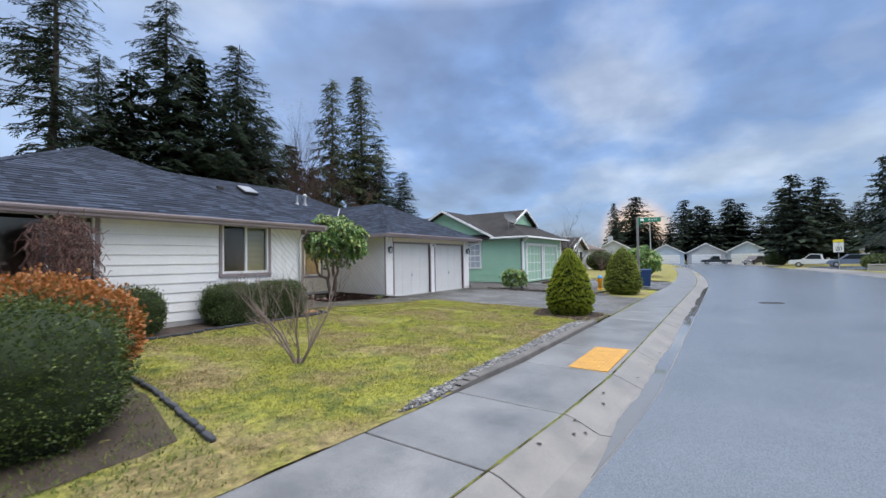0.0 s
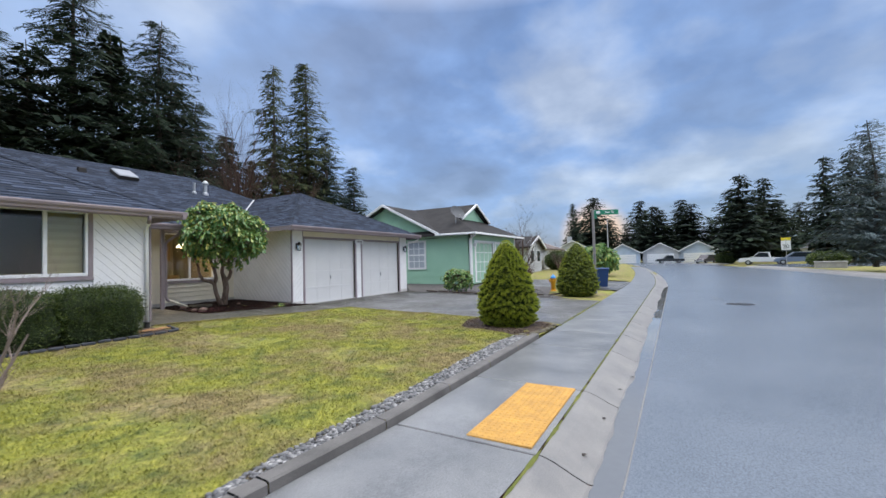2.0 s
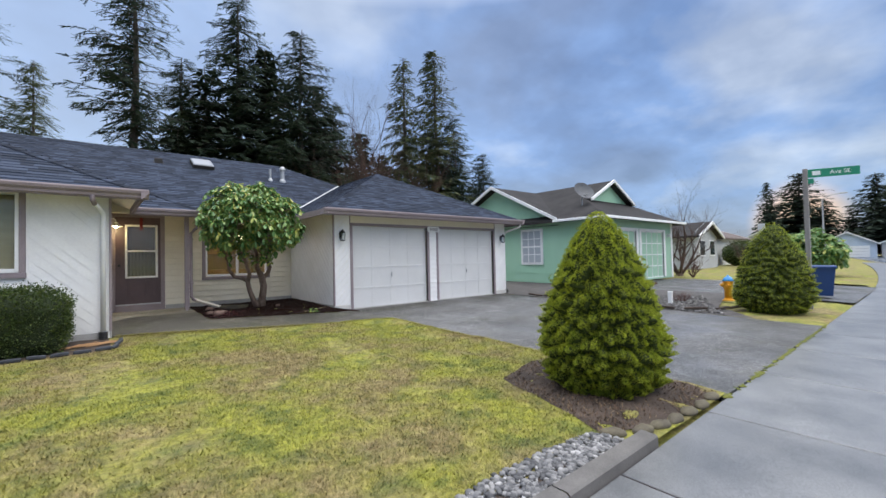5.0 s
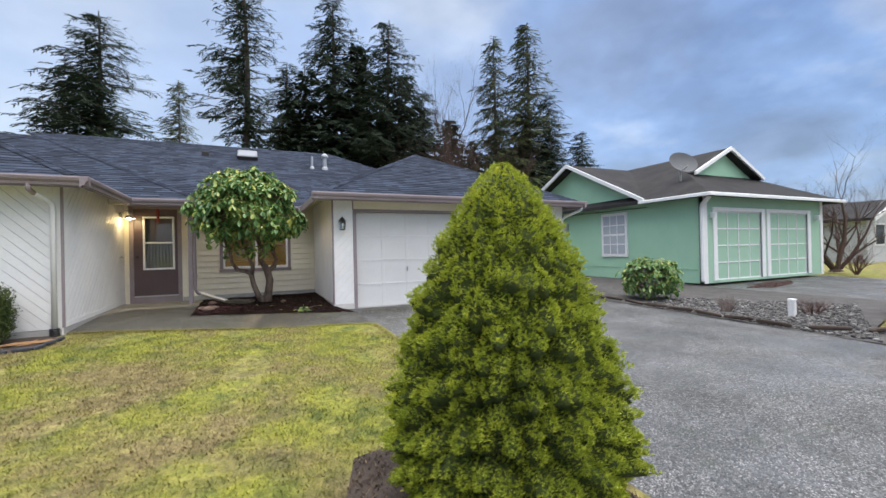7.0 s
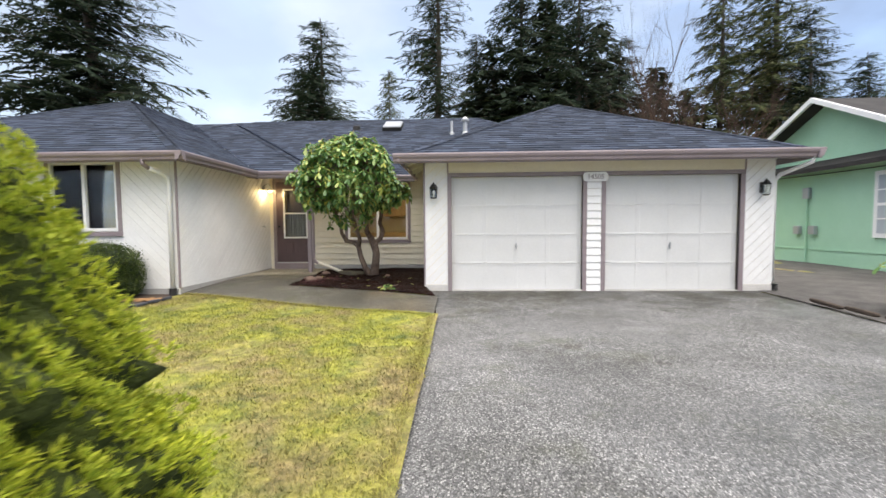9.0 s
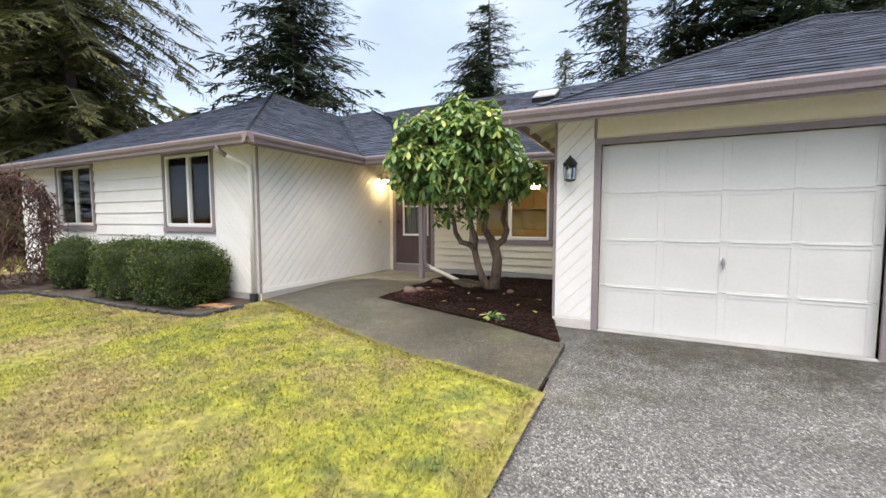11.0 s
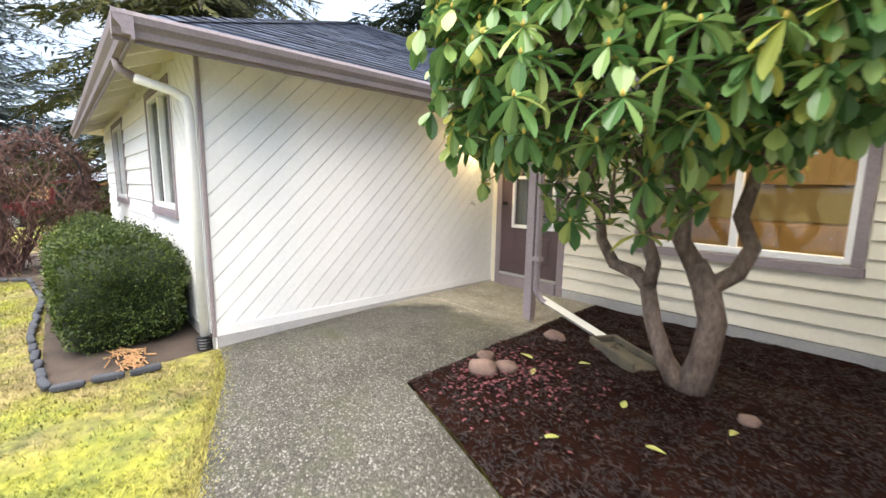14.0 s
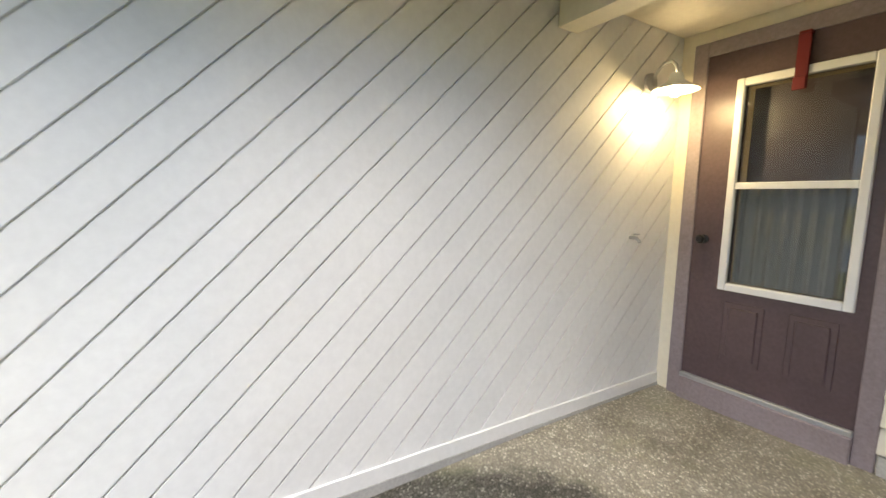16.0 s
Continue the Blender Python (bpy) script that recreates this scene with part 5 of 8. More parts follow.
def post_and_pipes():
    p = thing("porch_post", "mauve painted square porch post on a metal foot", "post", (-3.40, 1.82, 0.5))
    part("shaft", Shape().box(-0.045, 0.045, -0.045, 0.045, 0.05, 2.32, None, 0.006), M_MAUVE, p)
    part("foot", Shape().lathe([(0.04, 0), (0.04, 0.01), (0.012, 0.014), (0.012, 0.06)], 10), M_STEEL, p)
    d = thing("downspout", "mauve downspout on the porch post with a white outlet pipe", "downspout")
    part("pipe", Shape().tube([(-3.02, 1.55, 2.76), (-3.03, 1.58, 2.66), (-3.24, 1.75, 2.46), (-3.315, 1.80, 2.36), (-3.315, 1.80, 0.86), (-3.27, 1.82, 0.78), (-3.22, 1.83, 0.75)], 0.034, 8), M_MAUVE, d)
    part("outlet_pipe", Shape().tube([(-3.26, 1.83, 0.775), (-2.66, 1.93, 0.525)], 0.042, 4), M_CREAM, d, "white outlet pipe")
    for z in (1.15, 2.2):
        part("strap", Shape().box(-3.36, -3.272, 1.765, 1.838, z, z + 0.04, None, 0.003), M_MAUVE, d)
    e = thing("downspout", "white downspout at the wing corner with a black drain boot", "downspout")
    part("elbow", Shape().tube([(-5.12, -1.13, 2.76), (-5.12, -1.12, 2.68), (-5.09, -1.02, 2.62)], 0.036, 8), M_MAUVE, e, "mauve elbow", True)
    part("pipe", Shape().tube([(-5.09, -1.03, 2.622), (-5.02, -0.80, 2.555), (-4.99, -0.72, 2.50), (-4.985, -0.705, 2.42), (-4.985, -0.705, 0.50)], 0.037, 8), M_WHITE, e, "", True)
    s = Shape()
    prof = []
    for i in range(7):
        prof += [(0.055, 0.026 * i), (0.068, 0.026 * i + 0.013)]
    part("drain_boot", s.lathe(prof, 14, (-4.985, -0.71, 0.36)), M_BLACK, e, "black corrugated drain boot")
    g = thing("downspout", "mauve downspout elbow at the garage corner", "downspout")
    part("pipe", Shape().tube([(6.16, -0.5, 2.76), (6.15, -0.48, 2.66), (5.96, -0.02, 2.50), (5.93, 0.06, 2.40), (5.93, 0.06, 0.55)], 0.036, 8), M_WHITE, g, "", True)
    part("drain_boot", Shape().lathe(prof, 14, (5.93, 0.0, 0.34)), M_BLACK, g)
    sb = thing("splash_block", "mossy grey concrete splash block under the outlet pipe", "splash block", (-2.40, 1.72, bed_z(-2.4, 1.72) - 0.01), -32)
    part("tray", Shape().box(-0.30, 0.30, -0.13, 0.13, 0, 0.035, None, 0.008), M_MOSSROCK, sb)
    for b in ((-0.30, 0.30, -0.13, -0.10), (-0.30, 0.30, 0.10, 0.13), (-0.30, -0.27, -0.10, 0.10)):
        part("rim", Shape().box(b[0], b[1], b[2], b[3], 0.033, 0.09, None, 0.008), M_MOSSROCK, sb)
    h = thing("hose_bib", "small brass hose bib on the wing wall", "tap", (-4.876, 2.50, 1.63))
    part("spout", Shape().tube([(0, 0, 0), (0.05, 0, 0), (0.075, 0, -0.025)], 0.011, 8), M_STEEL, h)
    part("wheel", Shape().lathe([(0.02, 0.02), (0.022, 0.027), (0.004, 0.03)], 10, (0.045, 0, 0)), M_STEEL, h)


post_and_pipes()


def roof_fittings():
    def on_main(y):
        return EAVE + SLOPE * (y - ME[2])
    tilt = math.degrees(math.atan(SLOPE))
    sk = thing("skylight", "white-domed skylight with a dark curb on the roof", "skylight")
    sk.matrix_world = pose(-2.18, 6.75, on_main(6.75), tilt)
    part("curb", Shape().box(-0.32, 0.32, -0.38, 0.38, -0.03, 0.13, None, 0.01), M_SHINGLE_FAR, sk)
    part("dome", Shape().box(-0.31, 0.31, -0.37, 0.37, 0.131, 0.165, None, 0.03), flat("milky_dome", (0.23, 0.245, 0.27), 0.35), sk, "milky white dome")
    v = thing("roof_vent", "dark slant-backed roof vent", "vent")
    v.matrix_world = pose(-3.45, 6.65, on_main(6.65), tilt) @ Matrix.Diagonal((0.75, 0.75, 0.8, 1))
    part("hood", Shape().prism([(-0.16, 0.0), (0.16, 0.0), (0.16, 0.15), (-0.02, 0.17)], pose(-0.14, 0, 0, 90, 0, 90), 0.28), M_SHINGLE_FAR, v)
    part("flange", Shape().box(-0.20, 0.20, -0.20, 0.20, 0, 0.012), M_SHINGLE_FAR, v)
    for x, r, h, cap in ((-0.12, 0.04, 0.42, False), (0.32, 0.07, 0.50, True)):
        f = thing("flue_pipe", "grey metal flue pipe standing on the roof", "flue", (x, 5.95, on_main(5.95)))
        part("pipe", Shape().lathe([(r + 0.05, -0.05), (r + 0.04, 0.03), (r, 0.08), (r, h)], 14), M_STEEL, f)
        if cap:
            part("cap", Shape().lathe([(r + 0.02, h - 0.10), (r + 0.05, h - 0.09), (r + 0.05, h - 0.03), (r - 0.02, h + 0.05), (0.01, h + 0.06)], 14), M_STEEL, f)
    fl = thing("valley_flashing", "bare metal flashing in the roof valley", "flashing")
    s = Shape()
    for e0, e1, f_ in (((-0.90, 2.50), (2.63, 6.03), 1),):
        z0, z1 = EAVE, EAVE + SLOPE * 3.53
        s.face((e0[0] - 0.05, e0[1], z0 + 0.03), (e0[0] + 0.03, e0[1], z0 + 0.035), (e1[0] + 0.03, e1[1], z1 + 0.035), (e1[0] - 0.05, e1[1], z1 + 0.03))
    part("sheet", s, M_STEEL, fl)


roof_fittings()

# ---- lawn, edging, gravel ----
LAWN = [(-18.0, -7.80), (-13.0, -7.86), (-11.0, -7.97), (-9.0, -8.12), (-7.0, -8.22), (-0.15, -8.24), (-0.15, -2.05), (-2.0, -1.54), (-4.35, -0.66), (-4.95, -0.60), (-13.2, -0.60), (-18.0, -0.60)]
TURF = [(-10.85, -7.85), (-9.0, -8.05), (-6.0, -7.92), (-3.0, -7.90), (-2.07, -7.92), (-1.57, -6.44), (-0.80, -6.23), (-0.20, -6.28), (-0.20, -2.13), (-2.0, -1.61), (-4.35, -0.73), (-4.86, -0.95), (-4.9, -1.75), (-8.0, -1.75), (-9.6, -1.9), (-10.4, -3.4), (-10.5, -5.3), (-10.75, -7.0)]


def lawn_z(x, y):
    return terrain(x, y) + 0.012 + 0.02 * noise.noise((x * 0.9, y * 0.9, 0)) + 0.014 * noise.noise((x * 3.5, y * 3.5, 5))


structure("lawn", poly_sheet(Shape(), LAWN, lawn_z, 0.1), M_LAWN, "patchy mossy front lawn, yellow-green with brown spots", True)


def blade_stuff(name, poly, count, zf, material, label, size=(0.012, 0.036), seed=3):
    rnd = random.Random(seed)
    xs, ys = [p[0] for p in poly], [p[1] for p in poly]
    s = Shape()
    made = 0
    while made < count:
        x, y = rnd.uniform(min(xs), max(xs)), rnd.uniform(min(ys), max(ys))
        if not inside((x, y), poly):
            continue
        if noise.noise((x * 1.1, y * 1.1, 9)) < -0.25 and rnd.random() < 0.7:
            continue
        made += 1
        a, h, w = rnd.uniform(0, 6.283), rnd.uniform(*size), rnd.uniform(0.003, 0.007)
        lean = rnd.uniform(0.3, 1.6)
        ca, sa = math.cos(a), math.sin(a)
        z = zf(x, y)
        s.face((x - sa * w, y + ca * w, z - 0.004), (x + sa * w, y - ca * w, z - 0.004), (x + ca * h * lean, y + sa * h * lean, z + h * 0.8))
    ob = part(name, s, material)
    return tagged(ob, label, "grass", "", "stuff")


blade_stuff("grass", TURF, 170000, lawn_z, M_GRASS, "short patchy lawn grass with yellow moss", (0.014, 0.042))
M_STRAW = island("straw_grass", [(0.0, (0.13, 0.105, 0.03)), (0.5, (0.25, 0.215, 0.06)), (1.0, (0.36, 0.34, 0.07))], 0.85, trans=0.2)


def edge_tufts(name, label, pts, count, seed):
    """Straw-coloured blades leaning out over a slab edge, in uneven tufts."""
    rnd, s = random.Random(seed), Shape()
    for (ax, ay), (bx, by) in zip(pts, pts[1:]):
        n = int(count * math.hypot(bx - ax, by - ay))
        for _ in range(n):
            f = rnd.random()
            x, y = ax + (bx - ax) * f, ay + (by - ay) * f
            k = 0.5 + 0.9 * noise.noise((x * 2.3, y * 2.3, seed)) + 0.5 * noise.noise((x * 9, y * 9, 2))
            if rnd.random() > 0.35 + k:
                continue
            x, y = x + rnd.gauss(0, 0.022 + 0.02 * max(0, k)), y + rnd.gauss(0, 0.022 + 0.02 * max(0, k))
            a, h, w = rnd.uniform(0, 6.283), rnd.uniform(0.02, 0.055), rnd.uniform(0.003, 0.006)
            ca, sa = math.cos(a), math.sin(a)
            z = max(lawn_z(x, y), path_z(x, y) + 0.008 if y > -2.15 else drive_z(y) + 0.012)
            s.face((x - sa * w, y + ca * w, z - 0.01), (x + sa * w, y - ca * w, z - 0.01), (x + ca * h, y + sa * h, z + h * 0.5))
    tagged(part(name, s, M_STRAW), label, "grass", "", "stuff")


edge_tufts("edge_grass", "straw-coloured grass fringe along the path and driveway", [(-4.80, -0.66), (-4.35, -0.74), (-2.0, -1.62), (-0.24, -2.14), (-0.22, -6.3)], 950, 6)
VERGE = [(-16.0, -7.85), (-10.95, -7.93), (-10.75, -6.9), (-10.6, -5.3), (-16, -5.3)]
M_GRASS_GREEN = island("green_grass", [(0.0, (0.05, 0.085, 0.012)), (0.6, (0.11, 0.15, 0.02)), (1.0, (0.22, 0.22, 0.05))], 0.8, trans=0.2)
blade_stuff("verge_grass", VERGE, 9000, lawn_z, M_GRASS_GREEN, "longer green grass at the lawn corner", (0.03, 0.07), 5)
structure("bed_wing", poly_sheet(Shape(), [(-13.0, -0.66), (-4.92, -0.66), (-4.90, -1.75), (-8.0, -1.75), (-9.6, -1.9), (-10.4, -3.4), (-13.0, -3.6)], lambda x, y: lawn_z(x, y) + 0.006, 0.25), M_DIRT, "bare brown soil bed along the wing wall", True)
structure("bed_corner", poly_sheet(Shape(), [(-10.6, -5.3), (-10.95, -6.9), (-13.5, -7.1), (-14.0, -4.6), (-10.6, -4.6)], lambda x, y: lawn_z(x, y) + 0.006, 0.25), M_DIRT, "dark soil bed under the clipped shrub", True)


def stone_mesh(name, seed, material, squash=0.6):
    bm = bmesh.new()
    bmesh.ops.create_icosphere(bm, subdivisions=2, radius=1.0)
    for v in bm.verts:
        k = 1 + 0.28 * noise.noise(v.co * 1.3 + Vector((seed, seed * 2, 0)))
        v.co = Vector((v.co.x * k, v.co.y * k * 0.8, v.co.z * k * squash))
    me = bpy.data.meshes.new(name)
    bm.to_mesh(me)
    bm.free()
    me.materials.append(material)
    me.polygons.foreach_set("use_smooth", [True] * len(me.polygons))
    return me


def low_edging(name, label, pts, step, size, material, blocky=False):
    """A row of separate low stones or blocks along a line."""
    edge = thing(name, label, "edging", kind="structure")
    rnd = random.Random(11)
    meshes = [stone_mesh("edging_stone", i, material) for i in range(5)] if not blocky else [bevelled(2, 2, 2, 0.5, 2).mesh("edging_block", material, True)]
    for (ax, ay), (bx, by) in zip(pts, pts[1:]):
        n = max(1, int(math.hypot(bx - ax, by - ay) / step))
        ang = math.degrees(math.atan2(by - ay, bx - ax))
        for i in range(n):
            f = (i + 0.5) / n
            x, y = ax + (bx - ax) * f, ay + (by - ay) * f
            ob = part("edging_stone", rnd.choice(meshes), None, edge)
            ob.matrix_local = pose(x, y, lawn_z(x, y) + size[2] * 0.2, rnd.uniform(-6, 6), rnd.uniform(-6, 6), ang + rnd.uniform(-8, 8)) @ Matrix.Diagonal((size[0], size[1], size[2], 1))


M_SLATE = worn("grey_edging_stone", (0.025, 0.028, 0.036), (0.06, 0.065, 0.078), 0.8, 8.0, 60, 0.4)
low_edging("edging_bed", "row of small dark edging blocks along the wing bed", [(-4.75, -1.05), (-4.88, -1.72), (-6.3, -1.84), (-8.0, -1.78), (-9.6, -1.95), (-10.4, -3.4), (-10.52, -5.3), (-10.8, -7.2)], 0.21, (0.098, 0.028, 0.026), M_SLATE, True)
low_edging("edging_spruce", "mossy rough stones edging the small spruce bed", [(-2.10, -7.88), (-1.85, -8.10), (-1.40, -8.17), (-0.85, -8.20), (-0.25, -8.19)], 0.21, (0.12, 0.075, 0.065), M_MOSSROCK)


def lawn_kerb():
    k = thing("kerb_lawn", "weathered concrete mowing kerb between lawn and sidewalk", "kerb", kind="structure")
    x = -9.0
    while x < -2.9:
        s = Shape()
        n = 6
        for i in range(n):
            a, b_ = x + i * 0.2, x + (i + 1) * 0.2 - (0.012 if i == n - 1 else 0)
            prof = [(-8.265, 0.10), (-8.26, 0.215), (-8.245, 0.228), (-8.135, 0.232), (-8.125, 0.222), (-8.12, 0.12)]
            fade = smooth01((x + i * 0.2 + 9.0) / 1.2)
            for p, q in zip(prof, prof[1:]):
                s.face(*[(u, yy + bend(u), 0.14 + (z - 0.14) * (fade if z > 0.14 else 1)) for u, (yy, z) in ((a, p), (b_, p), (b_, q), (a, q))][::-1])
        part("kerb_block", s, M_KERB_OLD, k)
        x += 1.2


lawn_kerb()


def pebbles(name, label, poly, count, zf, rng, material, seed):
    rnd = random.Random(seed)
    s = Shape()
    xs, ys = [p[0] for p in poly], [p[1] for p in poly]
    n = 0
    while n < count:
        x, y = rnd.uniform(min(xs), max(xs)), rnd.uniform(min(ys), max(ys))
        if not inside((x, y), poly):
            continue
        n += 1
        r = rnd.uniform(*rng)
        a = rnd.uniform(0, 3.14)
        z = zf(x, y) + r * 0.3
        ca, sa = math.cos(a), math.sin(a)
        k = len(s.v)
        ring = [(math.cos(t * 1.047) * r * rnd.uniform(0.85, 1.15), math.sin(t * 1.047) * r * 0.72 * rnd.uniform(0.85, 1.15)) for t in range(6)]
        for zz, sc in ((-0.4 * r, 0.8), (0.1 * r, 1.0), (0.42 * r, 0.62)):
            s.v += [(x + (u * ca - v * sa) * sc, y + (u * sa + v * ca) * sc, z + zz) for u, v in ring]
        for b_ in (0, 6):
            for i in range(6):
                j = (i + 1) % 6
                s.f.append((k + b_ + i, k + b_ + j, k + b_ + 6 + j, k + b_ + 6 + i))
        s.f.append(tuple(k + 12 + i for i in range(6)))
    return tagged(part(name, s, material, None, "", True), label, "gravel", "", "stuff")


GRAVEL = [(-9.3, -8.02), (-8.6, -7.93), (-6.0, -7.90), (-3.0, -7.80), (-2.12, -7.84), (-2.0, -8.13), (-9.0, -8.10)]
structure("bed_gravel", poly_sheet(Shape(), GRAVEL, lambda x, y: lawn_z(x, y) + 0.004, 0.2), M_DIRT, "soil strip under the gravel along the kerb", True)
pebbles("gravel", "grey river gravel strip along the lawn kerb", GRAVEL, 3600, lambda x, y: lawn_z(x, y) + 0.006, (0.012, 0.032), M_GRAVEL, 4)
SPBED = [(-2.05, -7.92), (-1.56, -6.46), (-0.80, -6.25), (-0.22, -6.3), (-0.22, -8.18), (-0.9, -8.2), (-1.6, -8.15)]
structure("bed_spruce", poly_sheet(Shape(), SPBED, lambda x, y: lawn_z(x, y) + 0.006 + 0.015 * noise.noise((x * 5, y * 5, 4)), 0.08), M_DIRT, "needle-strewn brown soil under the small spruce", True)
blade_stuff("needle_litter", SPBED, 5000, lambda x, y: lawn_z(x, y) + 0.012, island("brown_needle_litter", [(0.0, (0.03, 0.018, 0.012)), (0.7, (0.10, 0.06, 0.035)), (1.0, (0.26, 0.19, 0.11))], 0.9), "brown needle and leaf litter under the small spruce", (0.01, 0.03), 15)
SIDEBED = [(5.62, -7.2), (5.62, -0.9), (5.62, 6.0), (10.48, 6.0), (10.48, -1.05), (10.6, -2.4), (11.0, -5.2), (7.0, -6.1)]
structure("bed_side", poly_sheet(Shape(), SIDEBED, lambda x, y: drive_z(y) + 0.02 + 0.02 * noise.noise((x, y, 2)), 0.3), worn("grey_weathered_bark", (0.050, 0.046, 0.044), (0.105, 0.096, 0.090), 0.9, 3.0, 50, 0.6, dist=0.02), "grey weathered gravel bed between the driveways", True)
pebbles("side_gravel", "pale gravel and bark chips beside the driveway", [(5.7, -6.6), (5.7, -2.6), (7.6, -2.6), (9.6, -4.9), (7.0, -6.0)], 4200, lambda x, y: drive_z(y) + 0.03 + 0.02 * noise.noise((x, y, 2)), (0.013, 0.04), M_GRAVEL_DULL, 8)
low_edging("edging_drive", "low dark timber edging along the driveway", [(5.62, -1.2), (5.60, -4.0), (5.62, -5.6), (6.2, -6.3), (7.2, -6.55)], 0.50, (0.262, 0.035, 0.03), M_DIRT, True)
structure("driveway_neighbour", poly_sheet(Shape(), [(10.7, -8.26), (10.7, -5.2), (10.5, -2.4), (10.5, -1.05), (17.6, -1.05), (17.6, -8.26)], lambda x, y: drive_z(y) + 0.014, 0.5), M_AGG, "neighbour's grey concrete driveway")


# ---- shrubs ----
def leaf_pair(s, p, d, up, l, w, fold=0.25):
    """One small leaf: two folded triangles-and-quads along d."""
    side = d.cross(up)
    if side.length < 1e-5:
        side = Vector((1, 0, 0))
    side.normalize()
    nrm = side.cross(d).normalized()
    tip, mid = p + d * l, p + d * (l * 0.5)
    a, b_ = mid + side * w + nrm * (w * fold), mid - side * w + nrm * (w * fold)
    n = len(s.v)
    s.v += [tuple(p), tuple(a), tuple(tip), tuple(b_)]
    s.f += [(n, n + 1, n + 2), (n, n + 2, n + 3)]


def dwarf_spruce(at, height, radius, seed, count, label, needle=(0.012, 0.028)):
    t = thing("dwarf_spruce", label, "shrub", at, group="clipped spruces")
    rnd = random.Random(seed)

    def profile(f):
        return radius * float(np.interp(f, (0, 0.07, 0.15, 0.23, 0.34, 0.44, 0.55, 0.65, 0.74, 0.82, 0.90, 0.96, 1.0), (0.66, 0.89, 0.97, 1.0, 0.96, 0.89, 0.80, 0.70, 0.585, 0.46, 0.31, 0.18, 0.05)))

    def clump(a, f):
        v = Vector((math.cos(a) * 2.1, math.sin(a) * 2.1, f * height * 2.9 + seed))
        cell = noise.voronoi(v * 3.1)[0][0]
        return 1.01 + 0.09 * noise.noise(v * 0.9) + 0.46 * (0.38 - cell) + 0.05 * noise.noise(v * 7.0)
    core = Shape()
    rings, seg = 96, 120
    for i in range(rings + 1):
        f = i / rings
        for k in range(seg):
            a = 2 * math.pi * k / seg
            r = profile(f) * clump(a, f) * 0.955
            core.v.append((r * math.cos(a), r * math.sin(a), f * height * 0.97))
    for i in range(rings):
        for k in range(seg):
            j = (k + 1) % seg
            core.f.append((i * seg + k, i * seg + j, (i + 1) * seg + j, (i + 1) * seg + k))
    # solid core, coloured dark so the gaps between sprigs read as shaded
    part("shade_core", core, M_SPRUCE_SHADE, t, "", True)
    part("trunk", Shape().tube([(0, 0, -0.05), (0, 0, 0.3)], [0.05, 0.04], 8), M_BARK, t)
    s = Shape()
    for _ in range(count):
        f = 1 - math.sqrt(rnd.random())
        f = min(0.995, f * 1.02)
        a = rnd.uniform(0, 6.2832)
        c = clump(a, f)
        if c < 0.93 and rnd.random() < 0.4:
            continue
        r = profile(f) * c * rnd.uniform(0.94, 1.0)
        p = Vector((r * math.cos(a), r * math.sin(a), f * height))
        out = Vector((math.cos(a), math.sin(a), 0.55)).normalized()
        for _k in range(5):
            d = (out + Vector((rnd.uniform(-.8, .8), rnd.uniform(-.8, .8), rnd.uniform(-.35, .8)))).normalized()
            leaf_pair(s, p, d, Vector((rnd.uniform(-1, 1), rnd.uniform(-1, 1), 1)), rnd.uniform(*needle), rnd.uniform(0.0018, 0.0032), 0.4)
    tagged(part("foliage", s, M_SPRUCE, t, "fresh yellow-green needle sprigs"), kind="stuff")


dwarf_spruce((-0.90, -7.31, 0.19), 1.90, 0.635, 3, 80000, "dense clipped dwarf spruce cone beside the driveway")
dwarf_spruce((7.45, -7.15, 0.16), 2.16, 0.80, 8, 16000, "broad clipped dwarf spruce cone by the street sign", (0.02, 0.045))


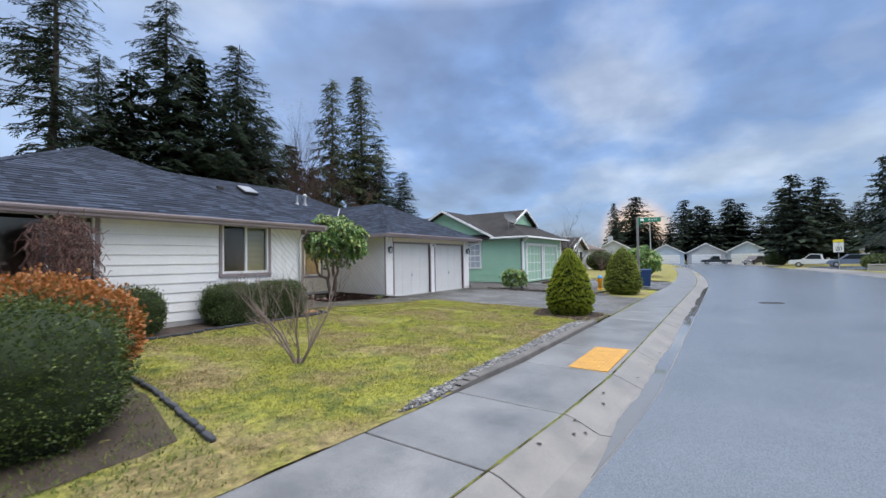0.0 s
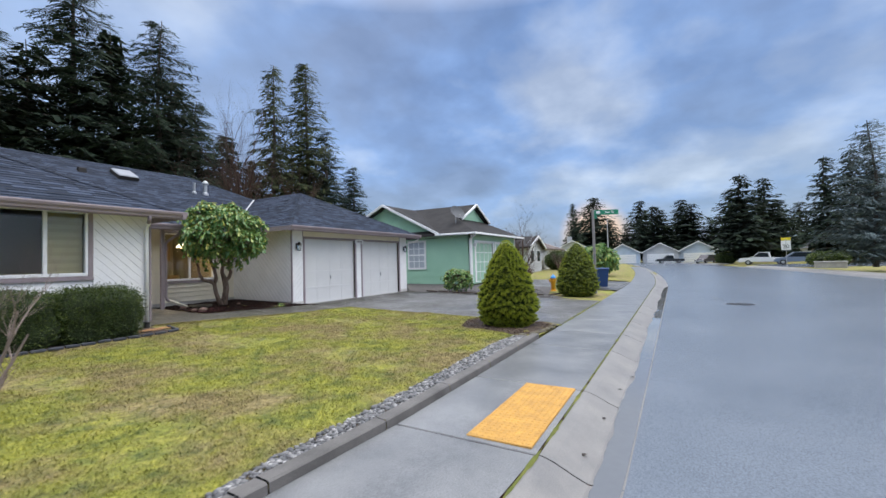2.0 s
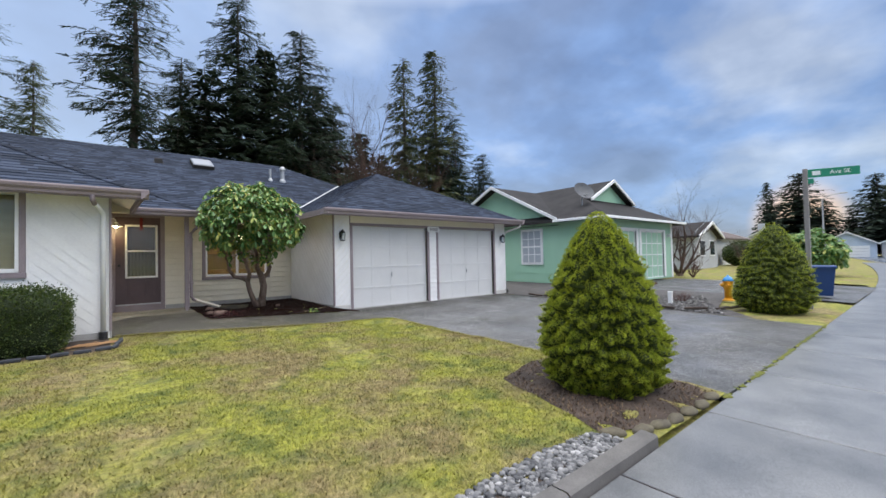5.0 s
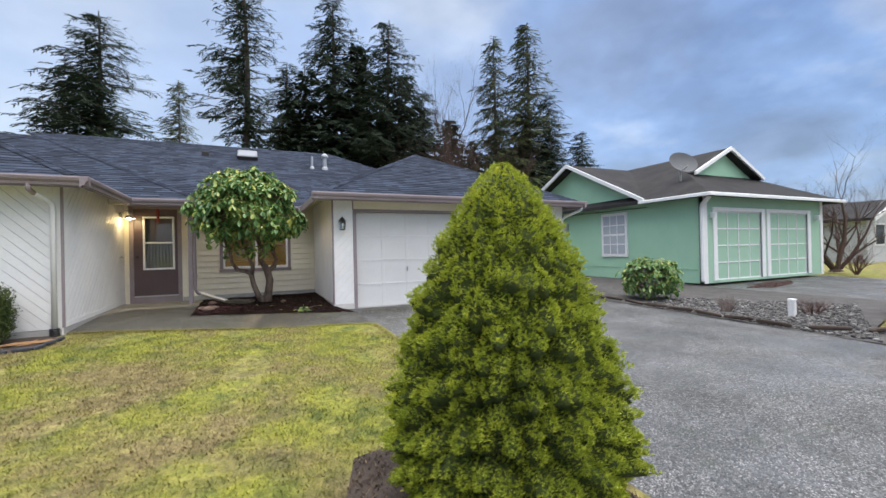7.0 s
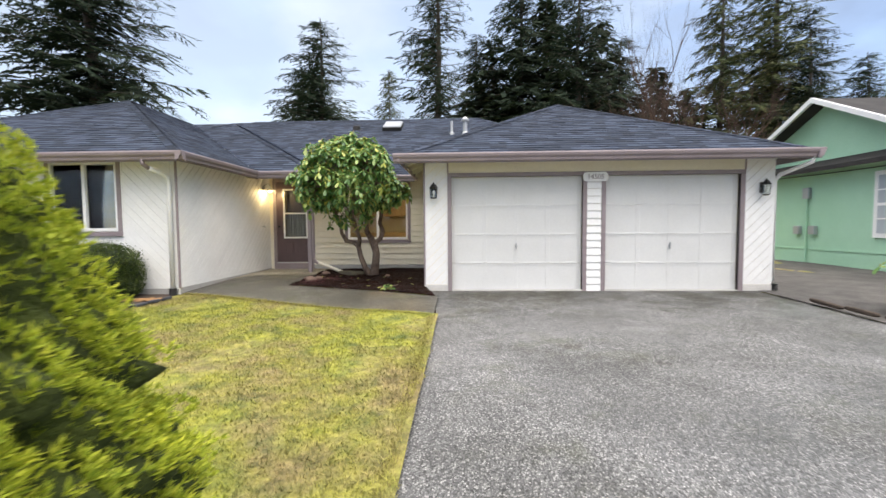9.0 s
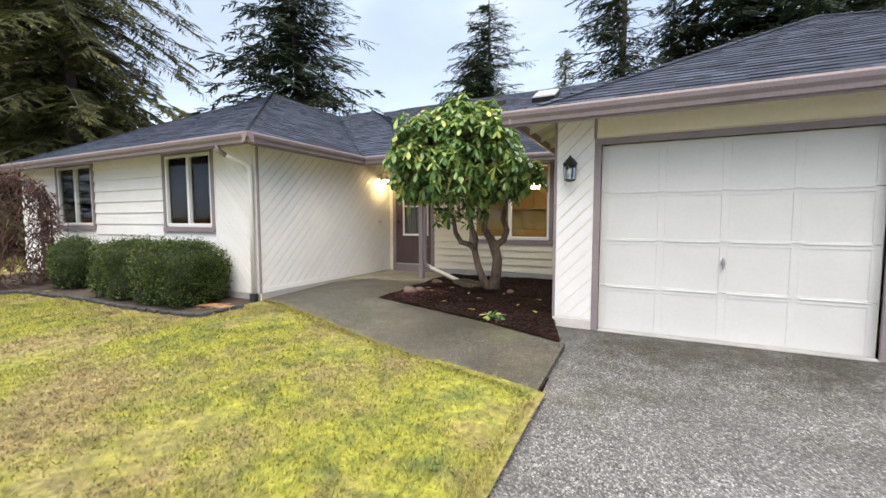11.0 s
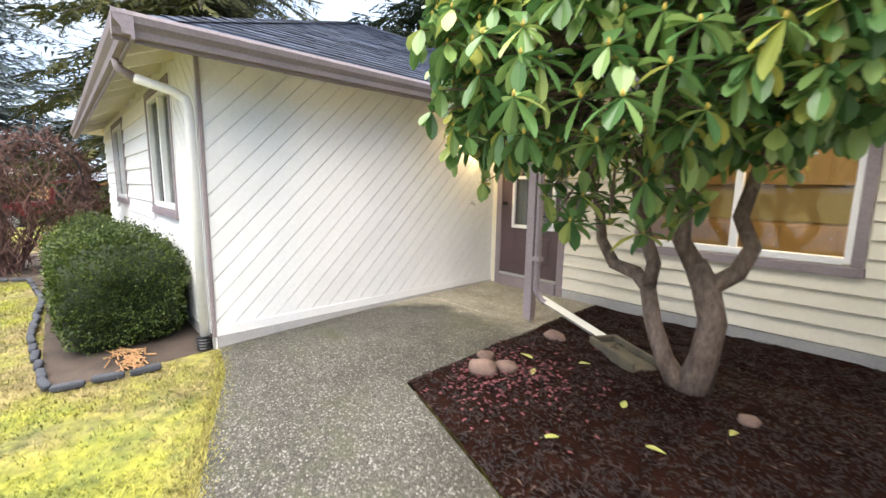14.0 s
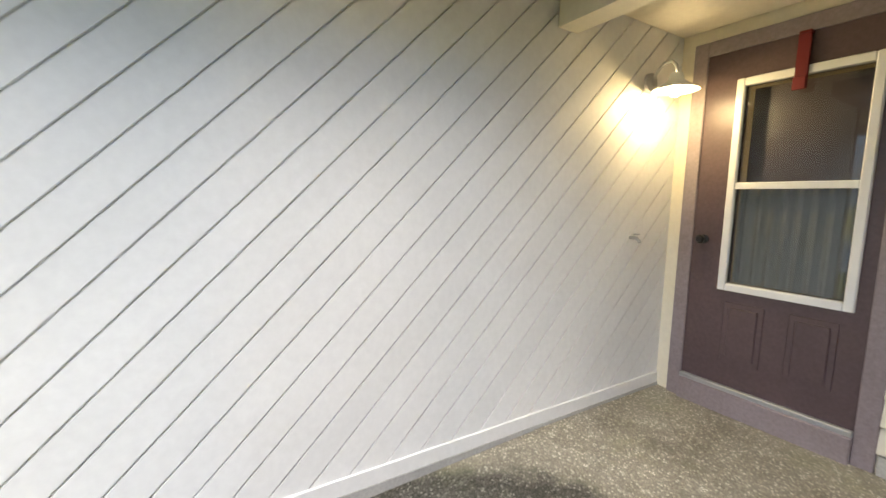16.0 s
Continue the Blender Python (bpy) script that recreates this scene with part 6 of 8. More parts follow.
def clipped_shrub(name, label, at, rx, ry, h, seed, count, leaf=(0.018, 0.034), mats=None, boxy=3.2, group=""):
    """A sheared shrub: a rounded block of small leaves over a heart coloured dark as inner shade."""
    t = thing(name, label, "shrub", at, group=group)
    mats = mats or (M_BOX, M_BOX_SHADE)
    rnd = random.Random(seed)

    def surface(d):
        k = (abs(d.x) ** boxy + abs(d.y) ** boxy + abs(d.z) ** boxy) ** (-1 / boxy)
        q = d * k
        m_ = 1 + 0.10 * noise.noise(d * 2.6 + Vector((seed, 1, 0))) + 0.08 * noise.noise(d * 7.0 + Vector((seed, 2, 0)))
        return Vector((q.x * rx * m_, q.y * ry * m_, max(0.02, h * 0.5 + q.z * h * 0.5 * m_)))
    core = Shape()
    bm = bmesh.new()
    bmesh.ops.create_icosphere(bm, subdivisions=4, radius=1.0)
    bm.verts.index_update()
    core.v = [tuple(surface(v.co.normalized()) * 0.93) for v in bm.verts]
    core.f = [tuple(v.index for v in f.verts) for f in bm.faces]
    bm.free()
    # closed shell under the leaves, its dark colour standing in for shade inside
    part("shade_core", core, mats[1], t, "", True)
    for k in range(3):
        part("stem", Shape().tube([(0.06 * (k - 1), 0.03 * k, -0.04), (0.12 * (k - 1), 0.05 * k, h * 0.4)], [0.022, 0.012], 6), M_BARK, t)
    s = Shape()
    for _ in range(count):
        d = Vector((rnd.gauss(0, 1), rnd.gauss(0, 1), rnd.gauss(0, 1)))
        if d.length < 1e-3:
            continue
        d.normalize()
        p = surface(d) * (rnd.uniform(0.93, 1.02) if rnd.random() < 0.9 else rnd.uniform(1.0, 1.09))
        o = (d + Vector((rnd.uniform(-.9, .9), rnd.uniform(-.9, .9), rnd.uniform(-.4, 1.0)))).normalized()
        leaf_pair(s, p, o, Vector((rnd.uniform(-1, 1), rnd.uniform(-1, 1), rnd.uniform(-1, 1))), rnd.uniform(*leaf), rnd.uniform(leaf[0], leaf[1]) * 0.42, 0.3)
    tagged(part("foliage", s, mats[0], t), kind="stuff")
    return t


G = "boxwoods along the wing"
clipped_shrub("boxwood", "clipped dark green boxwood hedge shrub under the window", (-6.08, -1.17, 0.36), 0.68, 0.48, 0.95, 1, 17000, group=G, boxy=4.2)
clipped_shrub("boxwood", "clipped dark green boxwood hedge shrub under the window", (-7.25, -1.20, 0.36), 0.62, 0.48, 0.95, 2, 13000, group=G, boxy=4.2)
clipped_shrub("boxwood", "smaller looser boxwood near the wing end", (-9.22, -1.20, 0.35), 0.46, 0.40, 0.98, 3, 7000, group=G, boxy=2.4)
clipped_shrub("boxwood", "large rounded clipped shrub beside the sidewalk", (-12.05, -5.75, 0.2), 1.02, 0.92, 1.28, 4, 24000, boxy=2.9)
clipped_shrub("boxwood", "small clipped boxwood by the dead-vine arbor", (-11.2, -2.75, 0.3), 0.50, 0.5, 0.95, 5, 7000, boxy=2.6)
clipped_shrub("nandina", "orange-red winter nandina shrub behind the hedge", (-11.35, -4.45, 0.25), 0.95, 0.8, 1.42, 6, 11000, (0.03, 0.07), (M_NANDINA, M_BOX_SHADE), 2.0)


def rhodo_leaf(s, p, d, l, w, droop):
    """A long leathery leaf, folded along its rib and drooping at the tip."""
    side = d.cross(Vector((0, 0, 1)))
    if side.length < 1e-4:
        side = Vector((1, 0, 0))
    side.normalize()
    up = side.cross(d).normalized()
    n = len(s.v)
    rib = []
    for f, k in ((0.0, 0.12), (0.3, 0.62), (0.62, 1.0), (0.87, 0.74), (1.0, 0.10)):
        c = p + d * (l * f) - Vector((0, 0, droop * l * f * f))
        rib.append(c)
        s.v += [tuple(c + side * w * k + up * w * k * 0.28), tuple(c), tuple(c - side * w * k + up * w * k * 0.28)]
    for i in range(4):
        a = n + i * 3
        s.f += [(a, a + 1, a + 4, a + 3), (a + 1, a + 2, a + 5, a + 4)]


M_BUD = flat("rhododendron_bud", (0.42, 0.30, 0.05), 0.6)


def rhododendron(name, label, at, trunks, centre, radii, whorls, seed, leaf=(0.11, 0.16)):
    t = thing(name, label, "tree" if trunks else "shrub", at)
    rnd = random.Random(seed)
    for pts, rads in trunks:
        part("limb", Shape().tube(pts, [r * 0.98 for r in rads], 9), M_BARK, t, "", True)
    s, tw, bud = Shape(), Shape(), Shape()
    c = Vector(centre)
    for _ in range(whorls):
        d = Vector((rnd.gauss(0, 1), rnd.gauss(0, 1), rnd.gauss(0.25, 1)))
        d.normalize()
        k = rnd.uniform(0.55, 1.0) ** 0.5
        bumpy = 1 + 0.34 * noise.noise(d * 2.0 + Vector((seed, 0, 0))) + 0.10 * noise.noise(d * 5.0 + Vector((0, seed, 0)))
        p = c + Vector((d.x * radii[0], d.y * radii[1], d.z * radii[2])) * k * bumpy
        if p.z < centre[2] - radii[2] * 0.55 and rnd.random() < 0.8:
            continue
        axis = (d + Vector((0, 0, 0.75))).normalized()
        inner = p - Vector((d.x, d.y, d.z * 0.6)) * rnd.uniform(0.25, 0.5)
        tw.tube([inner, p], [0.008, 0.005], 4, False)
        m_ = rnd.randint(6, 9)
        a0 = rnd.uniform(0, 6.28)
        u = axis.orthogonal().normalized()
        v = axis.cross(u)
        for i in range(m_):
            a = a0 + i * 6.283 / m_ + rnd.uniform(-0.25, 0.25)
            out = (u * math.cos(a) + v * math.sin(a) + axis * rnd.uniform(-0.8, 0.2)).normalized()
            rhodo_leaf(s, p, out, rnd.uniform(*leaf), rnd.uniform(0.029, 0.042) * leaf[1] / 0.16, rnd.uniform(0.02, 0.42))
        bud.lathe([(0.004, 0.0), (0.008, 0.008), (0.006, 0.018), (0.001, 0.026)], 5, tuple(p + axis * 0.004))
    tagged(part("twig_crown", tw, M_BARK, t), kind="stuff")
    tagged(part("bud_cluster", bud, M_BUD, t, "yellow-orange flower buds"), kind="stuff")
    tagged(part("foliage", s, M_RHODO, t, "long leathery green leaves in whorls"), kind="stuff")


RZ = bed_z(-1.85, 1.50)
rhododendron("rhododendron", "tree-form rhododendron with twisted trunks in the mulch bed", (-1.85, 1.50, RZ - 0.02), [
    ([(0.02, 0, -0.02), (0.07, 0.0, 0.25), (0.10, -0.02, 0.50), (0.05, -0.05, 0.72), (-0.02, -0.08, 0.88)], [0.12, 0.09, 0.085, 0.085, 0.07]),
    ([(-0.05, -0.02, 0.0), (-0.16, -0.04, 0.18), (-0.25, -0.05, 0.42), (-0.30, -0.06, 0.66), (-0.40, -0.02, 0.74), (-0.58, 0.0, 0.78), (-0.70, 0.02, 0.95), (-0.74, 0.02, 1.25)], [0.085, 0.065, 0.058, 0.056, 0.052, 0.048, 0.042, 0.035]),
    ([(-0.30, -0.06, 0.64), (-0.26, -0.1, 0.84), (-0.32, -0.12, 1.02), (-0.42, -0.1, 1.35), (-0.38, -0.1, 1.7)], [0.05, 0.048, 0.045, 0.035, 0.02]),
    ([(-0.02, -0.08, 0.86), (-0.10, -0.12, 1.02), (-0.08, -0.16, 1.25), (-0.2, -0.2, 1.6), (-0.25, -0.2, 2.1)], [0.065, 0.055, 0.045, 0.035, 0.02]),
    ([(0.06, -0.04, 0.72), (0.20, -0.02, 0.84), (0.26, -0.02, 1.0), (0.18, 0.0, 1.18), (0.24, 0.02, 1.5), (0.35, 0.1, 1.9)], [0.06, 0.055, 0.05, 0.046, 0.035, 0.02]),
    ([(-0.74, 0.02, 1.2), (-0.85, 0.0, 1.5), (-0.8, -0.1, 1.9)], [0.035, 0.028, 0.015]),
], (-0.35, -0.62, 2.03), (1.08, 1.12, 0.95), 1350, 5, (0.095, 0.15))
rhododendron("rhododendron", "low green rhododendron bush beside the driveway", (6.75, -2.15, 0.3), [], (0, 0, 0.52), (0.72, 0.65, 0.55), 330, 9, (0.09, 0.14))
rhododendron("rhododendron", "round yellow-green rhododendron beyond the waste bin", (24.0, -5.3, 0.3), [], (0, 0, 1.2), (1.9, 1.6, 1.2), 420, 10, (0.22, 0.32))


def bare_shrub(name, label, at, height, spread, seed, stems, material, levels=3, category="shrub", thick=0.017):
    t = thing(name, label, category, at)
    rnd = random.Random(seed)
    s = Shape()

    def grow(p, d, l, r, lev):
        pts, q, rad = [p], p, [r]
        for i in range(4):
            d = (d + Vector((rnd.uniform(-.22, .22), rnd.uniform(-.22, .22), rnd.uniform(-.05, .2)))).normalized()
            q = q + d * (l / 4)
            pts.append(q)
            rad.append(r * (1 - 0.17 * (i + 1)))
        s.tube(pts, rad, 5, False)
        if lev > 0:
            for k in range(rnd.randint(3, 5)):
                i = rnd.randint(1, 4)
                nd = (d + Vector((rnd.uniform(-1, 1), rnd.uniform(-1, 1), rnd.uniform(-.2, .8))) * spread).normalized()
                grow(pts[i], nd, l * rnd.uniform(0.45, 0.72), rad[i] * 0.62, lev - 1)
    main = Shape()
    for k in range(stems):
        a = 6.283 * k / stems + rnd.uniform(-.4, .4)
        grow(Vector((0.03 * math.cos(a), 0.03 * math.sin(a), -0.03)), Vector((math.cos(a) * spread * 0.6, math.sin(a) * spread * 0.6, 1)).normalized(), height * rnd.uniform(0.45, 0.6), height * thick, levels)
    tagged(part("branch_crown", s, material, t), kind="stuff")
    part("root_collar", main.lathe([(height * 0.05, -0.04), (height * 0.035, 0.03), (height * 0.02, 0.09)], 9), material, t)


bare_shrub("bare_shrub", "leafless multi-stemmed shrub standing in the lawn", (-8.66, -5.52, 0.24), 2.15, 0.85, 4, 5, M_TWIG, 4, thick=0.011)
bare_shrub("bare_tree", "leafless ornamental tree before the neighbour's garage", (19.6, -0.6, 0.45), 5.2, 1.15, 6, 6, M_BROWNTREE, 4, "tree")
bare_shrub("bare_shrub", "low rust-brown dried shrub by the hydrant", (7.45, -5.05, 0.25), 0.55, 1.6, 12, 14, M_DEADVINE, 3)
bare_shrub("bare_shrub", "tuft of tan dried grass beside the driveway", (6.3, -4.2, 0.25), 0.50, 0.5, 13, 18, M_TWIG, 2)
bare_shrub("bare_shrub", "rust-brown shrub at the neighbour's garage corner", (18.6, -1.6, 0.4), 1.5, 0.9, 14, 10, M_DEADVINE, 3)
bare_shrub("bare_shrub", "leafless brown shrub by the wing end", (-10.9, -2.15, 0.33), 1.9, 0.8, 15, 8, M_DEADVINE, 3)


def arbor():
    t = thing("arbor", "black wire garden arch smothered in dead brown vine", "arbor", (-10.5, -1.72, 0.35), 84)
    for y in (-0.3, 0.3):
        pts = [(-0.55, y, 0), (-0.55, y, 1.6)] + [(-0.55 * math.cos(a * math.pi / 10), y, 1.6 + 0.5 * math.sin(a * math.pi / 10)) for a in range(1, 10)] + [(0.55, y, 1.6), (0.55, y, 0)]
        part("hoop", Shape().tube(pts, 0.012, 6), M_BLACK, t)
    for i in range(9):
        a = i * math.pi / 8
        x, z = -0.55 * math.cos(a), 1.6 + 0.5 * math.sin(a)
        part("rung", Shape().tube([(x, -0.3, z), (x, 0.3, z)], 0.008, 5), M_BLACK, t)
    rnd = random.Random(8)
    s = Shape()
    for _ in range(1100):
        a = rnd.uniform(0, math.pi)
        pick = rnd.random()
        if pick < 0.4:
            p = Vector((rnd.choice((-0.55, 0.55)), rnd.uniform(-.35, .35), rnd.uniform(0.1, 1.7)))
        elif pick < 0.75:
            p = Vector((rnd.uniform(-.6, .6), rnd.uniform(-.38, .38), rnd.uniform(0.15, 1.85)))
        else:
            p = Vector((-0.6 * math.cos(a), rnd.uniform(-.35, .35), 1.6 + 0.55 * math.sin(a)))
        pts = [p]
        for k in range(4):
            pts.append(pts[-1] + Vector((rnd.uniform(-.12, .12), rnd.uniform(-.12, .12), rnd.uniform(-.2, .12))))
        s.tube(pts, 0.006, 4, False)
    tagged(part("dead_vine", s, M_DEADVINE, t, "tangled dead brown vine"), kind="stuff")


arbor()


def litter():
    """Fallen leaves, rocks and twigs in the bed and on the path."""
    rnd = random.Random(21)
    pale = flat("fallen_leaf", (0.42, 0.42, 0.12), 0.6)
    spots = [(-2.2, 0.35), (-1.35, -0.25), (-1.1, 0.5), (-2.7, 0.9), (-1.75, 0.62), (-0.9, 0.9), (-2.55, 1.35), (-2.05, 0.95), (-1.5, 1.1), (-2.9, 1.1), (-0.8, 0.2), (-1.6, 0.0)]
    for x, y in spots:
        leaf = thing("fallen_leaf", "pale yellow fallen rhododendron leaf on the mulch", "leaf", (x, y, bed_z(x, y) + 0.012), rnd.uniform(0, 360), group="fallen leaves")
        s = Shape()
        rhodo_leaf(s, Vector((-0.06, 0, 0)), Vector((1, 0, 0.05)), rnd.uniform(0.09, 0.13), 0.022, 0.1)
        part("blade", s, pale, leaf)
    brown = flat("sodden_leaf", (0.035, 0.024, 0.016), 0.6)
    for x, y in ((-8.6, -9.82), (-8.35, -9.74), (-8.45, -9.88), (-7.6, -9.80), (-7.3, -9.72), (-6.1, -9.88), (-4.1, -9.93), (-3.4, -10.02), (-9.1, -9.70), (-5.2, -9.90)):
        leaf = thing("fallen_leaf", "small sodden dark leaf lying in the gutter", "leaf", (x, y + bend(x), float(np.interp(y, (-10.22, -9.98, -9.90, -9.72, -9.64), (0.006, -0.010, 0.02, 0.105, 0.128))) + 0.008), rnd.uniform(0, 360), group="leaves in the gutter")
        s = Shape()
        rhodo_leaf(s, Vector((-0.03, 0, 0)), Vector((1, 0, 0.05)), rnd.uniform(0.05, 0.08), 0.018, 0.1)
        part("blade", s, brown, leaf)
    for k, (x, y, r) in enumerate(((-2.98, 0.66, 0.12), (-2.86, 0.80, 0.09), (-3.10, 0.84, 0.08), (-2.96, 1.60, 0.10), (-1.47, 1.30, 0.06))):
        rock = thing("rock", "rough brown-grey rock lying in the mulch bed", "rock", (x, y, bed_z(x, y) + r * 0.3), group="rocks in the bed")
        part("stone", stone_mesh("stone", 30 + k, M_ROCK), None, rock).matrix_local = Matrix.Diagonal((r, r, r, 1))
    s = Shape()
    for _ in range(420):
        x, y = rnd.gauss(-2.85, 0.28), rnd.gauss(0.72, 0.28)
        if not inside((x, y), BED):
            continue
        a = rnd.uniform(0, 6.28)
        rhodo_leaf(s, Vector((x, y, bed_z(x, y) + 0.012)), Vector((math.cos(a), math.sin(a), rnd.uniform(-.1, .3))).normalized(), rnd.uniform(0.02, 0.05), 0.010, 0.2)
    tagged(part("leaf_litter", s, island("red_leaf_litter", [(0, (0.08, 0.02, 0.025)), (1, (0.24, 0.07, 0.08))], 0.8)), "reddish fallen leaf litter at the bed corner", "leaf litter", "", "stuff")
    s = Shape()
    for _ in range(900):
        x, y = rnd.uniform(-3.2, -0.5), rnd.uniform(-0.7, 2.9)
        if not inside((x, y), BED):
            continue
        a, l = rnd.uniform(0, 6.28), rnd.uniform(0.01, 0.035)
        z = bed_z(x, y) + 0.006
        s.tube([(x, y, z), (x + l * math.cos(a), y + l * math.sin(a), z + rnd.uniform(0, 0.012))], 0.004, 4)
    tagged(part("mulch_chips", s, M_SOIL), "dark bark mulch chips", "mulch", "", "stuff")
    s = Shape()
    for _ in range(60):
        x, y, a = rnd.gauss(-5.25, 0.18), rnd.gauss(-1.22, 0.07), rnd.gauss(0.2, 0.4)
        l = rnd.uniform(0.1, 0.25)
        z = lawn_z(x, y) + 0.02
        s.tube([(x, y, z), (x + l * math.cos(a), y + l * math.sin(a), z + 0.015)], 0.006, 4)
    tagged(part("twig_pile", s, flat("tan_twigs", (0.36, 0.20, 0.09), 0.8)), "pile of tan clipped twigs beside the hedge", "twigs", "", "stuff")
    rhododendron("rhododendron_sprig", "broken green rhododendron sprig lying on the mulch", (-1.18, -0.28, bed_z(-1.18, -0.28)), [], (0, 0, 0.02), (0.1, 0.1, 0.02), 4, 33, (0.08, 0.12))


litter()
blade_stuff("leaf_litter", [(10.9, -2.0), (13.0, -1.35), (14.3, -1.5), (13.4, -2.0), (11.6, -2.35)], 2600, lambda x, y: drive_z(y) + 0.02, M_DEADVINE, "red-brown leaf litter before the neighbour's garage", (0.02, 0.06), 19)

# ---- the street's furniture ----
def hydrant():
    t = thing("fire_hydrant", "orange-yellow fire hydrant with a blue bonnet", "hydrant", (8.75, -5.85, 0.24), 20)
    y, b = flat("hydrant_yellow", (0.72, 0.33, 0.02), 0.45), flat("hydrant_blue", (0.03, 0.25, 0.60), 0.4)
    part("base_flange", Shape().lathe([(0.15, 0), (0.15, 0.03), (0.105, 0.04), (0.10, 0.08)], 18), y, t)
    part("barrel", Shape().lathe([(0.10, 0.07), (0.095, 0.30), (0.11, 0.34), (0.12, 0.40), (0.12, 0.52), (0.13, 0.53), (0.13, 0.56), (0.11, 0.57)], 18), y, t, "", True)
    part("bonnet", Shape().lathe([(0.135, 0.56), (0.135, 0.58), (0.115, 0.62), (0.075, 0.67), (0.03, 0.69), (0.025, 0.73), (0.012, 0.735)], 18), b, t, "blue bonnet", True)
    for a in (0, 90, 180):
        part("nozzle_cap", Shape().lathe([(0.055, 0.09), (0.062, 0.13), (0.06, 0.17), (0.025, 0.175), (0.02, 0.20)], 10), y, t).matrix_local = pose(0, 0, 0.45, 0, 90, a)


def waste_bin():
    t = thing("waste_bin", "blue wheeled waste bin standing by the sidewalk", "bin", (11.7, -7.45, 0.16), 10)
    blue = flat("bin_blue", (0.010, 0.045, 0.16), 0.45)
    s = Shape()
    for z, k in ((0.10, 0.24), (0.92, 0.31)):
        s.v += [(-k, -k, z), (k, -k, z), (k, k, z), (-k, k, z)]
    s.f += [(3, 2, 1, 0), (4, 5, 6, 7)] + [(i, (i + 1) % 4, 4 + (i + 1) % 4, 4 + i) for i in range(4)]
    part("body", s, blue, t)
    part("lid", Shape().box(-0.34, 0.34, -0.34, 0.37, 0.92, 1.0, None, 0.03), blue, t)
    part("handle", Shape().tube([(-0.25, 0.36, 0.9), (-0.25, 0.43, 0.93), (0.25, 0.43, 0.93), (0.25, 0.36, 0.9)], 0.015, 6), blue, t)
    for x in (-0.27, 0.27):
        w = part("wheel", Shape().lathe([(0.03, -0.025), (0.11, -0.025), (0.115, 0), (0.11, 0.025), (0.03, 0.025)], 16), M_BLACK, t)
        w.matrix_local = pose(x, 0.24, 0.115, 0, 90)


def street_sign():
    t = thing("street_sign", "green street name blade on a weathered grey post", "street sign", (8.75, -7.62, 0.14))
    green = flat("sign_green", (0.01, 0.22, 0.12), 0.4)
    part("post", Shape().box(-0.05, 0.05, -0.05, 0.05, -0.1, 3.55, None, 0.01), worn("grey_timber", (0.20, 0.19, 0.18), (0.30, 0.28, 0.26), 0.85, 3, 40, 0.3, stretch=(1, 1, 0.2)), t)
    blade = part("blade", Shape().box(0.0, 1.05, -0.006, 0.006, 3.32, 3.53, None, 0.004), green, t, "green name blade")
    blade.matrix_local = pose(0, 0, 0, 0, 0, -66)
    w = flat("sign_white", (0.8, 0.82, 0.8), 0.5)
    tx = part("lettering", text_mesh("Ave SE", 0.14, 0.001, w), None, blade)
    tx.matrix_local = pose(0.68, -0.009, 3.425, 90, 0, 0)
    part("lettering_bar", Shape().box(0.14, 0.30, -0.009, -0.006, 3.375, 3.48, None, 0.001), w, blade)
    b2 = part("cross_blade", Shape().box(0.0, 0.17, -0.006, 0.006, 3.17, 3.30, None, 0.003), green, t)
    b2.matrix_local = pose(0, 0, 0, 0, 0, -66)


def street_lamp(x, y, h):
    t = thing("street_lamp", "tall grey street lamp with a curved arm", "street lamp", (x, y, 0.2))
    part("pole", Shape().tube([(0, 0, -0.1), (0, 0, h)], [0.12, 0.07], 10), M_STEEL, t)
    part("arm", Shape().tube([(0, 0, h - 0.1), (0.1, -0.7, h + 0.35), (0.2, -1.6, h + 0.5)], 0.04, 8), M_STEEL, t)
    part("lamp_head", Shape().box(0.05, 0.40, -2.2, -1.5, h + 0.42, h + 0.56, None, 0.04), M_STEEL, t)


def speed_sign():
    t = thing("speed_sign", "white 20 speed limit sign with a yellow panel", "road sign", (52, -21.9, 0.1), 0)
    part("post", Shape().tube([(0, 0, 0), (0, 0, 3.2)], 0.035, 6), M_STEEL, t)
    w = flat("sign_sheet", (0.75, 0.76, 0.76), 0.5)
    p = part("plate", Shape().box(-0.015, 0.015, -0.45, 0.45, 1.9, 3.0, None, 0.01), w, t)
    tx = part("numerals", text_mesh("20", 0.62, 0.002, M_BLACK), None, p)
    tx.matrix_local = pose(-0.02, 0, 2.3, 90, 0, -90)
    part("yellow_panel", Shape().box(-0.015, 0.015, -0.45, 0.45, 3.02, 3.35, None, 0.01), flat("sign_yellow", (0.75, 0.62, 0.03), 0.5), t)


hydrant()
waste_bin()
street_sign()
street_lamp(62, -1.2, 7.6)
speed_sign()
manhole = thing("manhole_cover", "dark iron manhole cover in the asphalt", "manhole cover", (7.0, -12.4, 0.0))
part("plate", Shape().lathe([(0.40, -0.02), (0.40, 0.008), (0.36, 0.011), (0.34, 0.007), (0.05, 0.009)], 28), flat("iron", (0.03, 0.03, 0.032), 0.5, 0.5), manhole)
part("patch", Shape().lathe([(0.14, -0.02), (0.14, 0.008), (0.12, 0.009)], 16, (1.9, 0.55, 0)), flat("iron_small", (0.03, 0.03, 0.032), 0.5, 0.5), manhole)
cb = thing("valve_marker", "short white utility marker post in the gravel", "marker post", (6.9, -5.0, 0.22))
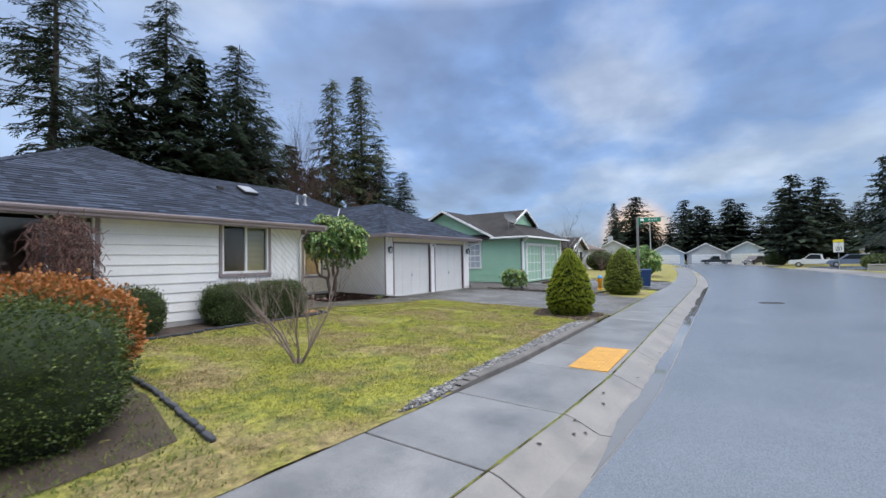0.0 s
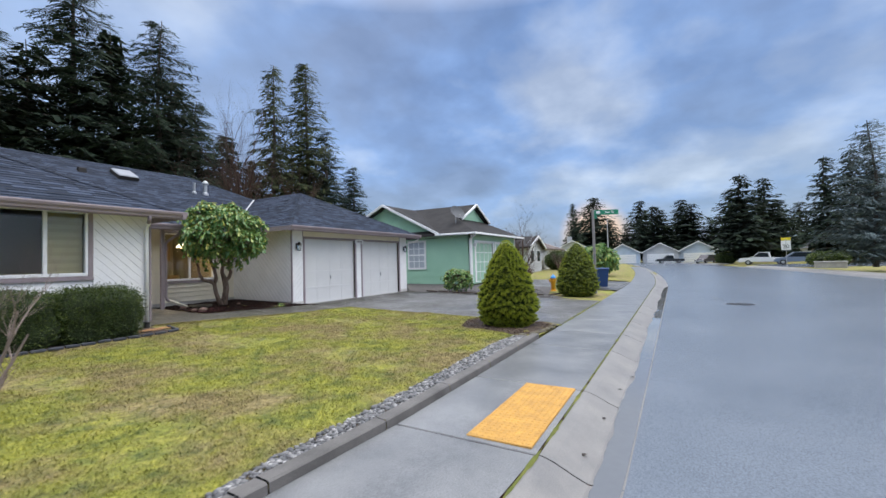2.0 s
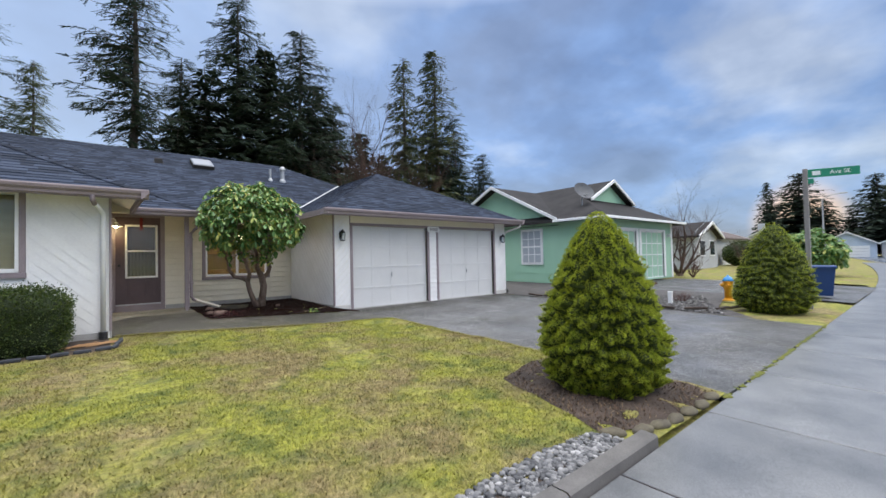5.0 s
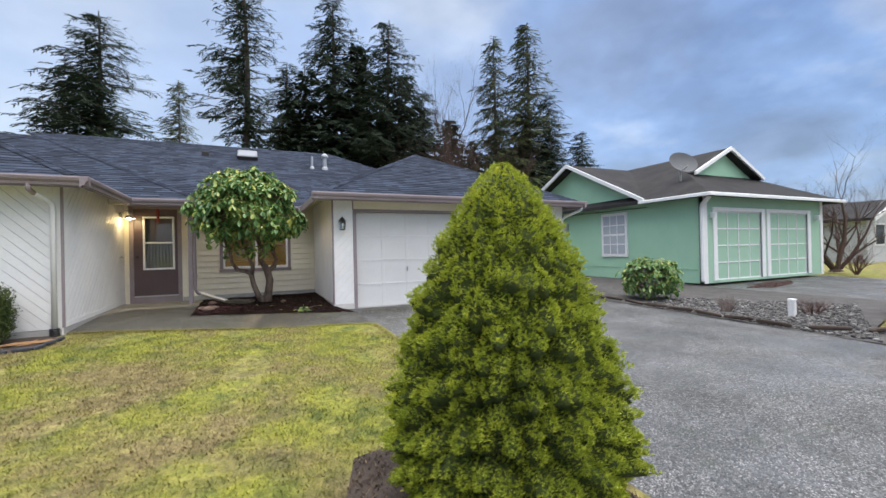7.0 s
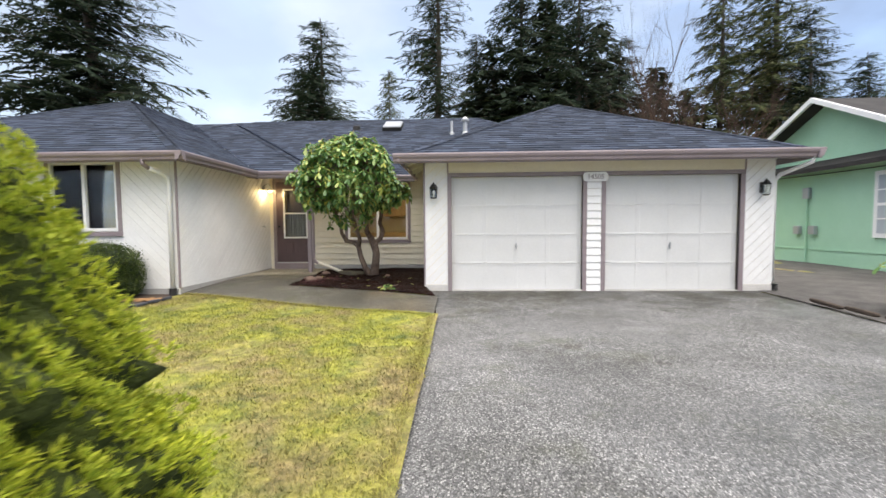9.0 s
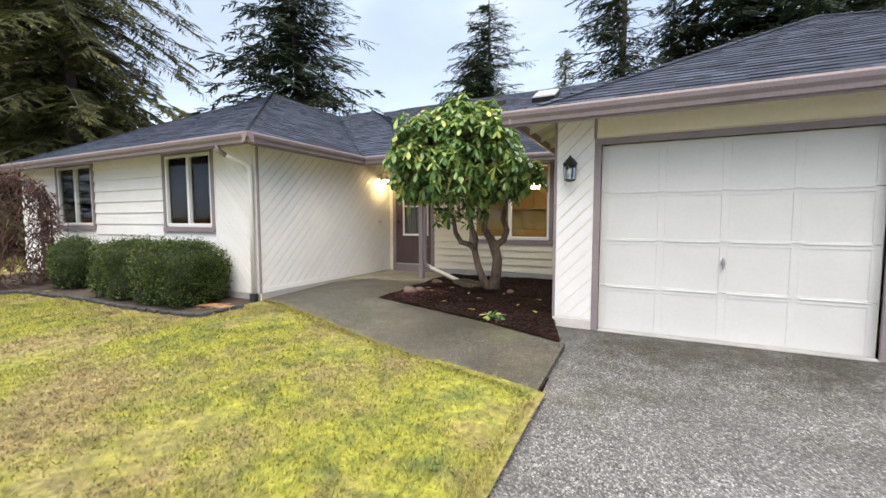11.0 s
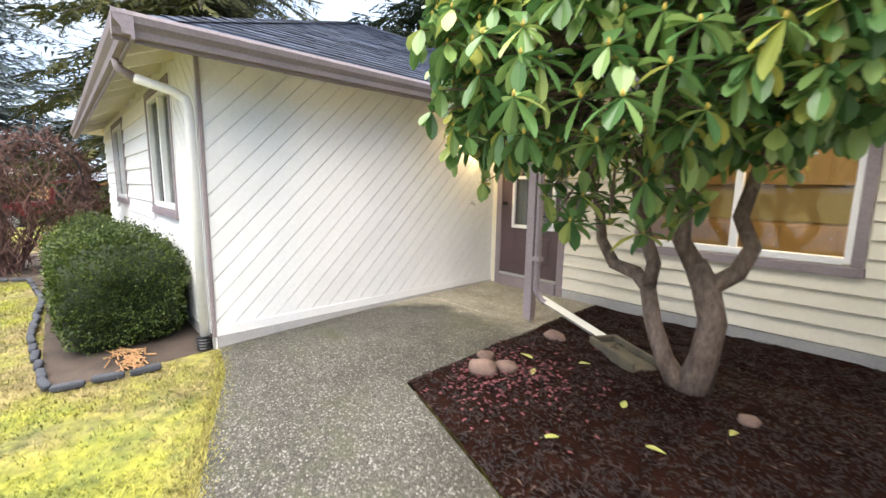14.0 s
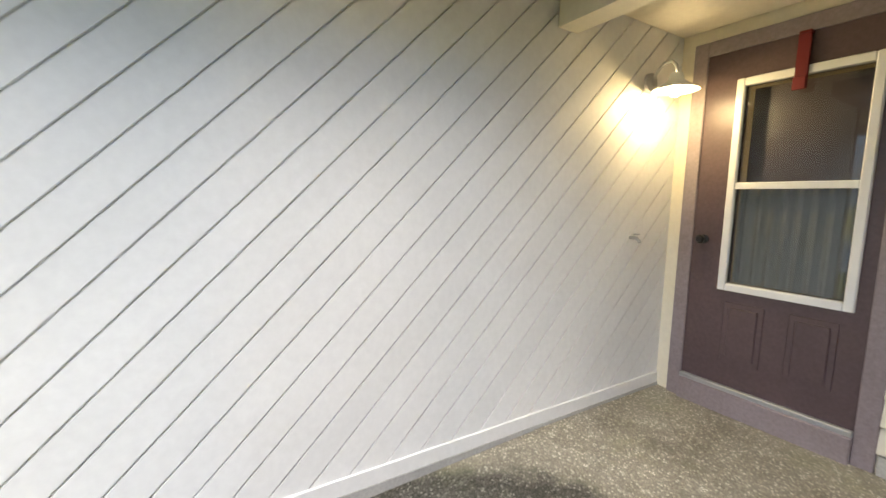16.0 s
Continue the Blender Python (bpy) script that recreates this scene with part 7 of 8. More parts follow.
part("post", Shape().box(-0.05, 0.05, -0.05, 0.05, 0, 0.34, None, 0.01), M_VINYL, cb)
part("cap", Shape().box(-0.055, 0.055, -0.055, 0.055, 0.34, 0.37, None, 0.01), M_VINYL, cb)

# ---- neighbours ----
def slab_roof(parent, pts, material, thick=0.12, name="roof"):
    """One roof plane with thickness; pts counter-clockwise seen from above."""
    s = Shape()
    top = [Vector(p) for p in pts]
    low = [p - Vector((0, 0, thick)) for p in top]
    n = len(top)
    s.v = [tuple(p) for p in top + low]
    s.f = [tuple(range(n)), tuple(reversed(range(n, 2 * n)))] + [(i, n + i, n + (i + 1) % n, (i + 1) % n) for i in range(n)]
    return part(name, s, material, parent)


def green_house():
    h = thing("house", "mint-green one-storey house with white trim and two-door garage", "house", (0, 0, 0))
    base, eave = 0.42, 3.18
    X0, X1, Y0 = 10.5, 17.5, -1.05
    wl = part("wall", Shape().box(X0, X0 + 0.15, Y0, 8.6, base, eave), M_GREEN, h)
    part("base_band", Shape().box(X0 - 0.02, X0 + 0.001, Y0, 8.6, 0.85, 0.89), M_GREEN, wl)
    gab = Shape().prism([(0.75, eave - 0.02), (8.2, eave - 0.02), (4.47, 4.98)], Matrix(((0, 0, 1, X0), (1, 0, 0, 0), (0, 1, 0, 0), (0, 0, 0, 1))), 0.14)
    part("gable_wall", gab, M_GREEN, h)
    part("wire", Shape().tube([(X0 - 0.03, 0.9, 2.98), (X0 - 0.03, 4.5, 3.02), (X0 - 0.03, 8.0, 3.10)], 0.012, 5), M_BLACK, h)
    doors = ((11.15, 13.55, 0.5, 2.68), (14.05, 16.45, 0.5, 2.68))
    for a, b_, c, d in rect_minus(rect_minus([(X0, X1, base, eave)], doors[0]), doors[1]):
        part("wall_panel", Shape().box(a, b_, Y0 - 0.001, Y0 + 0.14, c, d), M_GREENTRIM, h)
    part("wall", Shape().box(X1 - 0.15, X1, Y0, 8.6, base, eave), M_GREEN, h)
    part("wall", Shape().box(X0, 20.5, 8.5, 8.65, base, eave), M_GREEN, h)
    for a in (X0, X1 - 0.16):
        part("corner_board", Shape().box(a - 0.02, a + 0.16, Y0 - 0.03, Y0 + 0.0, base, eave, None, 0.01), M_VINYL, h)
    for a, b_, c, d in doors:
        dr = part("garage_door", Shape().box(a, b_, Y0 + 0.05, Y0 + 0.09, c, d), M_GREENTRIM, h, "pale green garage door with white grid")
        for i in range(5):
            u = a + (b_ - a - 0.05) * i / 4
            part("muntin", Shape().box(u, u + 0.035, Y0 + 0.03, Y0 + 0.051, c, d), M_VINYL, dr)
        for j in range(5):
            z = c + (d - c - 0.04) * j / 4
            part("muntin", Shape().box(a, b_, Y0 + 0.028, Y0 + 0.05, z, z + 0.04), M_VINYL, dr)
        for b in ((a - 0.2, a), (b_, b_ + 0.2)):
            part("door_trim", Shape().box(b[0], b[1], Y0 - 0.03, Y0 + 0.05, c, d + 0.12, None, 0.01), M_VINYL, h)
        part("door_trim", Shape().box(a, b_, Y0 - 0.03, Y0 + 0.05, d, d + 0.12, None, 0.01), M_VINYL, h)
    # garage roof: a street gable over a hipped skirt
    xl, xr, xm, yf, yg = 10.05, 17.95, 14.0, -1.5, 0.5
    zr = eave + 0.51 * (xm - xl)
    zg = eave + 0.51 * (yg - yf)
    gl, gr = xl + (yg - yf), xr - (yg - yf)
    slab_roof(h, [(xl, yf, eave), (gl, yg, zg), (gl, yg - 0.35, zg), (xm, yg - 0.35, zr), (xm, 9.0, zr), (xl, 9.0, eave)][::-1], M_SHINGLE_FAR)
    slab_roof(h, [(xr, yf, eave), (xr, 9.0, eave), (xm, 9.0, zr), (xm, yg - 0.35, zr), (gr, yg - 0.35, zg), (gr, yg, zg)][::-1], M_SHINGLE_FAR)
    slab_roof(h, [(xl, yf, eave), (xr, yf, eave), (gr, yg, zg), (gl, yg, zg)], M_SHINGLE_FAR)
    part("gable_wall", Shape().prism([(gl, zg - 0.02), (gr, zg - 0.02), (xm, zr - 0.12)], Matrix(((1, 0, 0, 0), (0, 0, -1, yg), (0, 1, 0, 0), (0, 0, 0, 1))), 0.06), M_GREEN, h)
    for p, q in (((gl - 0.1, zg + 0.0), (xm, zr + 0.03)), ((gr + 0.1, zg + 0.0), (xm, zr + 0.03))):
        s = Shape()
        s.v = [(p[0], yg - 0.42, p[1] - 0.13), (q[0], yg - 0.42, q[1] - 0.13), (q[0], yg - 0.42, q[1]), (p[0], yg - 0.42, p[1]), (p[0], yg - 0.34, p[1] - 0.13), (q[0], yg - 0.34, q[1] - 0.13), (q[0], yg - 0.34, q[1]), (p[0], yg - 0.34, p[1])]
        s.f = [(0, 1, 2, 3), (7, 6, 5, 4), (0, 4, 5, 1), (3, 2, 6, 7), (0, 3, 7, 4), (1, 5, 6, 2)]
        part("barge_board", s, M_VINYL, h)
    # the cross gable facing the driveway
    slab_roof(h, [(10.1, 0.70, eave + 0.04), (16, 0.70, eave + 0.04), (16, 4.47, 5.12), (10.1, 4.47, 5.12)], M_SHINGLE_FAR)
    slab_roof(h, [(10.1, 4.47, 5.12), (16, 4.47, 5.12), (16, 8.3, eave + 0.04), (10.1, 8.3, eave + 0.04)], M_SHINGLE_FAR)
    for y, z in ((0.70, eave + 0.04), (8.3, eave + 0.04)):
        s = Shape()
        s.v = [(10.02, y, z - 0.11), (10.02, 4.47, 5.01), (10.02, 4.47, 5.15), (10.02, y, z + 0.03), (10.10, y, z - 0.11), (10.10, 4.47, 5.01), (10.10, 4.47, 5.15), (10.10, y, z + 0.03)]
        s.f = [(0, 1, 2, 3), (7, 6, 5, 4), (0, 4, 5, 1), (3, 2, 6, 7), (0, 3, 7, 4), (1, 5, 6, 2)]
        part("barge_board", s, M_VINYL, h, "white barge board")
    part("gutter", Shape().box(xl - 0.05, xl + 0.06, yf, 0.9, eave - 0.10, eave + 0.0, None, 0.02), M_VINYL, h)
    part("gutter", Shape().box(xl - 0.05, xr + 0.05, yf - 0.10, yf + 0.01, eave - 0.10, eave + 0.0, None, 0.02), M_VINYL, h)
    part("downspout", Shape().tube([(10.2, -1.45, 3.05), (10.38, -1.10, 2.85), (10.42, -1.06, 2.75), (10.42, -1.06, 0.5)], 0.06, 8), M_VINYL, h)
    w = part("window", Shape().box(X0 - 0.06, X0 + 0.02, 1.75, 2.98, 1.25, 2.90), M_VINYL, h, "white grid window")
    part("pane", Shape().box(X0 - 0.068, X0 - 0.06, 1.86, 2.87, 1.36, 2.79), flat("curtained_glass", (0.42, 0.46, 0.50), 0.15), w)
    for i in (1, 2):
        y = 1.86 + 1.01 * i / 3
        part("muntin", Shape().box(X0 - 0.082, X0 - 0.068, y - 0.015, y + 0.015, 1.36, 2.79), M_VINYL, w)
    for j in (1, 2, 3):
        z = 1.36 + 1.43 * j / 4
        part("muntin", Shape().box(X0 - 0.084, X0 - 0.069, 1.86, 2.87, z - 0.018 * (1 + (j == 2)), z + 0.018 * (1 + (j == 2))), M_VINYL, w)
    for y, z, hh in ((5.0, 2.35, 0.32), (4.75, 1.30, 0.25), (5.3, 1.30, 0.25)):
        part("meter_box", Shape().box(X0 - 0.12, X0, y - 0.11, y + 0.11, z, z + hh, None, 0.015), M_STEEL, h)
    part("conduit", Shape().tube([(X0 - 0.05, 5.0, 0.5), (X0 - 0.05, 5.0, 2.4)], 0.025, 6), M_GREEN, h)
    for x in (10.85, 16.95):
        part("porch_light", Shape().box(x - 0.07, x + 0.07, Y0 - 0.18, Y0, 2.45, 2.62, None, 0.02), M_VINYL, h)
    d = thing("satellite_dish", "grey satellite dish on the green house roof", "dish", (11.35, 0.25, 3.72))
    s = Shape()
    n = 20
    for r, z in ((0.0, 0.0), (0.18, 0.02), (0.34, 0.07), (0.46, 0.14)):
        s.v += [(r * math.cos(2 * math.pi * k / n), r * math.sin(2 * math.pi * k / n), z) for k in range(n)]
    for i in range(3):
        for k in range(n):
            s.f.append((i * n + k, i * n + (k + 1) % n, (i + 1) * n + (k + 1) % n, (i + 1) * n + k))
    bowl = part("bowl", s, flat("dish_grey", (0.085, 0.09, 0.097), 0.6), d, "", True)
    bowl.matrix_local = Matrix.Translation((-0.05, -0.08, 0.66)) @ Vector((-0.35, -0.75, 0.55)).to_track_quat("Z", "Y").to_matrix().to_4x4()
    part("mast", Shape().tube([(0, 0, -0.1), (0, 0, 0.45), (0.05, -0.05, 0.62)], 0.03, 8), M_STEEL, d)
    part("feed_arm", Shape().tube([(0, 0, 0.45), (-0.22, -0.42, 0.55)], 0.015, 6), M_STEEL, d)


green_house()


def far_house(label, x, y, w, d, wall_h, pitch, rz, wall_mat, roof_mat, garage=True, chimney=False, base=0.15):
    """A gabled house; the gable looks along local -Y."""
    h = thing("house", label, "house", (x, y, base), rz, group="houses down the street")
    wl = part("wall", Shape().box(-w / 2, w / 2, -d / 2, d / 2, -0.3, wall_h), wall_mat, h)
    zr = wall_h + pitch * w / 2
    for yy, sg in ((-d / 2 + 0.0, 1), (d / 2 - 0.12, 1)):
        part("gable_wall", Shape().prism([(-w / 2, wall_h), (w / 2, wall_h), (0, zr)], Matrix(((1, 0, 0, 0), (0, 0, 1, yy), (0, 1, 0, 0), (0, 0, 0, 1))), 0.12), wall_mat, h)
    o = 0.45
    slab_roof(h, [(-w / 2 - o, -d / 2 - o, wall_h - o * pitch), (0, -d / 2 - o, zr), (0, d / 2 + o, zr), (-w / 2 - o, d / 2 + o, wall_h - o * pitch)], roof_mat, 0.15)
    slab_roof(h, [(0, -d / 2 - o, zr), (w / 2 + o, -d / 2 - o, wall_h - o * pitch), (w / 2 + o, d / 2 + o, wall_h - o * pitch), (0, d / 2 + o, zr)], roof_mat, 0.15)
    for sg in (-1, 1):
        s = Shape()
        a, b_ = (sg * (w / 2 + o), wall_h - o * pitch), (0, zr)
        yb = -d / 2 - o - 0.06
        s.v = [(a[0], yb, a[1] - 0.2), (b_[0], yb, b_[1] - 0.2), (b_[0], yb, b_[1] + 0.02), (a[0], yb, a[1] + 0.02), (a[0], yb + 0.08, a[1] - 0.2), (b_[0], yb + 0.08, b_[1] - 0.2), (b_[0], yb + 0.08, b_[1] + 0.02), (a[0], yb + 0.08, a[1] + 0.02)]
        s.f = [(0, 1, 2, 3), (7, 6, 5, 4), (0, 4, 5, 1), (3, 2, 6, 7), (0, 3, 7, 4), (1, 5, 6, 2)]
        part("barge_board", s, M_VINYL, h)
    if garage:
        g = part("garage_door", Shape().box(-w * 0.38, w * 0.38, -d / 2 - 0.06, -d / 2 + 0.02, 0.0, 2.2, None, 0.01), M_VINYL, h)
        for k in range(1, 4):
            part("panel_groove", Shape().box(-w * 0.37, w * 0.37, -d / 2 - 0.075, -d / 2 - 0.06, 2.2 * k / 4 - 0.02, 2.2 * k / 4 + 0.02), M_STEEL, g)
    else:
        for u in (-w * 0.22, w * 0.22):
            wn = part("window", Shape().box(u - 0.75, u + 0.75, -d / 2 - 0.06, -d / 2 + 0.02, 0.9, 2.2, None, 0.01), M_VINYL, h)
            part("pane", Shape().box(u - 0.65, u + 0.65, -d / 2 - 0.075, -d / 2 - 0.06, 1.0, 2.1), flat("dark_pane", (0.05, 0.06, 0.07), 0.1), wn)
    for sx in (-1, 1):
        wn = part("window", Shape().box(sx * w / 2 - 0.05, sx * w / 2 + 0.05, -0.8, 0.8, 0.9, 2.1, None, 0.01), M_VINYL, h)
        part("pane", Shape().box(sx * w / 2 - 0.07, sx * w / 2 + 0.07, -0.7, 0.7, 1.0, 2.0), flat("dark_pane_side", (0.05, 0.06, 0.07), 0.1), wn)
    if chimney:
        part("chimney", Shape().box(-w * 0.1 - 0.6, -w * 0.1 + 0.6, 0, 1.0, zr - 1.5, zr + 1.3, None, 0.05), wall_mat, h)


M_PALEBLUE = worn("pale_blue_siding", (0.42, 0.50, 0.60), (0.50, 0.58, 0.68), 0.7, 1.0, 10, 0.1)
M_GREYWALL = worn("grey_siding", (0.42, 0.43, 0.44), (0.52, 0.53, 0.54), 0.7, 1.0, 10, 0.1)
M_WARMWHITE = worn("white_siding", (0.62, 0.62, 0.60), (0.72, 0.72, 0.70), 0.7, 1.0, 10, 0.1)
M_GREYROOF = worn("grey_far_shingle", (0.10, 0.105, 0.115), (0.15, 0.155, 0.165), 0.85, 1.0, 10, 0.1)
M_REDROOF = worn("brown_far_shingle", (0.10, 0.075, 0.065), (0.15, 0.115, 0.10), 0.85, 1.0, 10, 0.1)
far_house("green-grey house with a street gable beyond the bare tree", 32, 6.5, 6.5, 9, 2.6, 0.32, 4, M_GREYWALL, M_SHINGLE_FAR, False, base=0.45)
far_house("white house with a brown roof down the street", 45, 9, 11, 12, 2.7, 0.36, 92, M_WARMWHITE, M_REDROOF, False, base=0.45)
far_house("brown-roofed house behind the bare tree", 42, 14, 9, 16, 2.8, 0.5, 92, M_WARMWHITE, M_REDROOF, False, base=0.45)
for k, (x, y, w, rz, wm, ch) in enumerate(((108, 13.5, 13, -84, M_GREYWALL, True), (112, 1.5, 8, -86, M_PALEBLUE, False), (114, -7.0, 8, -86, M_GREYWALL, False), (116, -15.5, 8.5, -88, M_PALEBLUE, False), (118, -26, 9, -88, M_WARMWHITE, False), (104, -41, 11, -80, M_WARMWHITE, False))):
    far_house("pale gabled house with white trim at the end of the street", x, y, w, 11, 2.8, 0.55, rz, wm, M_GREYROOF, True, ch, base=0.1)
far_house("tan house behind the speed sign", 80, -38, 11, 11, 3.0, 0.75, -70, worn("tan_siding", (0.32, 0.27, 0.23), (0.40, 0.34, 0.30), 0.7, 1, 10, 0.1), M_REDROOF, True)
far_house("house across the side street", -52, -8, 14, 10, 2.8, 0.45, 90, M_WARMWHITE, M_GREYROOF, False)


def cedar_fence(x, y0, y1):
    t = thing("fence", "tan cedar board fence across the side street", "fence", (x, y0, 0.05))
    wood = worn("tan_cedar_board", (0.34, 0.19, 0.09), (0.46, 0.27, 0.14), 0.8, 1.0, 12, 0.2, stretch=(1, 3, 0.3))
    n = int((y1 - y0) / 2.4)
    for i in range(n + 1):
        part("post", Shape().box(-0.05, 0.05, i * 2.4 - 0.05, i * 2.4 + 0.05, -0.2, 1.95, None, 0.01), wood, t)
    for i in range(n):
        s = Shape()
        for k in range(15):
            s.box(-0.012 + 0.008 * (k % 2), 0.012 + 0.008 * (k % 2), i * 2.4 + 0.055 + k * 0.153, i * 2.4 + 0.205 + k * 0.153, 0.05, 1.8 + 0.01 * (k % 3))
        tagged(part("board_panel", s, wood, t), kind="stuff")


cedar_fence(-43.0, -34.0, 4.4)


def vehicle(name, label, at, rz, paint, pickup):
    t = thing(name, label, "car", at, rz, group="parked vehicles")
    m_p = flat(name + "_paint", paint, 0.3)
    l, w = (5.6, 1.9) if pickup else (4.8, 1.85)
    if pickup:
        prof = [(-2.8, 0.45), (-2.8, 0.95), (-0.7, 1.0), (1.2, 1.05), (2.65, 0.98), (2.8, 0.8), (2.8, 0.45)]
        cab = [(-0.75, 1.0), (-0.6, 1.75), (0.55, 1.8), (1.25, 1.05)]
    else:
        prof = [(-2.4, 0.45), (-2.4, 0.95), (-1.0, 1.0), (1.1, 1.0), (2.2, 0.9), (2.4, 0.7), (2.4, 0.4)]
        cab = [(-2.3, 0.95), (-1.9, 1.62), (0.3, 1.68), (1.2, 1.0)]
    mm = Matrix(((1, 0, 0, 0), (0, 0, -1, w / 2), (0, 1, 0, 0), (0, 0, 0, 1)))
    part("body", Shape().prism(prof, mm, w), m_p, t)
    part("cabin", Shape().prism(cab, mm @ Matrix.Translation((0, 0, 0.12)), w - 0.24), m_p, t)
    inner = [(p[0] * 0.86 + (cab[0][0] + cab[-1][0]) / 2 * 0.14, p[1] - 0.08 if i in (1, 2) else p[1] + 0.06) for i, p in enumerate(cab)]
    part("side_glass", Shape().prism(inner, mm @ Matrix.Translation((0, 0, 0.11)), w - 0.22), flat("car_glass", (0.02, 0.025, 0.03), 0.08), t)
    for x in (-l * 0.31, l * 0.31):
        for y in (-w / 2 + 0.1, w / 2 - 0.1):
            wh = part("wheel", Shape().lathe([(0.16, -0.11), (0.34, -0.11), (0.36, -0.05), (0.36, 0.05), (0.34, 0.11), (0.16, 0.11)], 18), M_BLACK, t)
            wh.matrix_local = pose(x, y, 0.36, 90)
            part("rim", Shape().lathe([(0.05, -0.115), (0.2, -0.112), (0.2, 0.112), (0.05, 0.115)], 12), M_STEEL, wh)
    for y in (-0.65, 0.65):
        part("headlight", Shape().box(l / 2 - 0.06, l / 2 + 0.01, y - 0.18, y + 0.18, 0.72, 0.86, None, 0.02), M_VINYL, t)
    part("bumper", Shape().box(l / 2 - 0.05, l / 2 + 0.08, -w / 2 + 0.05, w / 2 - 0.05, 0.42, 0.6, None, 0.03), M_STEEL, t)


vehicle("pickup_truck", "white pickup truck parked on the drive across the street", (62, -21.3, 0.1), 78, (0.7, 0.71, 0.72), True)
vehicle("parked_car", "grey-blue wagon parked beside the pickup", (61, -24.6, 0.1), 84, (0.16, 0.20, 0.26), False)
vehicle("pickup_truck", "dark pickup truck parked at the kerb", (98, -9.5, 0.05), 100, (0.03, 0.035, 0.04), True)
vehicle("parked_car", "dark wagon parked at the kerb", (86, -15.8, 0.05), 150, (0.05, 0.04, 0.05), False)
vehicle("pickup_truck", "red pickup truck parked on the side street", (-22.0, -1.0, 0.1), 92, (0.16, 0.012, 0.014), True)


# ---- trees ----
def conifer_meshes(name, h, r, seed, droop, dense, open_below, material, spray=(0.7, 1.5), coarse=False):
    """Trunk and crown of a tall conifer; whorled limbs carrying hanging sprays."""
    rnd = random.Random(seed)
    tr = Shape()
    pts = [(0.15 * math.sin(i * 0.9 + seed), 0.15 * math.cos(i * 0.7 + seed), h * i / 9) for i in range(10)]
    tr.tube(pts, [0.012 * h * (1 - 0.97 * i / 9) + 0.02 for i in range(10)], 8)
    cr = Shape()
    z = h * open_below
    while z < h * 0.99:
        f = z / h
        env = r * (1 - f) ** 0.60 * min(1.0, (f - open_below) * 6 + 0.35)
        for _ in range(rnd.randint(4, 6)):
            a = rnd.uniform(0, 6.283)
            l = env * rnd.uniform(0.45, 1.12) + 0.25
            rise = 0.25 - droop * rnd.uniform(0.6, 1.4)
            n = max(2, int(l / 0.55))
            prev = Vector((0, 0, z))
            ca, sa = math.cos(a), math.sin(a)
            bp = [prev]
            for i in range(1, n + 1):
                g = i / n
                bp.append(Vector((ca * l * g, sa * l * g, z + rise * l * g - droop * l * g * g * 0.55 + 0.10 * l * max(0, g - 0.75))))
            if l > 1.2:
                tr.tube(bp, [0.035 * (1 - 0.8 * i / n) * h / 22 for i in range(n + 1)], 4, False)
            for i in range(1, n + 1):
                g = i / n
                for _k in range(max(1, int(dense * (1.1 - 0.5 * g) + rnd.random()))):
                    p = bp[i - 1].lerp(bp[i], rnd.random())
                    sd = rnd.choice((-1, 1))
                    b = a + sd * rnd.uniform(0.3, 1.3)
                    d = Vector((math.cos(b), math.sin(b), rnd.uniform(-0.75, 0.12) - droop * 0.4)).normalized()
                    q = rnd.uniform(*spray) * (0.45 + 0.55 * (1 - f))
                    side = d.cross(Vector((rnd.uniform(-.4, .4), rnd.uniform(-.4, .4), 1))).normalized()
                    w = q * rnd.uniform(0.20, 0.36)
                    sag = Vector((0, 0, -q * 0.18))
                    if coarse:
                        k0 = len(cr.v)
                        c1, c2 = p + d * q * 0.4, p + d * q * 0.75
                        cr.v += [tuple(p), tuple(c1 + side * w), tuple(c2 + side * w * 0.35 + sag * 0.5), tuple(p + d * q + sag), tuple(c2 - side * w * 0.9 + sag * 0.7), tuple(c1 - side * w * 0.5)]
                        cr.f += [(k0, k0 + 1, k0 + 2, k0 + 5), (k0 + 2, k0 + 3, k0 + 4, k0 + 5)]
                        continue
                    for m_ in range(6):
                        e = 0.08 + 0.15 * m_ + rnd.uniform(0, 0.08)
                        o = p + d * (q * e) + sag * (e * e)
                        t_ = o + (d * 0.75 + side * ((1 if m_ % 2 else -1) * rnd.uniform(0.3, 0.8))).normalized() * (q * rnd.uniform(0.28, 0.5)) + Vector((0, 0, -q * rnd.uniform(0.0, 0.16)))
                        h_ = d.cross(side) * (q * 0.045) + side * (q * 0.05)
                        k0 = len(cr.v)
                        cr.v += [tuple(o - h_), tuple(o + h_), tuple(t_)]
                        cr.f.append((k0, k0 + 1, k0 + 2))
        z += h * 0.0125 + 0.06
    return tr.mesh("trunk", M_BARK_DARK), cr.mesh("crown", material)


def plant(kind, label, meshes, x, y, h_ratio, rz, wide=1.0, group="evergreens behind the house"):
    t = thing(kind, label, "tree", (x, y, 0.3), rz, group=group)
    t.scale = (h_ratio * wide, h_ratio * wide, h_ratio)
    part("trunk", meshes[0], None, t)
    tagged(part("crown", meshes[1], None, t), kind="stuff")


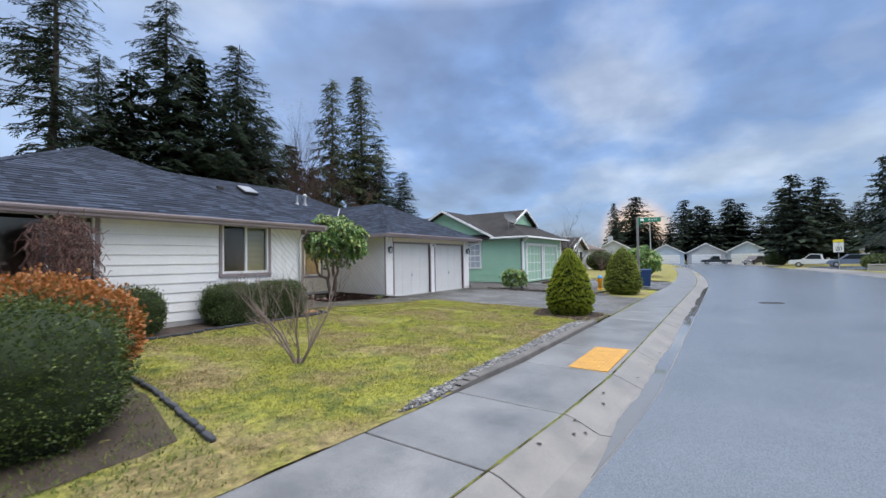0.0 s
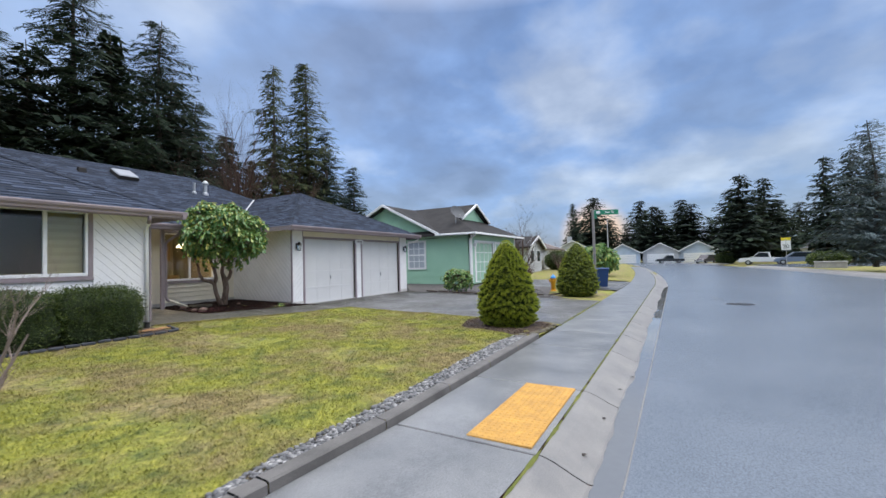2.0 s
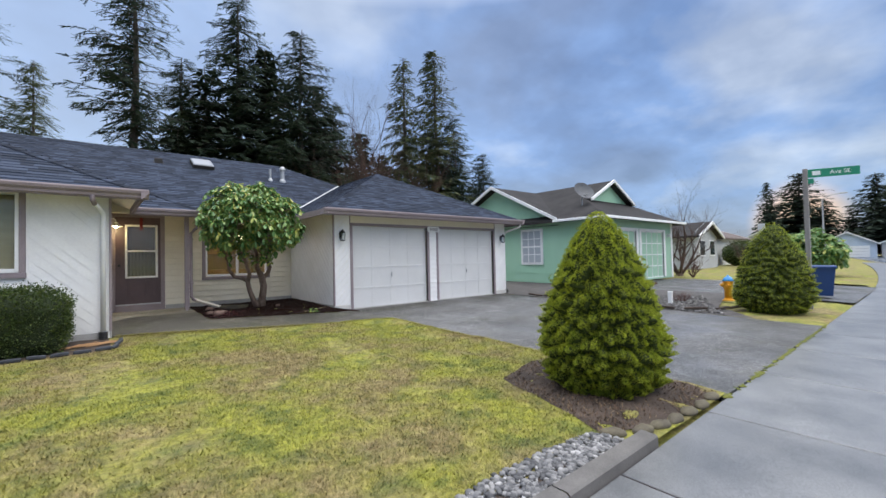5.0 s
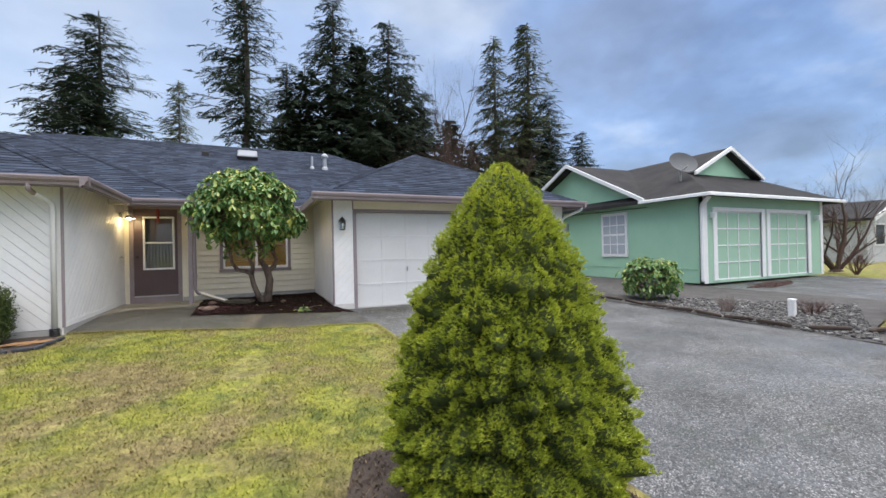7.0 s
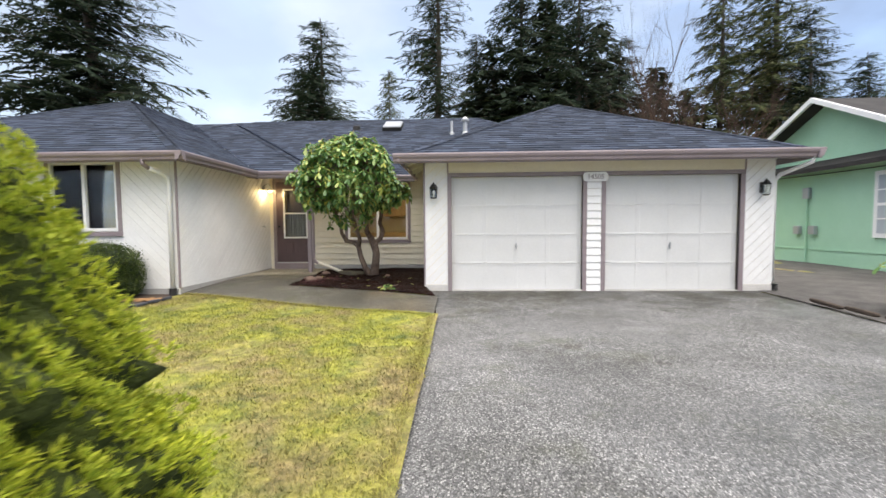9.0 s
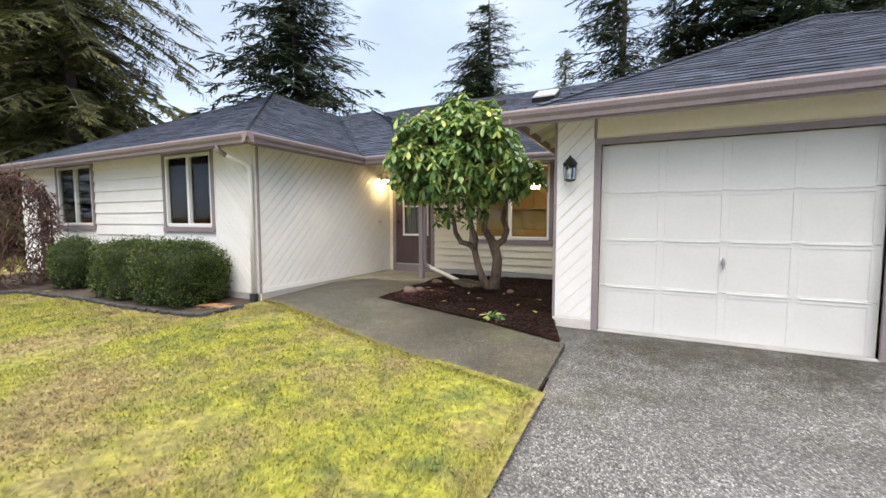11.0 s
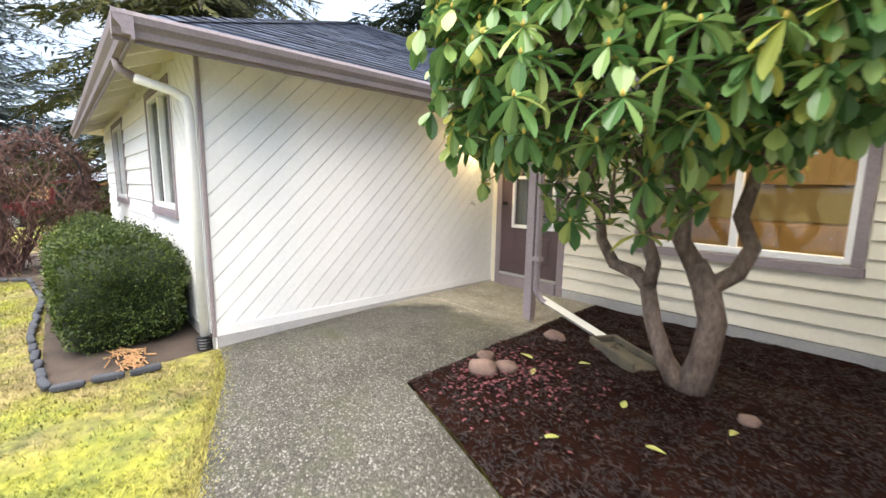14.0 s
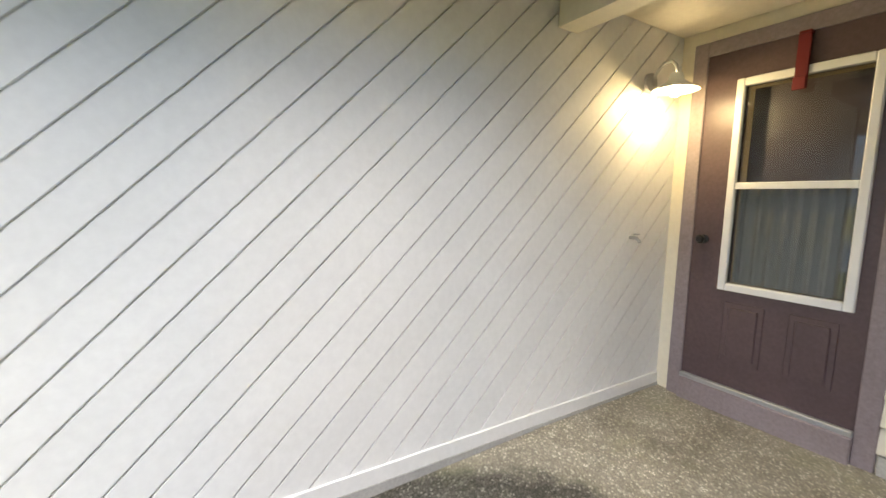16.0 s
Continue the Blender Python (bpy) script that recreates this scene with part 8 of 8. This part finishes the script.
FIR = conifer_meshes("fir", 26, 5.4, 1, 0.30, 5.5, 0.07, M_FIR)
FIR2 = conifer_meshes("fir2", 26, 5.8, 2, 0.18, 5.5, 0.05, M_FIR)
SPARSE = conifer_meshes("sparse", 32, 5.2, 3, 0.12, 3.2, 0.34, M_FIR)
SLIM = conifer_meshes("slim", 25, 4.0, 4, 0.22, 4.6, 0.08, M_FIR_PALE)
CEDAR = conifer_meshes("cedar", 20, 5.4, 5, 0.55, 12.0, 0.03, M_CEDAR, (0.45, 0.95))
BLUE = conifer_meshes("blue", 17, 4.6, 6, 0.10, 5.0, 0.05, M_FIR_BLUE, (0.5, 1.0))
FAR = conifer_meshes("far", 26, 5.6, 7, 0.22, 3.0, 0.04, M_FIR, (0.9, 1.8), True)
FAR2 = conifer_meshes("far2", 26, 5.0, 8, 0.15, 2.8, 0.06, M_FIR, (0.9, 1.8), True)
DARK_L = "tall dark Douglas fir behind the house"
for mesh, x, y, k, rz, wide, lab in (
    (SPARSE, -3.4, 35.6, 1.02, 10, 1.0, "tall thin fir with a bare lower trunk"),
    (FIR, 5.1, 35.2, 1.10, 40, 1.15, DARK_L), (FIR2, 9.3, 29.5, 0.92, 80, 1.1, DARK_L), (FIR, 13.5, 31, 0.70, 120, 1.3, DARK_L),
    (SLIM, 20.8, 28.7, 0.97, 15, 0.95, "slim grey-green fir behind the house"), (SLIM, 23.5, 26.3, 1.0, 200, 1.1, "slim grey-green fir behind the house"),
    (FIR2, 24.6, 24.6, 0.66, 250, 1.1, DARK_L), (FIR2, 26.8, 22.4, 0.50, 300, 1.1, DARK_L), (FIR, 0.8, 39, 0.86, 90, 1.2, DARK_L),
    (FIR2, -11.5, 27.3, 0.72, 60, 1.3, "broad dark fir behind the house"), (FIR2, -14.0, 30.5, 0.62, 10, 1.3, "broad dark fir behind the house"),
    (FAR2, 2.2, 36, 0.80, 5, 1.2, DARK_L), (FAR, 7.4, 34, 0.90, 50, 1.1, DARK_L), (FAR2, 11.6, 32, 0.78, 95, 1.2, DARK_L), (FAR, 16.5, 31, 0.60, 15, 1.3, DARK_L), (FAR2, -0.5, 33, 0.5, 5, 1.3, DARK_L), (FAR, 18.5, 29.5, 0.5, 80, 1.3, DARK_L),
    (SLIM, -9.8, 50.5, 0.92, 70, 1.0, "slim far fir behind the house"),
    (FIR, -26, 21, 1.06, 130, 1.28, "large drooping fir beyond the wing"), (CEDAR, -20.3, 3.2, 1.02, 0, 1.05, "big drooping cedar beside the wing"),
    (CEDAR, -27.5, 5.5, 1.05, 100, 0.85, "big drooping cedar beside the wing"), (FIR, -46, 14, 1.0, 20, 1.2, DARK_L), (FIR2, -38, 6.5, 0.9, 77, 1.2, DARK_L),
    (BLUE, -27.5, -4.0, 0.95, 33, 1.5, "spreading dark conifer across the side street"),
):
    plant("fir_tree", lab, mesh, x + (1.2 if x > -6 else 0.0), y, k, rz, wide * 1.2)
for mesh, x, y, k, rz, wide, lab in (
    (BLUE, 37.5, -25.1, 0.72, 0, 1.0, "blue spruce on the far corner"), (FAR2, 68, -29.5, 0.58, 50, 1.0, "dark fir across the street"),
    (FAR, 74, -34, 0.64, 110, 1.0, "dark fir across the street"), (FAR2, 63, -33, 0.50, 180, 1.0, "dark fir across the street"),
    (FAR2, 80, -21.0, 0.60, 80, 1.45, "spreading dark conifer beside the drive"), (FAR, 98, -27, 0.66, 150, 1.4, "dark fir across the street"), (FAR, 90, -50, 0.75, 12, 1.2, "dark fir across the street"),
):
    plant("fir_tree", lab, mesh, x, y, k, rz, wide * 1.35, "evergreens across the street")
rnd_t = random.Random(17)
for i in range(15):
    a = radians(-12 + i * 1.6 + rnd_t.uniform(-0.6, 0.6))
    d = rnd_t.uniform(128, 150)
    plant("fir_tree", "distant dark fir at the end of the street", rnd_t.choice((FAR, FAR2)), -8 + d * math.cos(a), -10 + d * math.sin(a), rnd_t.uniform(0.45, 0.92), rnd_t.uniform(0, 360), rnd_t.uniform(1.9, 2.6), "distant tree line")
plant("fir_tree", "distant fir before the sunset", FAR, 120, 16, 0.70, 44, 1.1, "distant tree line")
bare_shrub("bare_tree", "brown leafless alder behind the house", (15.5, 27, 0.4), 17.0, 0.65, 31, 5, M_BROWNTREE, 5, "tree")
bare_shrub("bare_tree", "brown leafless alder behind the house", (18.5, 25, 0.4), 15.0, 0.65, 32, 5, M_BROWNTREE, 5, "tree")
bare_shrub("bare_tree", "brown leafless alder behind the house", (12.5, 25.5, 0.4), 12.0, 0.55, 34, 4, M_BROWNTREE, 4, "tree")
bare_shrub("bare_tree", "small twisted leafless tree down the street", (36, 0.5, 0.4), 3.6, 1.0, 33, 4, M_BROWNTREE, 3, "tree")
clipped_shrub("hedge_shrub", "dark round evergreen shrub down the street", (40, 1.5, 0.4), 1.7, 1.5, 2.1, 41, 2500, (0.10, 0.18), boxy=2.2)
clipped_shrub("hedge_shrub", "clipped dark hedge on the far corner", (80, -18.5, 0.1), 2.0, 1.5, 1.9, 42, 2000, (0.12, 0.22), boxy=3)
clipped_shrub("hedge_shrub", "clipped dark hedge below the blue spruce", (52, -25.5, 0.1), 2.2, 1.6, 1.5, 43, 2000, (0.12, 0.22), boxy=3)
clipped_shrub("hedge_shrub", "rust-brown shrub at the sidewalk bend", (27, -5.2, 0.3), 0.8, 0.7, 1.1, 44, 2000, (0.05, 0.1), (M_DEADVINE, M_BOX_SHADE), 2.2)
structure("lawn_neighbour", poly_sheet(Shape(), [(18.2, -8.0), (18.2, -3.0), (24, -2), (34, -1), (34, -6.6), (24, -7.4)], lambda x, y: terrain(x, y) + 0.02, 1.0), M_LAWN, "neighbour's green lawn along the sidewalk", True)
box_seat = thing("concrete_planter", "long pale concrete planter block across the street", "planter", (45, -24.0, 0.05), 78)
part("block", Shape().box(-1.2, 1.2, -0.3, 0.3, 0, 0.6, None, 0.05), M_CONC, box_seat)
part("ledge", Shape().box(-1.25, 1.25, -0.34, 0.34, 0.6, 0.68, None, 0.03), M_CONC, box_seat)
